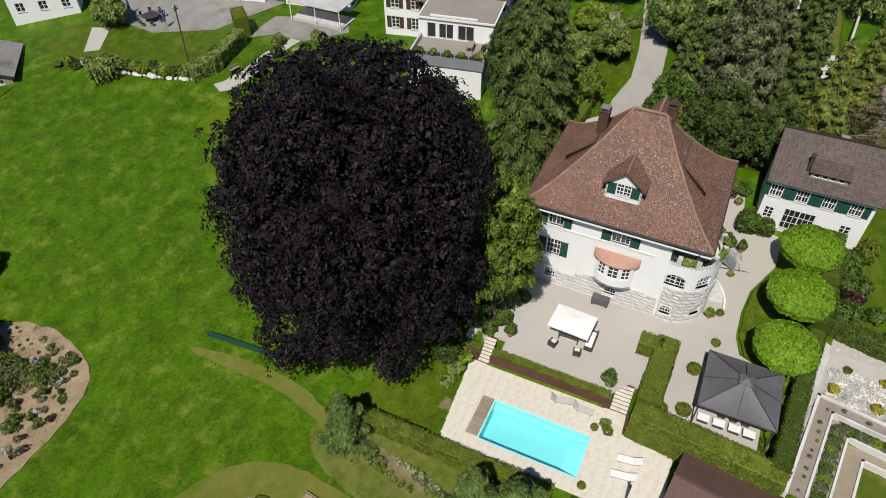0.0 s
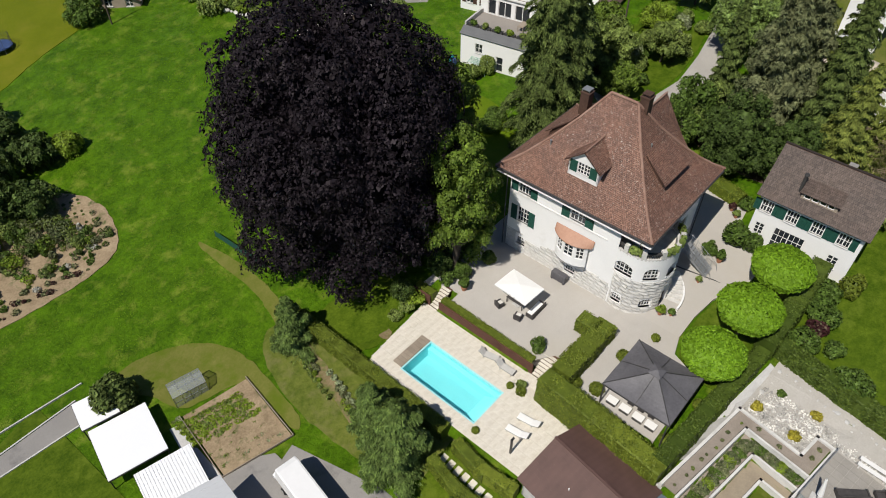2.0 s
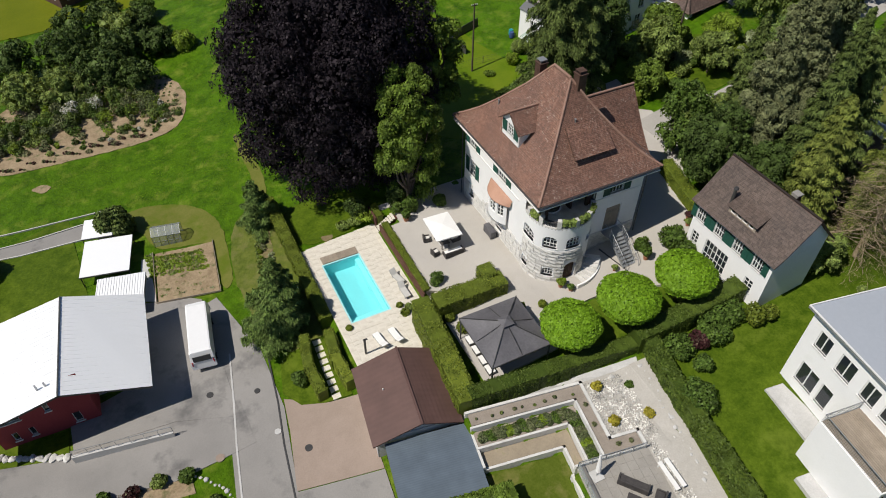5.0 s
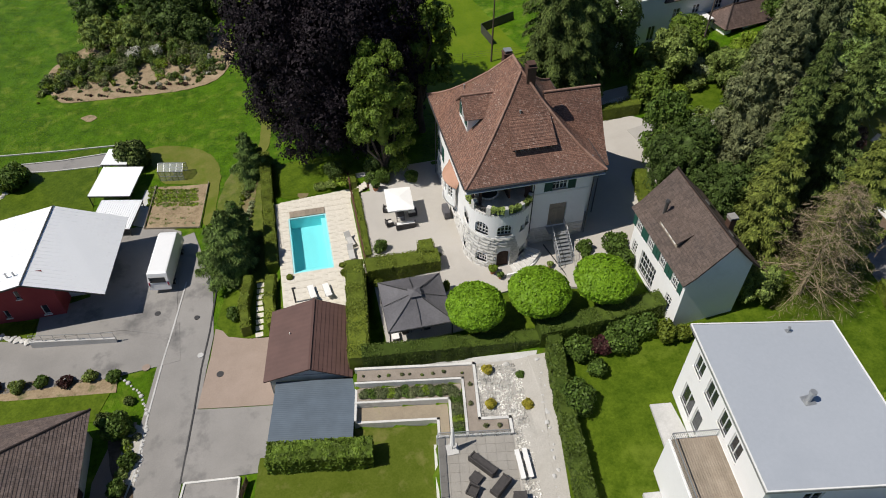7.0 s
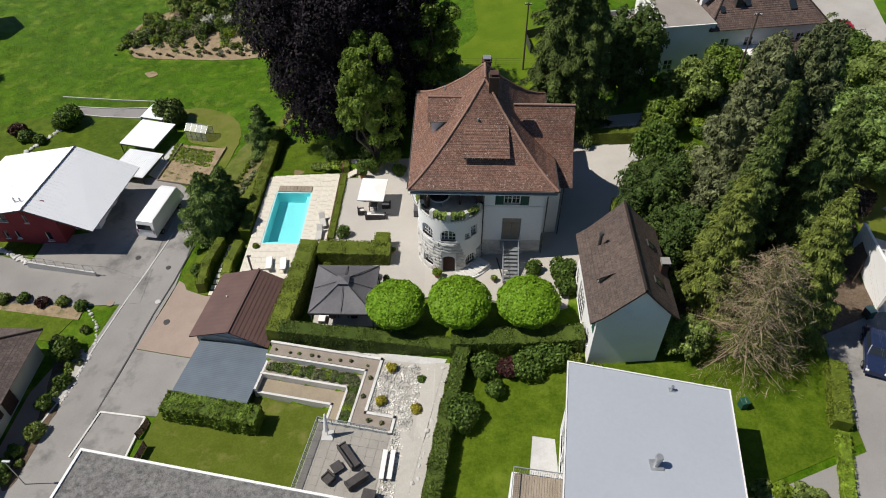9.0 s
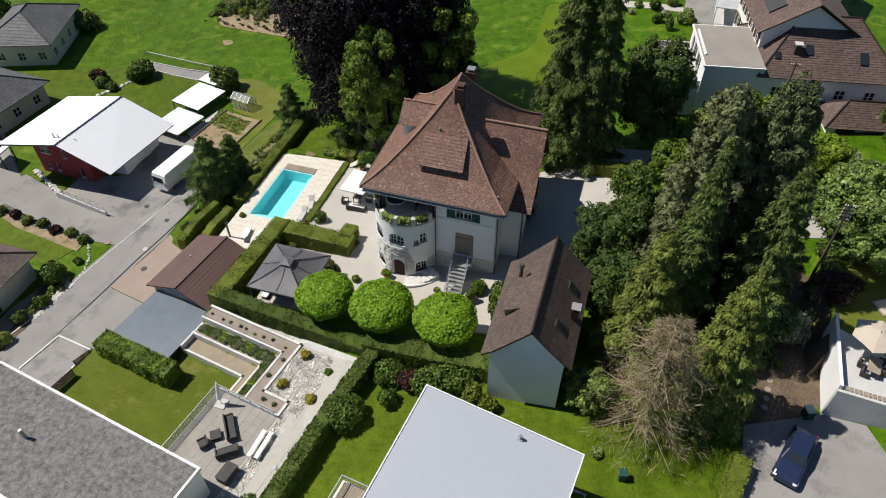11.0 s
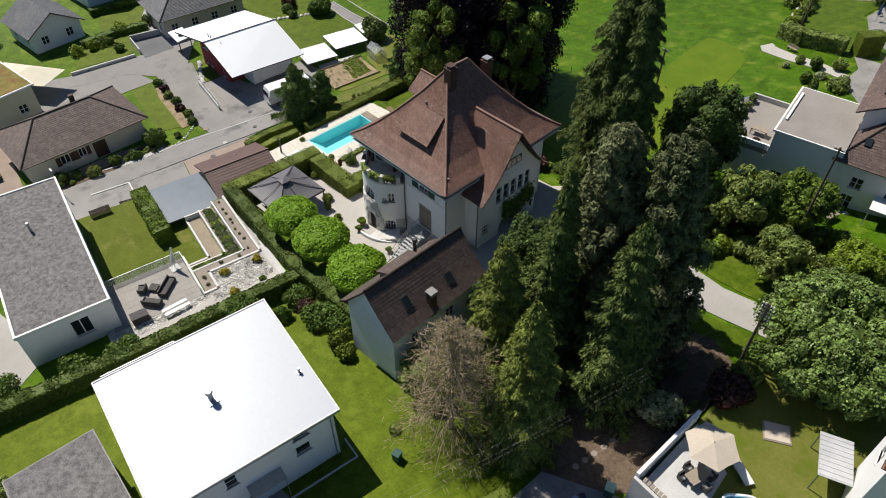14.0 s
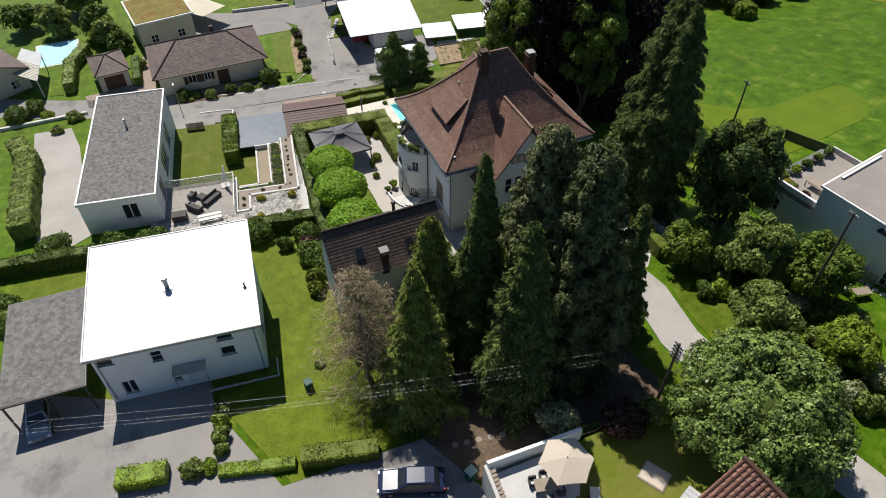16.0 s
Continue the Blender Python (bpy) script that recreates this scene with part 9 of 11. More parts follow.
for x, y, r, h, m in ((-39.2, -45.8, 1.8, 2.4, DARK_LEAF), (-36.4, -38.0, 1.2, 1.2, MID_LEAF), (-33.6, -40.4, 0.9, 1.1, MID_LEAF), (-38.4, -41.8, 1.0, 1.0, LIME_LEAF), (-41.0, -43.2, 1.4, 1.8, DARK_LEAF), (-48.6, -27.6, 1.1, 1.6, MID_LEAF)):
    bush("garden_shrub", "leafy shrub beside the lane wall", x, y, r, h, m, int(900 - 7 * x), None, 0.2, group="lane wall shrubs")
for k in range(44):
    x, y = 29 + 21 * rng.random(), 17.5 + 13 * rng.random()
    if y < 17.2 + 0.12 * (x - 30) or (x > 44.2 and y > 26) or (y > 28.6 and x > 35):
        continue
    bush("garden_shrub", "mixed shrub on the slope above the drive", x, y, 0.5 + 1.0 * rng.random(), 0.7 + 1.5 * rng.random(), (MID_LEAF, LIME_LEAF, DARK_LEAF, MAPLE_LEAF, PALE_LEAF, MID_LEAF)[k % 6], 5100 + k, None, 0.19, group="slope shrubs")
# climbing plant on the yard gable
cl = thing("climbing_plant", "climbing vine on the white gable wall", "climbing plant", (15.36, 9.8, 6.9))
bm = B()
for k in range(5):
    limb(bm, (0.03, 0.8, -3.6), (0.05, -2.4 + 0.9 * k, 0.2 + 0.25 * math.sin(k * 2.1)), 0.05, 0.02, rng, 4)
part("stem", bm, BARK, cl)
n = 1500
py = rng.uniform(-2.7, 2.2, n)
P = np.column_stack([0.06 + 0.16 * rng.random(n), py, 0.15 + 0.35 * np.sin(py * 1.6) + 0.45 * rng.normal(size=n) + np.where(rng.random(n) < 0.2, -1.0, 0.0)])
v, f = leaf_quads(P, np.tile((1.0, 0.0, 0.3), (n, 1)), 0.2, rng)
smooth_mesh("foliage", v, f, DARK_LEAF, cl)

# weeds on the bank between the pool hedge and the meadow
for k in range(46):
    f = (k * 0.618034) % 1.0
    x, y = -21.0 - 1.8 * ((k * 0.7549) % 1.0) - 1.5 * (1 - f), 12.5 + 14.5 * f
    bush("weed", "wild weed clump on the dry bank", x, y, 0.25 + 0.35 * ((k * 0.37) % 1), 0.3 + 0.5 * ((k * 0.53) % 1), (PALE_LEAF, MID_LEAF, LIME_LEAF, NEEDLE_PALE)[k % 4], 6000 + k, 160, 0.14, group="bank weeds", lumps=2)

# ---- steps and retaining walls ----


def steps_up(name, label, x0, x1, y0, y1, z0, z1, n, material):
    t = site(name, label, "steps", ((x0 + x1) / 2, (y0 + y1) / 2, z0))
    for k in range(n):
        a, b = x0 + (x1 - x0) * k / n, x0 + (x1 - x0) * (k + 1) / n
        z = z0 + (z1 - z0) * (k + 1) / n
        bm = box(B(), a, b + 0.03, y0, y1, z - 0.09, z, 0.012)
        s = part("tread", bm, material, t)
        part("riser", box(B(), a + 0.05, b + 0.3, y0 + 0.02, y1 - 0.02, z0 - 0.4, z - 0.092), CORTEN, t)
    return t


steps_up("garden_steps", "pale stone garden steps with dark risers", -9.85, -7.85, 15.85, 16.95, 0.0, 1.42, 7, STONE_DECK)
steps_up("garden_steps", "pale stone garden steps beside the hedge", -9.85, -7.85, 2.5, 4.0, 0.0, 1.42, 7, STONE_DECK)
rw = site("retaining_wall", "rust-brown board retaining wall above the pool deck", "retaining wall", (-9.75, 10, 0), kind="structure")
for y0, y1 in ((4.05, 7.9), (7.92, 11.8), (11.82, 15.8), (17.0, 19.3)):
    part("panel", box(B(), -9.86, -9.68, y0, y1, -0.2, 1.32, 0.01), CORTEN, rw)
for x, y, x2, y2 in ((-9.75, 2.45, -11.9, 2.3), (-11.9, 2.3, -12.15, -1.0), (-12.15, -1.0, -12.3, -2.4)):
    F = Flat((x, y), (x2, y2))
    part("panel", block(B(), F, 0, F.length, -0.2, 0.75, -0.15, 0.0), CORTEN, rw)
path = site("stepping_path", "stone stepping path between the narrow hedges", "path", (-21.4, 1.5, -1.4), kind="structure")
for k in range(9):
    y = 5.0 - 0.85 * k
    x = -21.2 - 0.05 * k
    part("slab", box(B(), x - 0.55, x + 0.55, y - 0.3, y + 0.3, land(x, y) - 0.05, land(x, y) + 0.16, 0.02), STONE_DECK, path)

# curved stone steps beside the tower
cs = site("curved_steps", "curved pale stone steps beside the tower", "steps", (5.6, -1.6, 2.4))
for k in range(7):
    a0, a1 = 279 + 6.5 * k, 279 + 6.5 * (k + 1)
    inner, outer = Round(4.15, 1.95, 3.5, a0, a1), Round(4.15, 1.95, 5.0, a0, a1)
    z = land(4.15 + 4.3 * math.cos(radians(a0)), 1.95 + 4.3 * math.sin(radians(a0))) + 0.10 + 0.1 * k
    bm = B()
    prism(bm, [tuple(p.xy) for p in (inner.at(0, 0), outer.at(0, 0), outer.at(outer.length, 0), inner.at(inner.length, 0))], 1.8, z)
    part("step", bm, STONE, cs)
kerb = Round(4.15, 1.95, 5.15, 268, 326)
bm = facade(B(), kerb, 1.8, 2.95, thick=0.18)
part("kerb", bm, PLASTER, cs)

# steel stair to the timber door
st = site("steel_stair", "galvanised steel stair with curved handrails", "stair", (10.2, -1.5, 2.9))
n = 9
for k in range(n):
    z = 2.95 + (5.0 - 2.95) * (k + 1) / n
    y = -3.3 + 2.9 * k / n
    part("tread", box(B(), 9.55, 11.0, y, y + 0.3, z - 0.04, z), METAL_GREY, st)
part("landing", box(B(), 9.2, 11.3, -0.4, 0.75, 4.92, 5.0), METAL_GREY, st)
for x in (9.5, 11.05):
    bm = beam(B(), (x, -3.3, 3.0), (x, -0.35, 4.95), 0.06, 0.22)
    part("stringer", bm, METAL_GREY, st)
    bm = B()
    pts = [(-3.75, 3.3), (-3.55, 3.9), (-3.0, 4.35), (-1.6, 5.2), (-0.4, 5.95), (0.6, 6.0)]
    for (y0, z0), (y1, z1) in zip(pts, pts[1:]):
        tube(bm, (x, y0, z0), (x, y1, z1), 0.03, n=7)
    tube(bm, (x, -3.75, 2.9), (x, -3.75, 3.3), 0.03, n=7)
    for k in range(5):
        y = -3.0 + 0.65 * k
        zb = 3.1 + (y + 3.3) * 0.66
        tube(bm, (x, y, zb), (x, y, zb + 1.1), 0.02, n=6)
    for q in (0.35, 0.7):
        tube(bm, (x, -3.2, 3.05 + q), (x, -0.4, 4.95 + q), 0.015, n=6)
    part("handrail", bm, METAL_GREY, st)
dr = site("slot_drain", "narrow dark slot drain across the gravel yard", "drain", (10, -2.5, 3), kind="structure")
F = Flat((9.0, 0.2), (9.9, -4.9))
part("grating", block(B(), F, 0, F.length, land(9.2, -2) - 0.2, land(9.2, -2) + 0.12, -0.06, 0.06), METAL_DARK, dr)

# ---- patio and pool furniture ----


def parasol_square(x, y, z, sx, sy, h, turn):
    t = thing("parasol", "large square white canvas parasol", "parasol", (x, y, z), turn)
    bm = B()
    c = [Vector((-sx / 2, -sy / 2, h)), Vector((sx / 2, -sy / 2, h)), Vector((sx / 2, sy / 2, h)), Vector((-sx / 2, sy / 2, h))]
    top = Vector((0, 0, h + 0.32))
    for i in range(4):
        a, b = c[i], c[(i + 1) % 4]
        m = (a + b) / 2 + Vector((0, 0, 0.03))
        quad(bm, a, m, top)
        quad(bm, m, b, top)
        quad(bm, a - Vector((0, 0, 0.12)), b - Vector((0, 0, 0.12)), b, a)
    part("canopy", bm, CANVAS_WHITE, t)
    part("pole", tube(B(), (0, 0, 0.05), (0, 0, h + 0.3), 0.04, n=8), METAL_GREY, t)
    part("base", box(B(), -0.4, 0.4, -0.4, 0.4, 0, 0.1, 0.02), CONCRETE, t)
    for v in c:
        part("rib", beam(B(), v - Vector((0, 0, 0.02)), top - Vector((0, 0, 0.05)), 0.025, 0.025), METAL_GREY, t)


pz = land(-5.0, 9.6) + 0.05
parasol_square(-4.95, 9.55, pz, 2.95, 3.9, 2.55, -3)


def wicker_chair(name, label, x, y, z, turn, w=0.75, d=0.75, cush=None, group=""):
    t = thing(name, label, "armchair" if w < 1.2 else "sofa", (x, y, z), turn, group)
    part("seat", box(B(), -w / 2 + 0.08, w / 2 - 0.08, -d / 2, d / 2 - 0.1, 0.12, 0.36, 0.02), WICKER, t)
    part("backrest", box(B(), -w / 2, w / 2, d / 2 - 0.14, d / 2, 0.1, 0.78, 0.03), WICKER, t)
    for s in (-1, 1):
        part("armrest", box(B(), s * (w / 2 - 0.06) - 0.06, s * (w / 2 - 0.06) + 0.06, -d / 2, d / 2 - 0.12, 0.1, 0.58, 0.02), WICKER, t)
        part("foot", box(B(), s * (w / 2 - 0.1) - 0.03, s * (w / 2 - 0.1) + 0.03, -d / 2 + 0.05, d / 2 - 0.05, 0.0, 0.12), METAL_DARK, t)
    part("cushion", box(B(), -w / 2 + 0.12, w / 2 - 0.12, -d / 2 + 0.02, d / 2 - 0.16, 0.36, 0.48, 0.03), cush or CUSHION, t)
    return t


def dining_table(x, y, z, turn, w, d, label, material):
    t = thing("table", label, "table", (x, y, z), turn)
    part("tabletop", box(B(), -w / 2, w / 2, -d / 2, d / 2, 0.7, 0.75, 0.01), material, t)
    for sx in (-1, 1):
        for sy in (-1, 1):
            part("leg", box(B(), sx * (w / 2 - 0.08) - 0.04, sx * (w / 2 - 0.08) + 0.04, sy * (d / 2 - 0.08) - 0.04, sy * (d / 2 - 0.08) + 0.04, 0, 0.7), METAL_DARK, t)


dining_table(-5.0, 9.6, pz, 0, 1.0, 2.0, "dark low garden table under the parasol", WICKER)
wicker_chair("garden_sofa", "dark wicker sofa with white cushion", -4.6, 7.55, pz - 0.02, 180, 2.3, 0.85, CANVAS_WHITE)
wicker_chair("garden_chair", "dark wicker armchair under the parasol", -6.3, 10.8, pz - 0.1, 75, group="patio chairs")
wicker_chair("garden_chair", "dark wicker armchair under the parasol", -6.4, 8.4, pz - 0.1, 100, group="patio chairs")
wicker_chair("garden_chair", "dark wicker armchair beside the table", -3.5, 9.3, pz + 0.1, 270, 0.75, 1.0, group="patio chairs")
g = thing("grill", "barbecue under a dark grey cover by the wall", "grill", (0.15, 8.1, land(0.1, 8.1) + 0.04), 90)
part("cover", box(B(), -0.85, 0.85, -0.35, 0.35, 0.12, 1.05, 0.07), CANVAS_GREY, g)
for s in (-0.7, 0.7):
    part("wheel", tube(B(), (s, -0.32, 0.1), (s, 0.32, 0.1), 0.1, n=12), RUBBER, g)


def lounger(x, y, turn, cloth, frame_mat, label, high=0.5):
    t = thing("sun_lounger", label, "sun lounger", (x, y, 0.012), turn, "sun loungers")
    bm = B()
    for s in (-0.32, 0.32):
        beam(bm, (s, -1.0, 0.3), (s, 0.45, 0.32), 0.05, 0.05)
        beam(bm, (s, 0.45, 0.32), (s, 0.98, 0.32 + high), 0.05, 0.05)
    part("frame", bm, frame_mat, t)
    for s in (-0.32, 0.32):
        for yy in (-0.8, 0.45):
            part("leg", tube(B(), (s, yy, 0.0), (s, yy, 0.31), 0.025, n=7), frame_mat, t)
    part("mattress", box(B(), -0.33, 0.33, -1.0, 0.44, 0.33, 0.42, 0.025), cloth, t)
    bm = box(B(), -0.33, 0.33, 0.0, 0.75, 0.0, 0.09, 0.025)
    bm.transform(pose(0, 0.44, 0.34, math.degrees(math.atan2(high, 0.53)), 0, 0))
    part("backrest", bm, cloth, t)


lounger(-15.9, 1.3, 180 + 8, CANVAS_WHITE, METAL_GREY, "white cushioned sun lounger on the pool deck", 0.25)
lounger(-14.3, 1.2, 180 + 8, CANVAS_WHITE, METAL_GREY, "white cushioned sun lounger on the pool deck", 0.25)
GREYCLOTH = surface("grey_mesh_cloth", (0.44, 0.43, 0.40), (0.54, 0.53, 0.50), 1.0, 9.0, 0.8, 0.2, 0.01)
lounger(-11.0, 8.3, 15, GREYCLOTH, METAL_GREY, "grey mesh sun lounger by the retaining wall", 0.55)
lounger(-11.1, 6.2, 2, GREYCLOTH, METAL_GREY, "grey mesh sun lounger by the retaining wall", 0.55)
sh = thing("pool_shower", "slim dark pool shower post", "shower", (-17.7, 0.6, 0.0))
part("column", box(B(), -0.09, 0.09, -0.09, 0.09, 0, 2.2, 0.02), METAL_DARK, sh)
part("head", box(B(), -0.12, 0.3, -0.1, 0.1, 2.12, 2.2, 0.01), METAL_DARK, sh)


def pot(x, y, z, r, h, leafy, top, seed, label):
    t = thing("potted_plant", label, "potted plant", (x, y, z))
    part("pot", lathe(B(), [(r * 0.7, 0), (r, h * 0.9), (r * 1.08, h * 0.9), (r * 1.08, h), (r * 0.9, h), (r * 0.85, h * 0.85)], 16), TERRACOTTA, t, smooth=False)
    rng = np.random.default_rng(seed)
    L_ = [((0, 0, h + top * 0.5), (r * 1.4, r * 1.4, top * 0.55))] + [((r * 0.8 * math.cos(k * 2.1), r * 0.8 * math.sin(k * 2.1), h + top * (0.3 + 0.12 * k)), (r, r, top * 0.3)) for k in range(4)]
    P, Q = crown_points(L_, 700, rng, 0.4)
    v, f = leaf_quads(P, Q, 0.14, rng)
    smooth_mesh("foliage", v, f, leafy, t)


pot(2.75, -2.0, land(2.75, -2.0) + 0.05, 0.3, 0.5, LIME_LEAF, 0.5, 1, "terracotta pot with yellow-green plant")
pot(3.3, -2.9, land(3.3, -2.9) + 0.05, 0.22, 0.4, DARK_LEAF, 0.3, 2, "small terracotta pot by the steps")
pot(8.6, -3.0, land(8.6, -3.0) + 0.05, 0.2, 0.35, MID_LEAF, 0.3, 3, "small terracotta pot by the stair")
pot(12.2, -3.4, land(12.2, -3.4) + 0.05, 0.3, 0.5, DARK_LEAF, 1.1, 4, "potted oleander beside the stair")
pot(-6.9, 14.9, land(-6.9, 14.9) + 0.05, 0.35, 0.5, DARK_LEAF, 1.1, 5, "potted oleander at the steps")
pot(-2.2, 1.8, land(-2.2, 1.8) + 0.05, 0.2, 0.35, DARK_LEAF, 0.25, 6, "small pot beside the hedge")
pot(19.4, -1.2, land(19.4, -1.2) + 0.05, 0.25, 0.4, PURPLE_LEAF, 0.5, 7, "flower pot by the yard wall")
pot(18.7, -2.0, land(18.7, -2.0) + 0.05, 0.25, 0.4, MID_LEAF, 0.5, 8, "flower pot by the yard wall")

# under the gazebo
gzz = land(-6.2, -5.8) + 0.05
dining_table(-6.4, -6.0, gzz, 0, 1.1, 2.6, "garden table under the gazebo", WOOD_GREY)
for k, (x, y, a) in enumerate(((-7.5, -5.0, 90), (-7.5, -6.0, 90), (-7.5, -7.0, 90), (-5.3, -5.0, 270), (-5.3, -6.0, 270), (-5.3, -7.0, 270))):
    wicker_chair("garden_chair", "pale cushioned garden chair under the gazebo", x, y, gzz - 0.06, a, 0.6, 0.62, CUSHION, "gazebo chairs")
for k, (x, y) in enumerate(((-8.5, -3.6), (-8.5, -4.9), (-8.5, -6.2), (-8.5, -7.4))):
    t = thing("side_bench", "white garden side bench under the gazebo", "bench", (x, y, land(x, y) + 0.05), 0, "gazebo benches")
    part("seat", box(B(), -0.35, 0.35, -0.5, 0.5, 0.38, 0.5, 0.02), CANVAS_WHITE, t)
    part("base", box(B(), -0.3, 0.3, -0.45, 0.45, 0, 0.38), METAL_DARK, t)

# ---- terraced beds of the gravel garden ----
beds = site("terraced_beds", "white-walled terraced garden beds stepping down to a lawn", "garden beds", (-6, -14, 0.5), kind="structure")


def bed_wall(pts, z0, z1, w=0.22, material=None):
    xy = [plot_xy(*p) for p in pts]
    for a, b in zip(xy, xy[1:]):
        F = Flat(a, b)
        part("wall", block(B(), F, -w / 2, F.length + w / 2, z0, z1, -w / 2, w / 2), material or WALL_CAP, beds)


bed_wall([(-0.1, -0.3), (10.75, -0.3), (10.75, -6.1), (13.4, -6.1), (13.4, -7.6)], 1.0, 2.12, 0.25)
bed_wall([(-0.1, -1.75), (9.6, -1.75), (9.6, -7.6)], 0.6, 1.98, 0.2)
bed_wall([(-0.1, -3.45), (8.3, -3.45), (8.3, -7.6)], 0.2, 1.42, 0.2)
bed_wall([(-0.1, -5.1), (7.2, -5.1), (7.2, -7.5)], -0.5, 0.78, 0.22)
bed_wall([(6.8, -7.75), (6.8, -17.2)], -0.5, 0.78, 0.22)
bed_wall([(-0.1, 0.0), (-0.1, -5.1)], -1.5, 1.3, 0.2)
bed_wall([(7.0, -7.6), (13.4, -7.6)], 0.8, 2.05, 0.2)
for pts, z, m, nm in (([(-0.0, -0.45), (10.6, -0.45), (10.6, -6.0), (13.2, -6.2), (13.2, -7.4), (9.75, -7.4), (9.75, -1.6), (0, -1.6)], 1.97, MULCH, "mulch"), ([(0, -1.9), (9.45, -1.9), (9.45, -7.4), (8.45, -7.4), (8.45, -3.3), (0, -3.3)], 1.32, MULCH, "mulch"), ([(0, -3.6), (8.15, -3.6), (8.15, -7.4), (7.35, -7.4), (7.35, -4.95), (0, -4.95)], 0.72, SAND_SOIL, "soil")):
    part(nm, prism(B(), [plot_xy(*p) for p in pts], z - 0.5, z), m, beds)
rng = np.random.default_rng(33)
for seg in (((0.4, -2.6), (8.9, -2.6)), ((8.95, -2.8), (8.95, -7.2))):
    n = int(math.dist(*seg) / 0.6)
    for k in range(n):
        u, v = (seg[0][i] + (seg[1][i] - seg[0][i]) * (k + 0.5) / n for i in (0, 1))
        x, y = plot_xy(u, v)
        bush("bed_plant", "grey-green lavender-like plant in the bed", x, y, 0.66, 0.42, (NEEDLE_BLUE, DARK_LEAF, NEEDLE_PALE, NEEDLE_BLUE, LIME_LEAF)[k % 5], 2000 + k, 900, 0.10, group="bed plants", z=1.26, lumps=2)
for k in range(9):
    x, y = plot_xy(0.6 + 1.1 * k + rng.uniform(-0.35, 0.35), -1.1 + rng.uniform(-0.15, 0.15))
    bush("bed_plant", "small plant in grey-brown mulch", x, y, 0.13 + 0.03 * ((k * 5) % 4), 0.24, (NEEDLE_PALE, NEEDLE_BLUE, MID_LEAF)[k % 3], 2100 + k, 150, 0.08, group="bed plants", z=1.95, lumps=1)
for k, (u, v) in enumerate(((10.2, -2.5), (10.1, -4.5), (11.2, -6.8), (12.4, -6.8))):
    x, y = plot_xy(u, v)
    bush("bed_plant", "small plant in grey-brown mulch", x, y, 0.25, 0.3, NEEDLE_PALE, 2150 + k, 120, 0.1, group="bed plants", z=1.95, lumps=1)
for x, y, r in ((-1.03, -13.5, 0.5), (-1.7, -17.1, 0.5), (1.5, -17.8, 0.5)):
    bush("yellow_shrub", "small golden-yellow shrub in gravel", x, y, r, 0.65, GOLD_LEAF, int(x * 100 + 900), 700, 0.14, group="golden shrubs", z=1.95)
bush("shrub", "small grey-green shrub in gravel", 1.8, -14.6, 0.4, 0.5, DARK_LEAF, 71, 500, 0.12, z=1.95)


def stone(x, y, z, r, seed, material=None, group="garden stones", label="rounded pale garden stone"):
    rng = np.random.default_rng(seed)
    bm = B()
    bmesh.ops.create_icosphere(bm, subdivisions=2, radius=r)
    lean = Vector((rng.uniform(0.7, 1.3), rng.uniform(0.6, 1.05), rng.uniform(0.4, 0.65)))
    for v in bm.verts:
        v.co *= 1 + 0.45 * noise.noise(v.co / r * 1.1 + Vector((seed * 3.7, 0, 0)))
        v.co = Vector((v.co.x * lean.x, v.co.y * lean.y, v.co.z * lean.z))
    ob = part("stone", bm, material or STONE, None)
    ob.matrix_basis = pose(x, y, z + r * 0.3, 0, 0, rng.uniform(0, 360))
    return tagged(ob, label, "stone", group)


for k, (x, y, r) in enumerate(((0.9, -13.2, 0.3), (2.4, -13.6, 0.32), (1.9, -20.6, 0.3), (2.2, -24.0, 0.28), (-1.3, -13.1, 0.2))):
    stone(x, y, 1.95, r, k)
# loose pale stones strewn over the gravel garden, and rubble edging
rng = np.random.default_rng(12)
n = 3600
uvs = np.stack([rng.uniform(10.9, 15.0, n), rng.uniform(-17.0, -0.5, n)], axis=1)
keep = ~((uvs[:, 0] < 13.6) & (uvs[:, 1] < -5.9))
uvs = uvs[keep]
pts = np.array([plot_xy(u, v) for u, v in uvs])
P = np.column_stack([pts, np.full(len(pts), 1.99)])
V, Fc = [], []
base = np.array([(1, 0, 0), (-1, 0, 0), (0, 1, 0), (0, -1, 0), (0, 0, 0.8), (0, 0, -0.6)], float)
tri_ = np.array([(0, 2, 4), (2, 1, 4), (1, 3, 4), (3, 0, 4), (2, 0, 5), (1, 2, 5), (3, 1, 5), (0, 3, 5)])
for i, p in enumerate(P):
    s = rng.uniform(0.05, 0.14)
    a = rng.uniform(0, 6.28)
    rot = np.array([(math.cos(a), -math.sin(a), 0), (math.sin(a), math.cos(a), 0), (0, 0, 1)])
    V.append((base * rng.uniform(0.6, 1.2, (6, 1)) * s) @ rot.T + p)
    Fc.append(tri_ + 6 * i)
PEBBLE = leaf("pale_pebbles", (0.46, 0.44, 0.40), (0.72, 0.70, 0.66), 0.5, 0.9, 0.0, 0.2)
tagged(smooth_mesh("pebbles", np.vstack(V), np.vstack(Fc), PEBBLE), "pale pebbles strewn over the gravel garden", "pebbles", "", "stuff")
for k in range(22):
    x, y = plot_xy(16.8 - 0.02 * k + rng.uniform(-0.25, 0.25), -0.4 - 0.72 * k + rng.uniform(-0.3, 0.3))
    stone(x, y, land(x, y), rng.uniform(0.10, 0.24), 100 + k, CONCRETE, group="rubble edging", label="rough pale edging stone below the hedge")

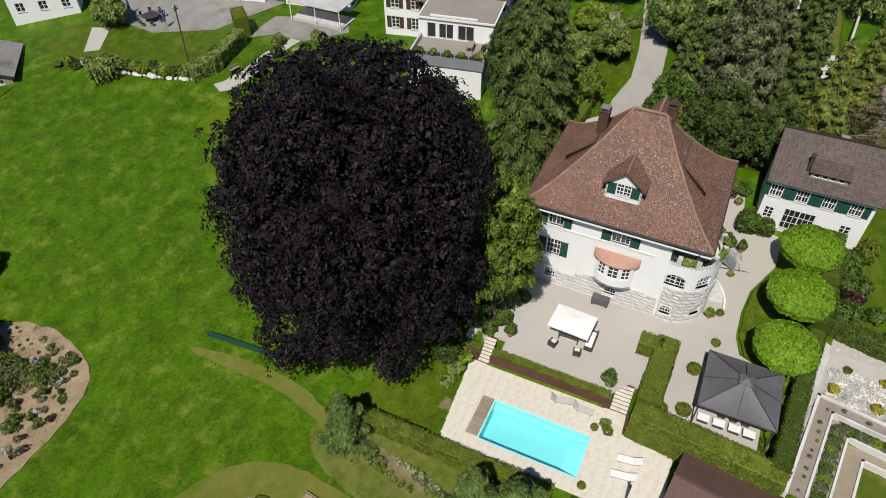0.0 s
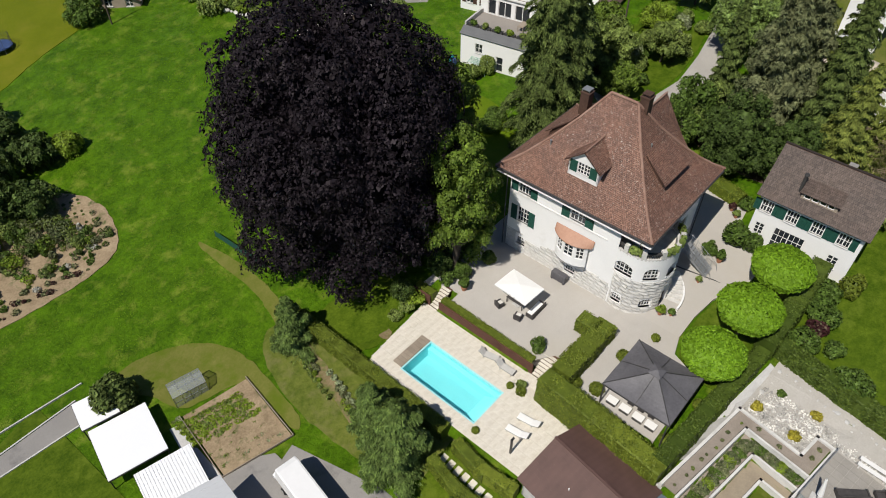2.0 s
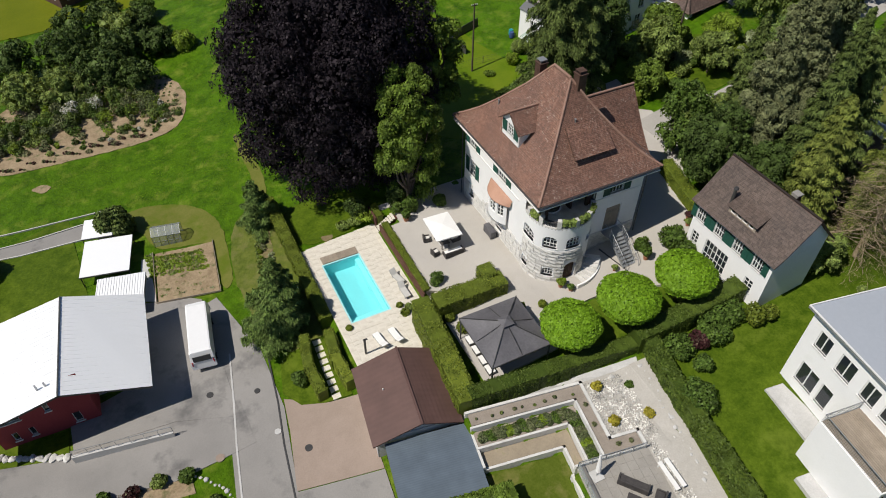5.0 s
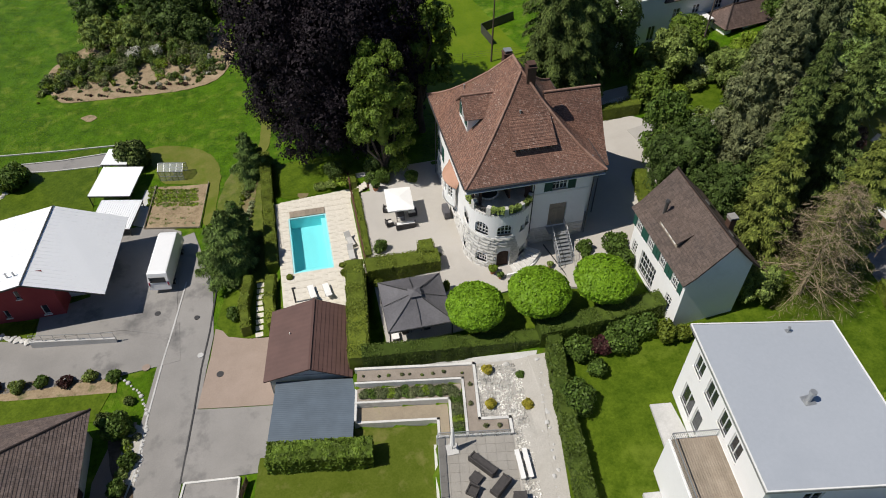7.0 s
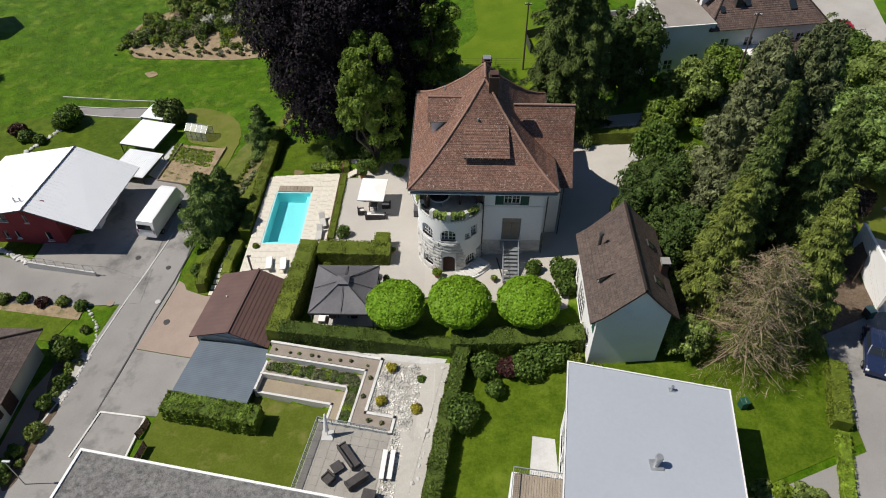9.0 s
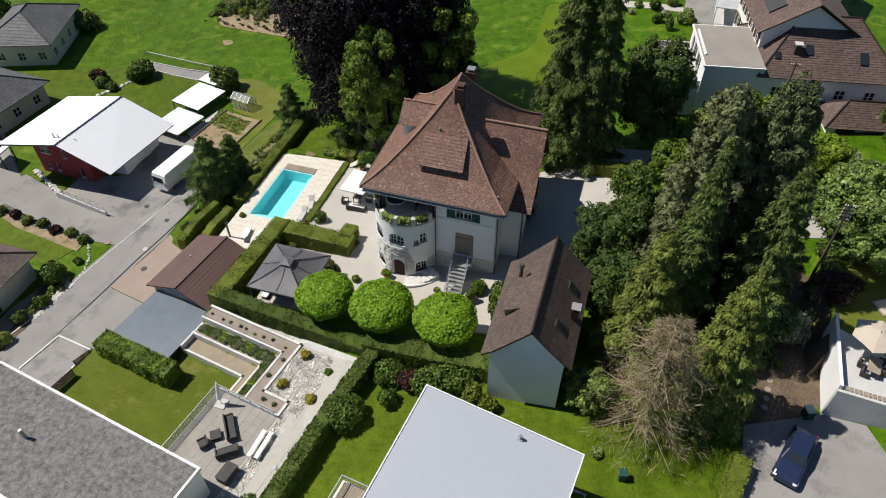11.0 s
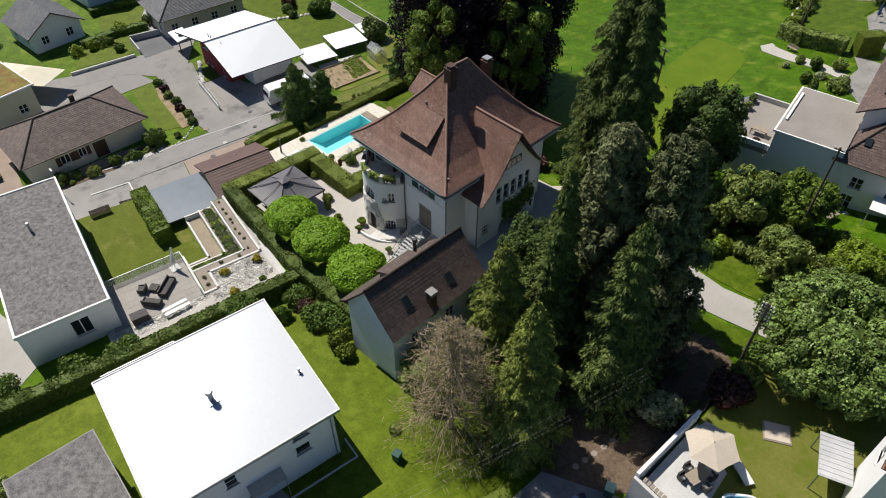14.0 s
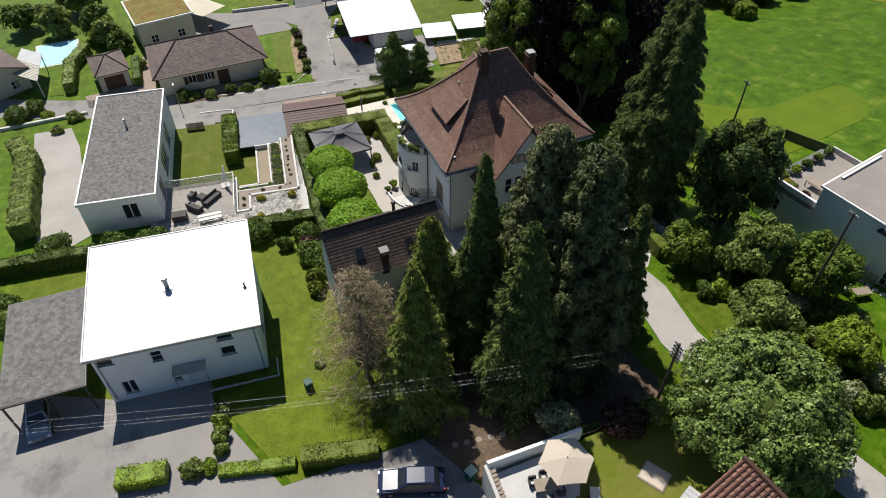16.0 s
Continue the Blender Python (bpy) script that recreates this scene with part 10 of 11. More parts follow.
# paved terrace with lounge, glass rail and bench
terr = site("paved_terrace", "grey paved terrace with a glass railing", "terrace", plot_xy(10, -12) + (1.9,), kind="structure")
for i in range(8):
    for j in range(11):
        u, v = 7.05 + i * 0.8, -16.6 + j * 0.81
        part("paver", prism(B(), [plot_xy(*q) for q in ((u, v), (u + 0.78, v), (u + 0.78, v + 0.79), (u, v + 0.79))], 1.85, 2.0), PAVER_GREY, terr)
GLASS_RAIL, N, L, BS = nodes_of("rail_glass")
BS.inputs["Base Color"].default_value = (0.55, 0.6, 0.6, 1)
BS.inputs["Roughness"].default_value = 0.08
BS.inputs["Alpha"].default_value = 0.3
for a, b in (((7.0, -7.8), (7.0, -16.5)), ((7.0, -7.8), (13.2, -7.8))):
    F = Flat(plot_xy(*a), plot_xy(*b))
    n = 5
    for k in range(n):
        part("glass_panel", block(B(), F, F.length * k / n + 0.05, F.length * (k + 1) / n - 0.05, 2.02, 2.9, -0.01, 0.01), GLASS_RAIL, terr)
    for k in range(n + 1):
        part("rail_post", block(B(), F, F.length * k / n - 0.025, F.length * k / n + 0.025, 1.9, 2.95, -0.025, 0.025), METAL_GREY, terr)
    part("handrail", block(B(), F, 0, F.length, 2.93, 2.97, -0.025, 0.025), METAL_GREY, terr)
tz = 2.0
wicker_chair("lounge_sofa", "dark brown wicker lounge sofa", -3.9, -22.5, tz, 128, 2.5, 0.85, WICKER, "lounge set")
wicker_chair("lounge_sofa", "dark brown wicker lounge sofa, short leg", -3.0, -24.6, tz, 38 + 180, 1.9, 0.85, WICKER, "lounge set")
wicker_chair("lounge_chair", "dark brown wicker lounge chair", -5.3, -24.5, tz, 320, 0.9, 0.85, WICKER, "lounge set")
t = thing("coffee_table", "dark wicker coffee table", "table", (-4.75, -23.5, tz), 38)
part("tabletop", box(B(), -0.45, 0.45, -0.45, 0.45, 0.33, 0.38, 0.01), WICKER, t)
part("base", box(B(), -0.4, 0.4, -0.4, 0.4, 0, 0.33), WICKER, t)
t = thing("storage_box", "dark garden storage box on the terrace", "box", (-1.9, -26.4, tz), -10)
part("body", box(B(), -0.5, 0.5, -0.8, 0.8, 0, 0.8, 0.03), WICKER, t)
part("lid", box(B(), -0.53, 0.53, -0.83, 0.83, 0.8, 0.87, 0.02), WICKER, t)
t = thing("folded_parasol", "folded white parasol on a stand", "parasol", (-6.0, -20.5, tz), 0)
part("canopy", tube(B(), (0, 0, 0.9), (0.05, 0.3, 2.9), 0.24, 0.09, 10), CANVAS_WHITE, t)
part("pole", tube(B(), (0, 0, 0), (0.05, 0.32, 3.05), 0.035, n=8), METAL_GREY, t)
part("base", box(B(), -0.5, 0.5, -0.5, 0.5, 0, 0.09, 0.01), CONCRETE, t)
for dx in (0.0, 0.65):
    t = thing("garden_bench", "long slim white garden bench", "bench", (-0.95 + dx, -23.2, 2.0), -4, "terrace benches")
    part("seat", box(B(), -0.2, 0.2, -1.3, 1.3, 0.4, 0.46, 0.01), FRAME_WHITE, t)
    for s in (-1.1, 1.1):
        part("leg", box(B(), -0.18, 0.18, s - 0.05, s + 0.05, 0, 0.4), FRAME_WHITE, t)

for p0, p1 in (((-22.5, -23.1), (-22.1, -20.9)), ((-24.0, -19.2), (-23.4, -17.6))):
    t = thing("slat_screen", "dark slatted timber screen beside the small lawn", "screen", (p0[0], p0[1], land(*p0)), 0, "slatted screens")
    dx, dy = p1[0] - p0[0], p1[1] - p0[1]
    for f in (0.0, 0.5, 1.0):
        part("post", box(B(), dx * f - 0.04, dx * f + 0.04, dy * f - 0.04, dy * f + 0.04, 0, 1.15), METAL_DARK, t)
    for q in range(7):
        part("slat", beam(B(), (0, 0, 0.16 + 0.15 * q), (dx, dy, 0.16 + 0.15 * q), 0.03, 0.11), WOOD_DARK, t)
t = thing("round_table", "round glass garden table with a white rim on the loggia", "table", (2.9, 1.8, 9.4))
part("tabletop", tube(B(), (0, 0, 0.70), (0, 0, 0.73), 0.98, n=28), METAL_DARK, t, "dark glass top")
part("rim", lathe(B(), [(0.96, 0.69), (1.1, 0.69), (1.1, 0.75), (0.96, 0.75), (0.96, 0.69)], 28), FRAME_WHITE, t, "white rim")
for k in range(4):
    a = k * math.tau / 4 + 0.5
    part("leg", tube(B(), (0.8 * math.cos(a), 0.8 * math.sin(a), 0), (0.8 * math.cos(a), 0.8 * math.sin(a), 0.7), 0.03, n=6), FRAME_WHITE, t)

t = thing("waste_bin", "grey waste bin with a pale green lid at the parking yard", "waste bin", (41.8, -10.0, land(41.8, -10.0) + 0.07), 20)
part("body", box(B(), -0.32, 0.32, -0.36, 0.36, 0.08, 0.95, 0.03), METAL_DARK, t)
part("lid", box(B(), -0.36, 0.36, -0.4, 0.4, 0.95, 1.03, 0.03), TEAL_PALE, t, "pale green lid")
for sx in (-0.3, 0.3):
    part("wheel", tube(B(), (sx - 0.03, -0.3, 0.1), (sx + 0.03, -0.3, 0.1), 0.1, n=12), RUBBER, t)
for k in range(5):
    x, y = 38.75 + 0.17 * k, -9.9 + 0.95 * k
    t = thing("stepping_stone", "round pale stepping stone in the soil", "stepping stone", (x, y, land(x, y) + 0.05), 0, "soil stepping stones")
    part("stone", lathe(B(), [(0.02, 0.05), (0.22, 0.05), (0.27, 0.0), (0.25, -0.1)], 12), MULCH, t)
for k in range(6):
    x, y = 36.9 + 0.72 * k, 32.9 + 0.1 * k
    t = thing("stepping_stone", "square pale stepping stone in the grass by the house", "stepping stone", (x, y, land(x, y) + 0.06), 10 + 7 * k, "garden stepping stones")
    part("stone", box(B(), -0.26, 0.26, -0.22, 0.22, -0.08, 0.04, 0.03), CONCRETE, t)
for x, y, a in ((38.1, 30.4, 20), (39.7, 31.3, 75)):
    t = thing("garden_table", "weathered grey garden table beside the white house", "table", (x, y, land(x, y) + 0.05), a, "grey garden tables")
    part("tabletop", box(B(), -0.85, 0.85, -0.45, 0.45, 0.68, 0.74, 0.02), WOOD_GREY, t)
    for sx in (-0.75, 0.75):
        for sy in (-0.36, 0.36):
            part("leg", box(B(), sx - 0.04, sx + 0.04, sy - 0.04, sy + 0.04, 0, 0.68), WOOD_GREY, t)
t = thing("pallet_rack", "timber pallet leaning on the white wall", "pallet", (38.6, 33.35, land(38.6, 33.35)), 10)
for q in range(5):
    part("board", box(B(), -0.75, 0.75, -0.03, 0.0, 0.2 + 0.26 * q, 0.34 + 0.26 * q), WOOD_GREY, t)
for sx in (-0.65, 0.0, 0.65):
    part("batten", box(B(), sx - 0.05, sx + 0.05, 0.0, 0.09, 0.0, 1.45), WOOD_GREY, t)

# ---- vegetable bed and garden rails ----
rng = np.random.default_rng(4)
for r in range(9):
    for k in range(13):
        x = -28.6 - 0.47 * k - 0.06 * r
        y = 18.2 + 0.9 * r + 0.135 * k
        lush = r in (4, 5, 6, 7)
        if rng.random() < (0.95 if lush else 0.62):
            g = rng.uniform(0.42, 0.62) if lush else rng.uniform(0.2, 0.36)
            bush("vegetable", "row of young green vegetable plants", x, y + rng.uniform(-0.08, 0.08), g, g * 0.55, (LIME_LEAF, LIME_LEAF, MID_LEAF)[k % 3] if lush else (MID_LEAF, PALE_LEAF)[k % 2], 3000 + r * 20 + k, 150 if lush else 90, 0.15, group="vegetable rows", lumps=1)
fence = site("bed_rail", "low timber rail round the vegetable bed", "rail", (-31, 22, -2.5), kind="structure")
for a, b in (((-27.3, 25.6), (-28.3, 17.2)), ((-28.3, 17.2), (-35.0, 18.9)), ((-35.0, 18.9), (-34.0, 27.0))):
    part("board", beam(B(), (*a, land(*a) + 0.2), (*b, land(*b) + 0.2), 0.06, 0.22), WOOD_GREY, fence)
mf = site("meadow_fence", "dark green windbreak fence at the beech's edge", "fence", (-17.8, 39.5, -0.6))
for k in range(5):
    a = (-18.0 + 0.1 * k, 43.0 - 1.7 * k)
    b = (-18.0 + 0.1 * (k + 1), 43.0 - 1.7 * (k + 1))
    part("post", tube(B(), (*a, land(*a) - 0.1), (*a, land(*a) + 1.1), 0.04, n=6), METAL_DARK, mf)
    part("panel", beam(B(), (*a, land(*a) + 0.55), (*b, land(*b) + 0.55), 0.03, 0.9), SHUTTER_GREEN, mf)
wf = site("wire_fence", "thin post and wire fence across the lawn", "fence", (8, 36, 3))
pts = [(-2, 41.5), (4, 40.6), (10, 39.6), (16, 38.4), (21, 37)]
for k, (x, y) in enumerate(pts):
    part("post", tube(B(), (x, y, land(x, y) - 0.1), (x, y, land(x, y) + 1.2), 0.04, n=6), METAL_DARK, wf)
for a, b in zip(pts, pts[1:]):
    for h in (0.4, 0.8, 1.1):
        part("wire", tube(B(), (*a, land(*a) + h), (*b, land(*b) + h), 0.012, n=4), METAL_DARK, wf)
bf = site("board_fence", "dark board fence round a corner of the meadow", "fence", (17, 48.5, 4))
for (p0, p1, n) in (((14.65, 46.4), (20.2, 47.7), 4), ((14.6, 46.2), (15.1, 41.9), 3)):
    for k in range(n):
        a = [p0[i] + (p1[i] - p0[i]) * k / n for i in (0, 1)]
        b = [p0[i] + (p1[i] - p0[i]) * (k + 1) / n for i in (0, 1)]
        part("panel", beam(B(), (*a, land(*a) + 0.7), (*b, land(*b) + 0.7), 0.06, 1.4), METAL_DARK, bf)
yf = site("picket_fence", "low white picket fence behind the yard", "fence", (23, 20.8, 4.8))
for k in range(24):
    x = 20.3 + 0.27 * k
    y = 20.3 + 0.02 * k
    part("picket", box(B(), x - 0.05, x + 0.05, y - 0.02, y + 0.02, land(x, y) - 0.05, land(x, y) + 0.95), FRAME_WHITE, yf)
part("rail", beam(B(), (20.2, 20.3, land(20.2, 20.3) + 0.7), (26.6, 20.8, land(26.6, 20.8) + 0.7), 0.04, 0.08), FRAME_WHITE, yf)

# ---- vehicles ----


def car(name, label, x, y, z, turn, L_, W_, H_, paint, kind="car", category="car"):
    """A car or van: lofted body, glass, wheels with rims, lamps."""
    t = thing(name, label, category, (x, y, z), turn)
    if kind == "van":
        prof = [(-0.5, 0.25, 0.86), (-0.495, 0.55, 0.95), (-0.455, 0.96, 0.93), (-0.42, 1.0, 0.9), (0.36, 1.0, 0.9), (0.425, 0.95, 0.86), (0.48, 0.6, 0.82), (0.495, 0.45, 0.78), (0.5, 0.25, 0.7)]
    else:
        prof = [(-0.5, 0.3, 0.86), (-0.49, 0.58, 0.93), (-0.42, 0.66, 0.93), (-0.34, 0.96, 0.76), (-0.2, 1.0, 0.74), (0.06, 0.98, 0.74), (0.2, 0.64, 0.94), (0.42, 0.55, 0.92), (0.49, 0.45, 0.88), (0.5, 0.28, 0.8)]
    bm = B()
    rings = []
    for u, h, w in prof:
        hw = W_ / 2 * w
        zt = H_ * h
        low = 0.2 * H_
        rings.append([bm.verts.new(p) for p in ((-W_ / 2 * 0.9, u * L_, low), (-W_ / 2, u * L_, max(low + 0.05, min(zt, H_ * 0.52))), (-hw * 0.97, u * L_, zt - 0.04), (-hw * 0.85, u * L_, zt), (hw * 0.85, u * L_, zt), (hw * 0.97, u * L_, zt - 0.04), (W_ / 2, u * L_, max(low + 0.05, min(zt, H_ * 0.52))), (W_ / 2 * 0.9, u * L_, low))])
    for a, b in zip(rings, rings[1:]):
        for k in range(8):
            bm.faces.new((a[k], b[k], b[(k + 1) % 8], a[(k + 1) % 8]))
    bm.faces.new(rings[0])
    bm.faces.new(list(reversed(rings[-1])))
    bmesh.ops.recalc_face_normals(bm, faces=bm.faces[:])
    part("body", bm, paint, t)
    i, j = (5, 6) if kind == "van" else (5, 6)
    bm = B()
    (u0, h0, w0), (u1, h1, w1) = prof[i], prof[j]
    up = Vector((0, 0.02, 0.02))
    quad(bm, *[Vector(p) + up for p in ((-W_ / 2 * w0 * 0.8, (u0 * 0.85 + u1 * 0.15) * L_, H_ * (h0 * 0.85 + h1 * 0.15)), (W_ / 2 * w0 * 0.8, (u0 * 0.85 + u1 * 0.15) * L_, H_ * (h0 * 0.85 + h1 * 0.15)), (W_ / 2 * w1 * 0.82, (u0 * 0.12 + u1 * 0.88) * L_, H_ * (h0 * 0.12 + h1 * 0.88)), (-W_ / 2 * w1 * 0.82, (u0 * 0.12 + u1 * 0.88) * L_, H_ * (h0 * 0.12 + h1 * 0.88)))])
    part("windscreen", bm, GLASS, t)
    if kind == "van":
        bm = box(B(), -W_ * 0.36, W_ * 0.36, -L_ / 2 - 0.02, -L_ / 2 + 0.02, H_ * 0.6, H_ * 0.86)
    else:
        bm = B()
        quad(bm, *[Vector(p) + Vector((0, -0.02, 0.02)) for p in ((-W_ * 0.36, -0.415 * L_, H_ * 0.68), (W_ * 0.36, -0.415 * L_, H_ * 0.68), (W_ * 0.31, -0.345 * L_, H_ * 0.93), (-W_ * 0.31, -0.345 * L_, H_ * 0.93))])
    part("rear_window", bm, GLASS, t)
    for s in (-1, 1):
        bm = B()
        a0, a1 = (-0.3, 0.05) if kind != "van" else (0.2, 0.34)
        quad(bm, (s * W_ * 0.47, a0 * L_, H_ * 0.6), (s * W_ * 0.47, (a1 + 0.08) * L_, H_ * 0.6), (s * W_ * 0.385, a1 * L_, H_ * 0.93), (s * W_ * 0.385, a0 * L_, H_ * 0.93))
        part("side_window", bm, GLASS, t)
        part("headlight", box(B(), s * W_ * 0.38 - 0.14, s * W_ * 0.38 + 0.14, L_ * 0.47, L_ * 0.5, H_ * 0.4, H_ * 0.48, 0.02), FRAME_WHITE, t)
        part("tail_light", box(B(), s * W_ * 0.43 - 0.06, s * W_ * 0.43 + 0.06, -L_ * 0.505, -L_ * 0.47, H_ * 0.42, H_ * 0.6, 0.02), CAR_RED, t)
        for u in (-0.31, 0.31):
            w = part("wheel", tube(B(), (s * W_ * 0.38, u * L_, 0.33), (s * W_ * 0.5, u * L_, 0.33), 0.33, n=16), RUBBER, t)
            part("rim", tube(B(), (s * W_ * 0.49, u * L_, 0.33), (s * W_ * 0.507, u * L_, 0.33), 0.2, n=12), METAL_GREY, w)
    return t


car("delivery_van", "long white delivery van parked beside the lane", -31.6, 11.2, land(-31.6, 11.2) + 0.1, -8, 7.5, 2.35, 2.9, CAR_WHITE, "van", "van")
car("car", "dark blue car parked in the shade", 40.6, -14.3, land(40.6, -14.3) + 0.08, 159, 5.0, 1.9, 1.65, CAR_BLUE)
car("car", "silver-roofed dark car under the carport edge", 22.5, -40.3, land(22.5, -40.3) + 0.08, -88, 4.5, 1.85, 1.75, CAR_SILVER)
for x, y, m, l in ((59.5, 52.5, CAR_RED, "red"), (57.3, 40.2, CAR_RED, "red"), (56.6, 36.4, CAR_BLACK, "dark blue"), (58.0, 57.6, CAR_SILVER, "silver")):
    car("car", l + " car parked beyond the houses", x, y, land(x, y) + 0.08, 80, 4.3, 1.8, 1.5, m)

# ---- raised terrace garden at the parking yard ----
rt = site("raised_terrace", "white-walled raised garden terrace", "terrace wall", (43.5, -5.5, 6.5), kind="structure")
part("wall", prism(B(), [(42.9, -9.4), (43.15, -9.4), (43.45, -1.9), (43.2, -1.9)], 5.8, 10.7), PLASTER, rt)
part("wall", prism(B(), [(42.9, -9.6), (62, -11.4), (62, -11.1), (42.9, -9.3)], 5.8, 10.2), CONCRETE, rt)
for k in range(22):
    x = 43.6 + 0.32 * k
    y = -9.3 - 0.094 * (x - 43.0)
    part("slat", box(B(), x - 0.12, x + 0.12, y - 0.05, y + 0.35, 10.21, 10.3), WOOD_GREY, rt)
part("paving", prism(B(), [(43.5, -9.0), (47.6, -9.2), (47.2, -4.2), (43.6, -2.2)], 9.3, 9.52), CONCRETE, rt)


def parasol_round(x, y, z, r, h, n, material, label):
    t = thing("parasol", label, "parasol", (x, y, z), 12)
    bm = B()
    for k in range(n):
        a, b = 2 * math.pi * k / n, 2 * math.pi * (k + 1) / n
        p, q = Vector((r * math.cos(a), r * math.sin(a), h)), Vector((r * math.cos(b), r * math.sin(b), h))
        m, top = (p + q) / 2 * 0.97, Vector((0, 0, h + 0.55))
        m.z = h + 0.02
        quad(bm, p, m, top)
        quad(bm, m, q, top)
    part("canopy", bm, material, t)
    part("finial", tube(B(), (0, 0, h + 0.5), (0, 0, h + 0.68), 0.05, 0.02, 8), METAL_GREY, t)
    part("pole", tube(B(), (0, 0, 0), (0, 0, h + 0.5), 0.03, n=8), METAL_GREY, t)
    part("base", tube(B(), (0, 0, 0), (0, 0, 0.1), 0.35, n=14), CONCRETE, t)


parasol_round(45.6, -4.7, 9.5, 1.95, 2.4, 6, CANVAS_SAND, "open sand-coloured hexagonal canvas parasol")
dining_table(45.9, -6.2, 9.52, -15, 0.95, 1.7, "pale garden table with chairs", WOOD_GREY)
for x, y, a in ((45.1, -6.0, 75), (45.2, -6.9, 75), (46.8, -6.4, 255), (46.6, -5.4, 255)):
    wicker_chair("garden_chair", "folding garden chair on the raised terrace", x, y, 9.52, a, 0.55, 0.55, METAL_GREY, "terrace chairs")
t = thing("paddling_pool", "inflatable blue and white paddling pool", "paddling pool", (49.2, -5.9, 9.42), 40)
POOL_BLUE = surface("blue_vinyl", (0.02, 0.30, 0.55), (0.03, 0.36, 0.62), 1.0, 5.0, 0.3, 0.0)
for z, m, nm in ((0.1, CAR_WHITE, "ring"), (0.28, POOL_BLUE, "ring"), (0.46, CAR_WHITE, "ring")):
    bm = B()
    c = [(-1.1, -0.7), (1.1, -0.7), (1.1, 0.7), (-1.1, 0.7)]
    for k in range(24):
        a, b = 2 * math.pi * k / 24, 2 * math.pi * (k + 1) / 24
        f = lambda q: (1.2 * abs(math.cos(q)) ** 0.5 * (1 if math.cos(q) > 0 else -1), 0.85 * abs(math.sin(q)) ** 0.5 * (1 if math.sin(q) > 0 else -1), z)
        tube(bm, f(a), f(b), 0.11, n=7, cap=False)
    part(nm, bm, m, t)
part("water", box(B(), -1.05, 1.05, -0.7, 0.7, 0.0, 0.25), STEP_PALE, t)
lounger_t = thing("deck_chair", "pale deck chair on the dry lawn", "deck chair", (48.0, -3.5, 9.42), 60)
part("seat", box(B(), -0.35, 0.35, -0.9, 0.9, 0.3, 0.38, 0.02), CUSHION, lounger_t)
for s in (-0.6, 0.6):
    part("leg", box(B(), -0.3, 0.3, s - 0.03, s + 0.03, 0, 0.3), METAL_GREY, lounger_t)
t = thing("sandpit", "square pale sandpit board on the lawn", "sandpit", (48.1, 1.4, 9.42), 30)
part("board", box(B(), -0.9, 0.9, -0.75, 0.75, 0, 0.16, 0.02), CANVAS_SAND, t)
part("rim", box(B(), -1.0, 1.0, -0.85, 0.85, 0, 0.1, 0.02), WOOD_GREY, t)
t = thing("bucket", "yellow plastic tub on the lawn", "tub", (50.6, -5.0, 9.42))
part("tub", lathe(B(), [(0.25, 0), (0.32, 0.3), (0.28, 0.3), (0.22, 0.05)], 14), GOLD_LEAF, t)
for x, y, m, l in ((41.9, -10.1, SHUTTER_GREEN, "green wheeled refuse bin by the wall"), (28.5, -19.0, SHUTTER_GREEN, "dark green utility box on the lawn")):
    t = thing("bin" if y > -15 else "utility_box", l, "bin" if y > -15 else "box", (x, y, land(x, y) + 0.05), 15)
    part("body", box(B(), -0.3, 0.3, -0.3, 0.3, 0.05, 0.85, 0.03), m, t)
    part("lid", box(B(), -0.34, 0.34, -0.34, 0.34, 0.85, 0.93, 0.02), m, t)
    part("foot", box(B(), -0.25, 0.25, -0.25, 0.25, 0, 0.06), RUBBER, t)

# ---- poles, lamps, lids in the road ----


def mast(x, y, top, arms, label, lean=0.0):
    t = thing("utility_pole", label, "utility pole", (x, y, land(x, y) - 0.1))
    h = top - land(x, y)
    part("pole", tube(B(), (0, 0, 0), (lean, 0, h), 0.14, 0.09, 10), BARK, t)
    for k in range(arms):
        z = h - 0.25 - 0.38 * k
        a = part("crossarm", box(B(), -0.45 + lean, 0.45 + lean, -0.05, 0.05, z - 0.05, z + 0.05), WOOD_DARK, t)
        for s in (-0.4, -0.2, 0.2, 0.4):
            part("insulator", tube(B(), (s + lean, 0, z + 0.05), (s + lean, 0, z + 0.22), 0.05, 0.04, 8), FRAME_WHITE, a)


mast(42.9, 5.4, 16.6, 5, "old timber utility pole with white insulators")
mast(13.8, 37.6, 13.6, 1, "slim timber pole on the lawn behind the villa")
mast(38.8, 24.9, 18.6, 1, "timber pole by the white extension")
mast(17.0, 73.0, 13.5, 2, "timber pole beside the far terraces", 0.5)
mast(-0.5, 95.0, 10.0, 1, "thin pole at the meadow's far edge")
t = site("overhead_wire", "thin overhead wires below the conifers", "wire", (40, -20, 12))
for dx, dz in ((0.0, 0.0), (0.3, 0.0), (-0.35, 0.4)):
    for k in range(10):
        f, g = k / 10, (k + 1) / 10
        part("wire", tube(B(), (42.9 + dx - 12.9 * f, 5.4 - 45.4 * f, 16.1 + dz - 1.2 * f - 4.0 * f * (1 - f)), (42.9 + dx - 12.9 * g, 5.4 - 45.4 * g, 16.1 + dz - 1.2 * g - 4.0 * g * (1 - g)), 0.0025, n=4, cap=False), METAL_GREY, t)
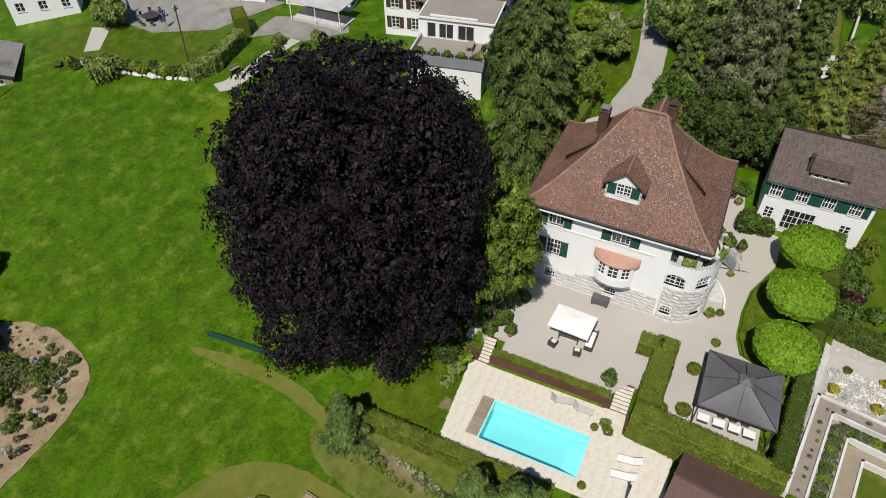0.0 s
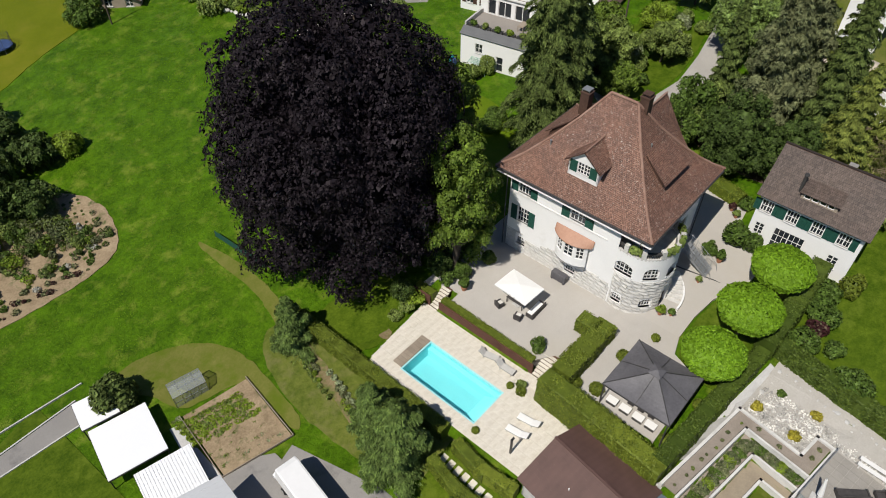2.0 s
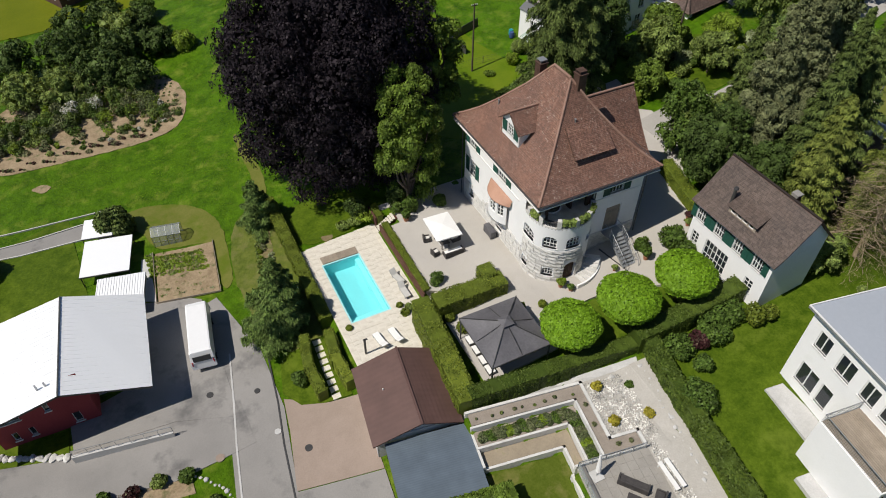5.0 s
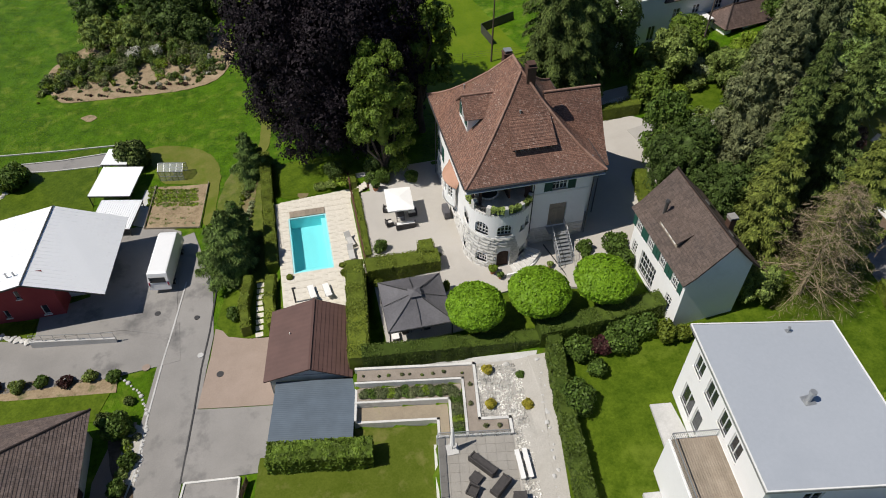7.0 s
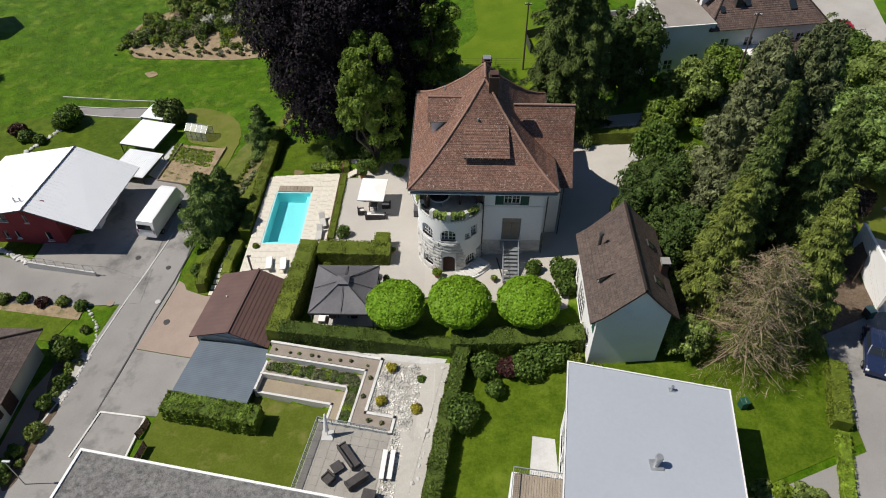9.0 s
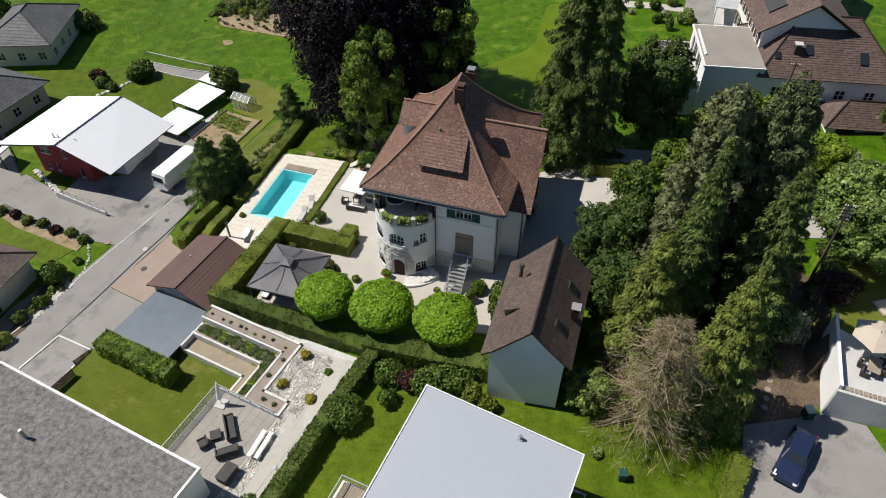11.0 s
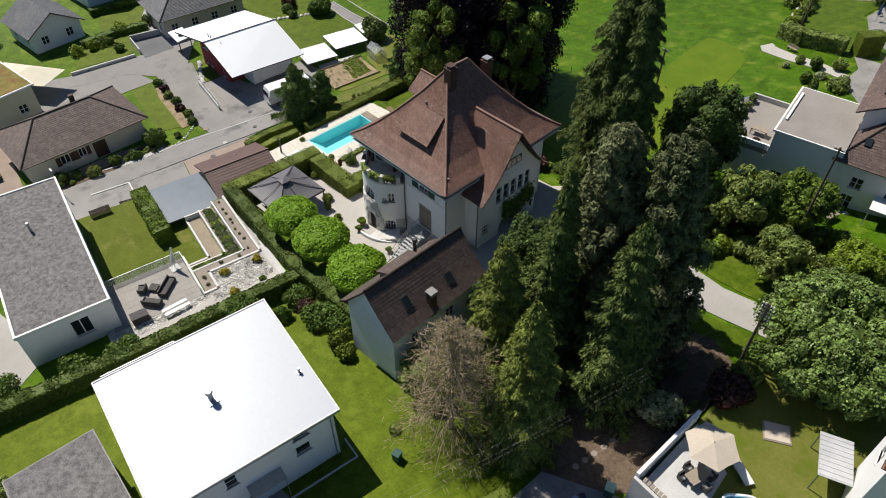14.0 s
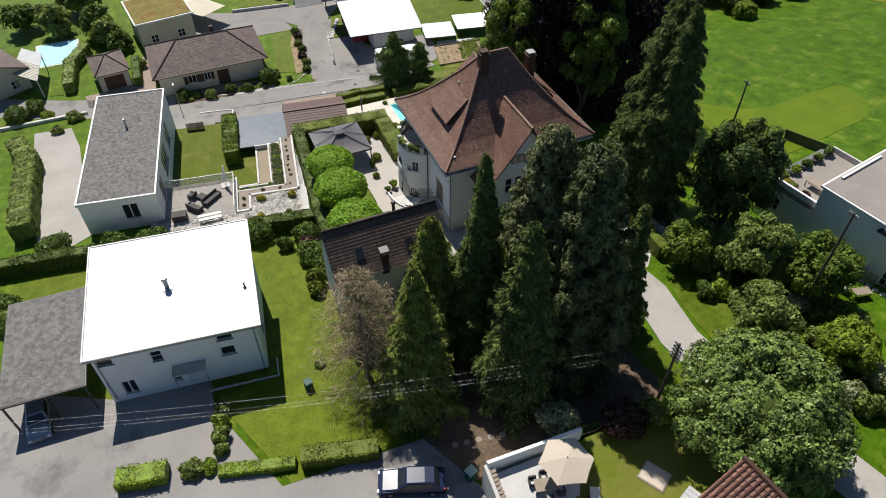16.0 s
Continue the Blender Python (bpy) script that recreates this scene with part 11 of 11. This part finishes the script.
for x, y in ((-33.0, -23.3), (-28.2, -31.5)):
    t = thing("street_lamp", "slim grey street lamp beside the lane", "street lamp", (x, y, land(x, y)))
    part("pole", tube(B(), (0, 0, 0), (0, 0, 4.2), 0.05, 0.035, 8), METAL_GREY, t)
    part("lamp_head", box(B(), -0.15, 0.55, -0.1, 0.1, 4.15, 4.25, 0.02), METAL_GREY, t)
for x, y, r, m in ((-32.5, 4.6, 0.33, METAL_DARK), (-28.3, 2.8, 0.28, METAL_DARK), (-25.8, -5.4, 0.35, METAL_DARK), (-33.2, -2.4, 0.4, PAVING_RED), (-27.8, -2.4, 0.3, CONCRETE)):
    ob = part("manhole_cover", tube(B(), (0, 0, 0), (0, 0, 0.13), r, n=18), m)
    ob.matrix_basis = pose(x, y, land(x, y) + 0.02)
    tagged(ob, "round manhole cover set in the lane", "manhole cover", "manhole covers")
kl = site("road_joint", "pale strip of concrete joint along the lane", "kerb", (-31, -2, -2.6), kind="structure")
J = [(-29.6, 8.5), (-30.6, 3.0), (-31.6, -2.0), (-32.6, -8.0), (-33.4, -14.0), (-34.8, -19.0)]
for a, b in zip(J, J[1:]):
    for q in range(3):
        p0 = (a[0] + (b[0] - a[0]) * q / 3, a[1] + (b[1] - a[1]) * q / 3)
        p1 = (a[0] + (b[0] - a[0]) * (q + 1) / 3, a[1] + (b[1] - a[1]) * (q + 1) / 3)
        part("kerb_stone", beam(B(), (*p0, land(*p0) + 0.06), (*p1, land(*p1) + 0.06), 0.16, 0.1), CONCRETE, kl)
K = [(-26.2, 6.4), (-26.9, 0.5), (-27.7, -4.0), (-28.3, -8.9), (-29.3, -16.0)]
for a, b in zip(K, K[1:]):
    part("kerb_stone", beam(B(), (*a, land(*a) + 0.07), (*b, land(*b) + 0.07), 0.14, 0.12), METAL_DARK, kl)
EDGE = [(-35.6, -3.2), (-33.9, -5.0), (-33.0, -7.0), (-32.7, -9.0), (-32.9, -12.0), (-33.2, -15.0)]
for a, b in zip(EDGE, EDGE[1:]):
    n = int(math.dist(a, b) / 0.42)
    for k in range(n):
        x, y = (a[i] + (b[i] - a[i]) * k / n + 0.1 * math.sin(7 * k + i) for i in (0, 1))
        stone(x, y, land(x, y), 0.13 + 0.09 * math.sin(k * 2.3) ** 2, 300 + k, CONCRETE, group="lane edging stones", label="rough pale edging stone by the lane")
for k in range(7):
    bush("rock_plant", "low plant among pale stones by the lane", -33.9 + 0.5 * math.sin(k * 2.0), -9.6 - 0.75 * k, 0.35 + 0.1 * (k % 3), 0.5, (MID_LEAF, NEEDLE_PALE, LIME_LEAF)[k % 3], 1300 + k, 300, 0.14, group="rock bed plants")
pk = site("pad_kerb", "white kerb round the parking pad", "kerb", (-27, -16, -2), kind="structure")
for a, b in (((-28.9, -16.15), (-24.1, -17.0)), ((-24.1, -17.0), (-24.6, -21.6)), ((-28.9, -16.15), (-30.0, -20.8))):
    part("kerb_stone", beam(B(), (*a, land(*a) + 0.12), (*b, land(*b) + 0.12), 0.18, 0.22), WALL_CAP, pk)
for k in range(12):
    stone(-45.6 - 0.55 * k, 4.0 + 0.26 * k, land(-46, 4) , 0.4, 340 + k, group="boulder edging", label="pale boulder edging below the red house")
for k in range(9):
    stone(-53.2 - 0.35 * k, 30.5 - 0.75 * k, land(-53, 30), 0.4, 360 + k, group="boulder edging", label="pale boulder edging on the lawn")
t = thing("garden_pool", "small turquoise garden pool behind the bungalow", "swimming pool", (-59.2, -40.0, land(-59.2, -40.0)), 0)
part("basin", box(B(), -4.0, 4.2, -3.5, 3.4, -0.3, 0.12), WALL_CAP, t)
part("water", box(B(), -3.6, 3.8, -3.1, 3.0, 0.0, 0.15), POOL_TILE, t)
t = thing("bench", "wooden bench on the curved terrace", "bench", (19.0, 66.6, land(19.0, 66.6) + 0.08), -12)
part("seat", box(B(), -0.8, 0.8, -0.22, 0.22, 0.4, 0.46), WOOD_GREY, t)
part("backrest", box(B(), -0.8, 0.8, 0.2, 0.26, 0.46, 0.85), WOOD_GREY, t)
for s in (-0.6, 0.6):
    part("leg", box(B(), s - 0.05, s + 0.05, -0.2, 0.2, 0, 0.4), METAL_DARK, t)

# far garden: dining set, closed parasols, edging rocks, a low wall
t = thing("round_table", "dark round garden table on the far terrace", "table", (25.2, 87.0, land(25.2, 87.0) + 0.08))
part("tabletop", tube(B(), (0, 0, 0.7), (0, 0, 0.76), 1.3, n=24), METAL_DARK, t)
part("leg", tube(B(), (0, 0, 0), (0, 0, 0.7), 0.09, n=10), METAL_DARK, t)
for k in range(8):
    a = k * math.tau / 8
    x, y = 25.2 + 1.9 * math.cos(a), 87.0 + 1.9 * math.sin(a)
    t = thing("garden_chair", "dark woven garden chair on the far terrace", "chair", (x, y, land(x, y) + 0.08), math.degrees(a) - 90, "far terrace chairs")
    part("seat", box(B(), -0.25, 0.25, -0.25, 0.25, 0.38, 0.46, 0.02), WICKER, t)
    part("backrest", box(B(), -0.25, 0.25, 0.2, 0.27, 0.46, 0.95, 0.02), WICKER, t)
    for sx in (-0.22, 0.22):
        for sy in (-0.22, 0.22):
            part("leg", tube(B(), (sx, sy, 0), (sx, sy, 0.38), 0.02, n=6), METAL_DARK, t)
for x, y in ((25.2, 91.2), (24.2, 83.2)):
    t = thing("closed_parasol", "closed blue parasol on a pole", "parasol", (x, y, land(x, y) + 0.08), 0, "closed parasols")
    part("pole", tube(B(), (0, 0, 0), (0, 0, 3.0), 0.04, n=8), METAL_GREY, t)
    part("canopy", lathe(B(), [(0.06, 1.0), (0.24, 1.2), (0.16, 2.2), (0.07, 2.9)], 12), BLUE_CLOTH, t)
for k in range(26):
    f = k / 25
    x, y = 12.6 + 3.0 * f * f, 91 - 20.5 * f
    stone(x + 0.25 * math.sin(k * 2.1), y, land(x, y), 0.32 + 0.16 * (k % 3), 700 + k, group="meadow edging rocks", label="rough pale rock at the meadow's edge")
for k in range(16):
    f = k / 15
    x, y = 11.5 + 4.5 * f, 92 - 20 * f
    bush("bank_shrub", "wild shrub on the meadow bank", x - 0.6 + 1.2 * ((k * 0.618) % 1), y + 0.6, 0.7 + 0.5 * ((k * 0.37) % 1), 1.0 + 0.9 * ((k * 0.53) % 1), (MID_LEAF, LIME_LEAF, DARK_LEAF)[k % 3], 760 + k, None, 0.2, group="bank shrubs")

t = thing("trampoline", "round blue-rimmed trampoline with a safety net on the far lawn", "trampoline", (-15.2, 104.2, land(-15.2, 104.2) + 0.06))
part("mat", tube(B(), (0, 0, 0.80), (0, 0, 0.83), 1.65, n=28), METAL_DARK, t, "black jumping mat")
bm = B()
lathe(bm, [(1.62, 0.84), (2.0, 0.88), (2.02, 0.78), (1.62, 0.78)], 28)
part("rim", bm, BLUE_CLOTH, t, "blue padded rim")
for k in range(8):
    a = k * math.tau / 8
    c, d = 1.95 * math.cos(a), 1.95 * math.sin(a)
    part("leg", tube(B(), (c, d, 0), (c, d, 0.8), 0.04, n=6), METAL_GREY, t)
    part("net_pole", tube(B(), (c, d, 0.85), (c, d, 2.6), 0.03, n=6), METAL_DARK, t)
bm = B()
for k in range(48):
    a = k * math.tau / 48
    tube(bm, (1.93 * math.cos(a), 1.93 * math.sin(a), 0.9), (1.93 * math.cos(a), 1.93 * math.sin(a), 2.55), 0.012, n=4)
for q in range(9):
    for k in range(48):
        a, b = k * math.tau / 48, (k + 1) * math.tau / 48
        tube(bm, (1.93 * math.cos(a), 1.93 * math.sin(a), 0.95 + 0.2 * q), (1.93 * math.cos(b), 1.93 * math.sin(b), 0.95 + 0.2 * q), 0.01, n=3, cap=False)
part("safety_net", bm, METAL_DARK, t, "black safety net")

# wall beside the lane, solar panels of the pool house
lw = site("lane_wall", "low pale stone wall beside the lane", "wall", (-37.4, -42, -2.8), kind="structure")
for k in range(8):
    a, b = (-37.5 + 0.04 * k, -48.2 + 1.5 * k), (-37.46 + 0.04 * k, -46.74 + 1.5 * k)
    part("wall_stone", beam(B(), (*a, land(*a) + 0.15), (*b, land(*b) + 0.15), 0.4, 0.6), STONE, lw)
gw = site("garden_wall", "low pale wall between lane and garden", "wall", (-61.6, -4.5, -3.4), kind="structure")
part("wall", beam(B(), (-62.6, -10.0, -3.2), (-61.2, 0.3, -3.2), 0.25, 0.7), WALL_CAP, gw)

# ---- meadow tufts ----
rng = np.random.default_rng(21)
n = 135000
P = np.column_stack([rng.uniform(-85, 22, n), rng.uniform(19, 94.5, n), np.zeros(n)])
ok = (P[:, 1] > 27) | (P[:, 0] < -27)
ok &= ~((P[:, 0] < -23.2) & (P[:, 0] > -54.5) & (P[:, 1] > 49.6) & (P[:, 1] < 72))
ok &= ~((P[:, 0] < -25.5) & (P[:, 0] > -53) & (P[:, 1] < 37))
ok &= ~((P[:, 0] > -6.5) & (P[:, 1] < 67) & (P[:, 1] > 22))
ok &= ~((P[:, 0] + 9.5) ** 2 + (P[:, 1] - 29.2) ** 2 < 100)
P = P[ok]
P[:, 2] = np.interp(P[:, 0], np.arange(-90, 40, 1.0), [land(float(x), 45.0) for x in np.arange(-90, 40, 1.0)]) + 0.022
P[:, 2] += [0.04 * noise.noise((x * 0.3, y * 0.3, 0)) for x, y, _ in P]
patch = np.array([noise.noise((x * 0.16, y * 0.16, 3.0)) for x, y, _ in P])
patch += 0.8 * np.array([noise.noise((x * 0.7, y * 0.7, 8.0)) for x, y, _ in P])
P = P[patch + rng.normal(size=len(P)) * 0.12 > -0.05]
Q = np.tile((0.0, 0.0, 1.0), (len(P), 1))
v, f = leaf_quads(P, Q, 0.11, rng, 2.4, 0.12)
GRASS_LEAF = leaf("meadow_blades", (0.060, 0.150, 0.004), (0.145, 0.250, 0.012), 0.12, 0.7, 0.6, clump=(0.8, 1.25))
tagged(smooth_mesh("grass_tufts", v, f, GRASS_LEAF), "long meadow grass tufts", "grass", "", "stuff")

# ---- slabs of the pool deck ----
rng = random.Random(3)


def deck_ok(x0, x1, y0, y1):
    if x0 < -19.0 or y0 < -2.2 or y1 > 16.9 + 0.09 * ((x0 + x1) / 2 + 19) or x1 > -9.87:
        return False
    if x1 > -12.05 and y0 < 2.45:
        return False
    if x1 > -17.60 and x0 < -13.22 and y1 > 4.73 and y0 < 15.0:
        return False
    return True


unit = bpy.data.meshes.new("slab")
bm = box(B(), -0.5, 0.5, -0.5, 0.5, -1.0, 0.0)
top = [e for e in bm.edges if all(v.co.z > -0.1 for v in e.verts)]
bmesh.ops.bevel(bm, geom=top, offset=0.012, segments=1, affect="EDGES")
bm.to_mesh(unit)
bm.free()
unit.materials.append(STONE_DECK)


def slab_piece(x0, x1, y0, y1):
    ob = new("slab", unit)
    ob.parent = deck
    ob.matrix_parent_inverse = deck.matrix_basis.inverted()
    ob.matrix_basis = Matrix.LocRotScale(((x0 + x1) / 2, (y0 + y1) / 2, 0.004 + rng.uniform(-0.006, 0.006)), None, (x1 - x0 - 0.02, y1 - y0 - 0.02, 0.06))


x = -19.0
while x < -9.9:
    w = rng.choice((0.6, 0.75, 0.9))
    for edge in (-17.62, -13.2, -12.05, -9.87):
        if x < edge - 0.2 < x + w - 0.2 or abs(x + w - edge) < 0.35:
            w = edge - x
    y = -2.2 - rng.uniform(0, 0.5)
    while y < 17.7:
        l = rng.choice((0.6, 0.9, 1.0, 1.2))
        for edge in (4.73, 15.0, 2.46):
            if abs(y + l - edge) < 0.35:
                l = edge - y
        y0, y1 = max(y, -2.2), min(y + l, 16.88 + 0.09 * (x + w / 2 + 19))
        if y1 - y0 > 0.15 and deck_ok(x, x + w, y0, y1):
            slab_piece(x, x + w, y0, y1)
        y += l
    x += w

# ---- rusticated stones of the villa ----
su = bpy.data.meshes.new("stone_block")
bm = box(B(), -0.5, 0.5, -0.5, 0.5, -0.5, 0.5)
bmesh.ops.subdivide_edges(bm, edges=bm.edges[:], cuts=1, use_grid_fill=True)
for v in bm.verts:
    if v.co.y < -0.4:
        v.co.y += 0.35 if max(abs(v.co.x), abs(v.co.z)) > 0.4 else -0.1
        v.co += Vector((0, 0.25 * noise.noise(v.co * 3.1), 0))
bm.to_mesh(su)
bm.free()
su.materials.append(STONE)
rng = random.Random(8)


def stones(F, z0, z1, u0, u1, holes, row=0.42, z_top=None):
    z = z0
    k = 0
    while z < z1 - 0.1:
        h = min(row * rng.uniform(0.85, 1.15), z1 - z)
        u = u0 - rng.uniform(0, 0.5)
        while u < u1:
            w = rng.uniform(0.55, 1.15)
            a, b = max(u, u0), min(u + w, u1)
            c = (a + b) / 2
            for q in holes:
                if a < q[1] and b > q[0] and z < q[3] and z + h > q[2]:
                    if c < (q[0] + q[1]) / 2:
                        b = min(b, q[0] - 0.03)
                    else:
                        a = max(a, q[1] + 0.03)
            if b - a > 0.16 and (z_top is None or z + h < z_top(c) + 0.2):
                c = (a + b) / 2
                d, n = F.way(c)
                p = F.at(c, z + h / 2, 0.02)
                m = Matrix((d, -n, Vector((0, 0, 1)))).transposed().to_4x4()
                m.translation = p
                ob = new("stone_block", su)
                ob.parent = villa
                ob.matrix_parent_inverse = villa.matrix_basis.inverted()
                ob.matrix_basis = m @ Matrix.Diagonal((b - a - 0.015, rng.uniform(0.12, 0.24), h - 0.015, 1))
            u += w
        z += h
        k += 1


stones(west, 1.9, 4.75, 0.0, west.length, W_BASE, 0.44, lambda u: 4.4 + 0.35 * math.sin(u * 1.3))
stones(tower, 1.9, 6.7, 0.2, tower.length - 0.1, T_BASE + [T_DOOR] + [(h[0], h[1], 6.6, 9) for h in T_ARCH], 0.46, lambda u: 6.5 if u < 7.5 else 5.0)
stones(south, 2.4, 5.1, 0.1, south.length, [S_DOOR], 0.5)
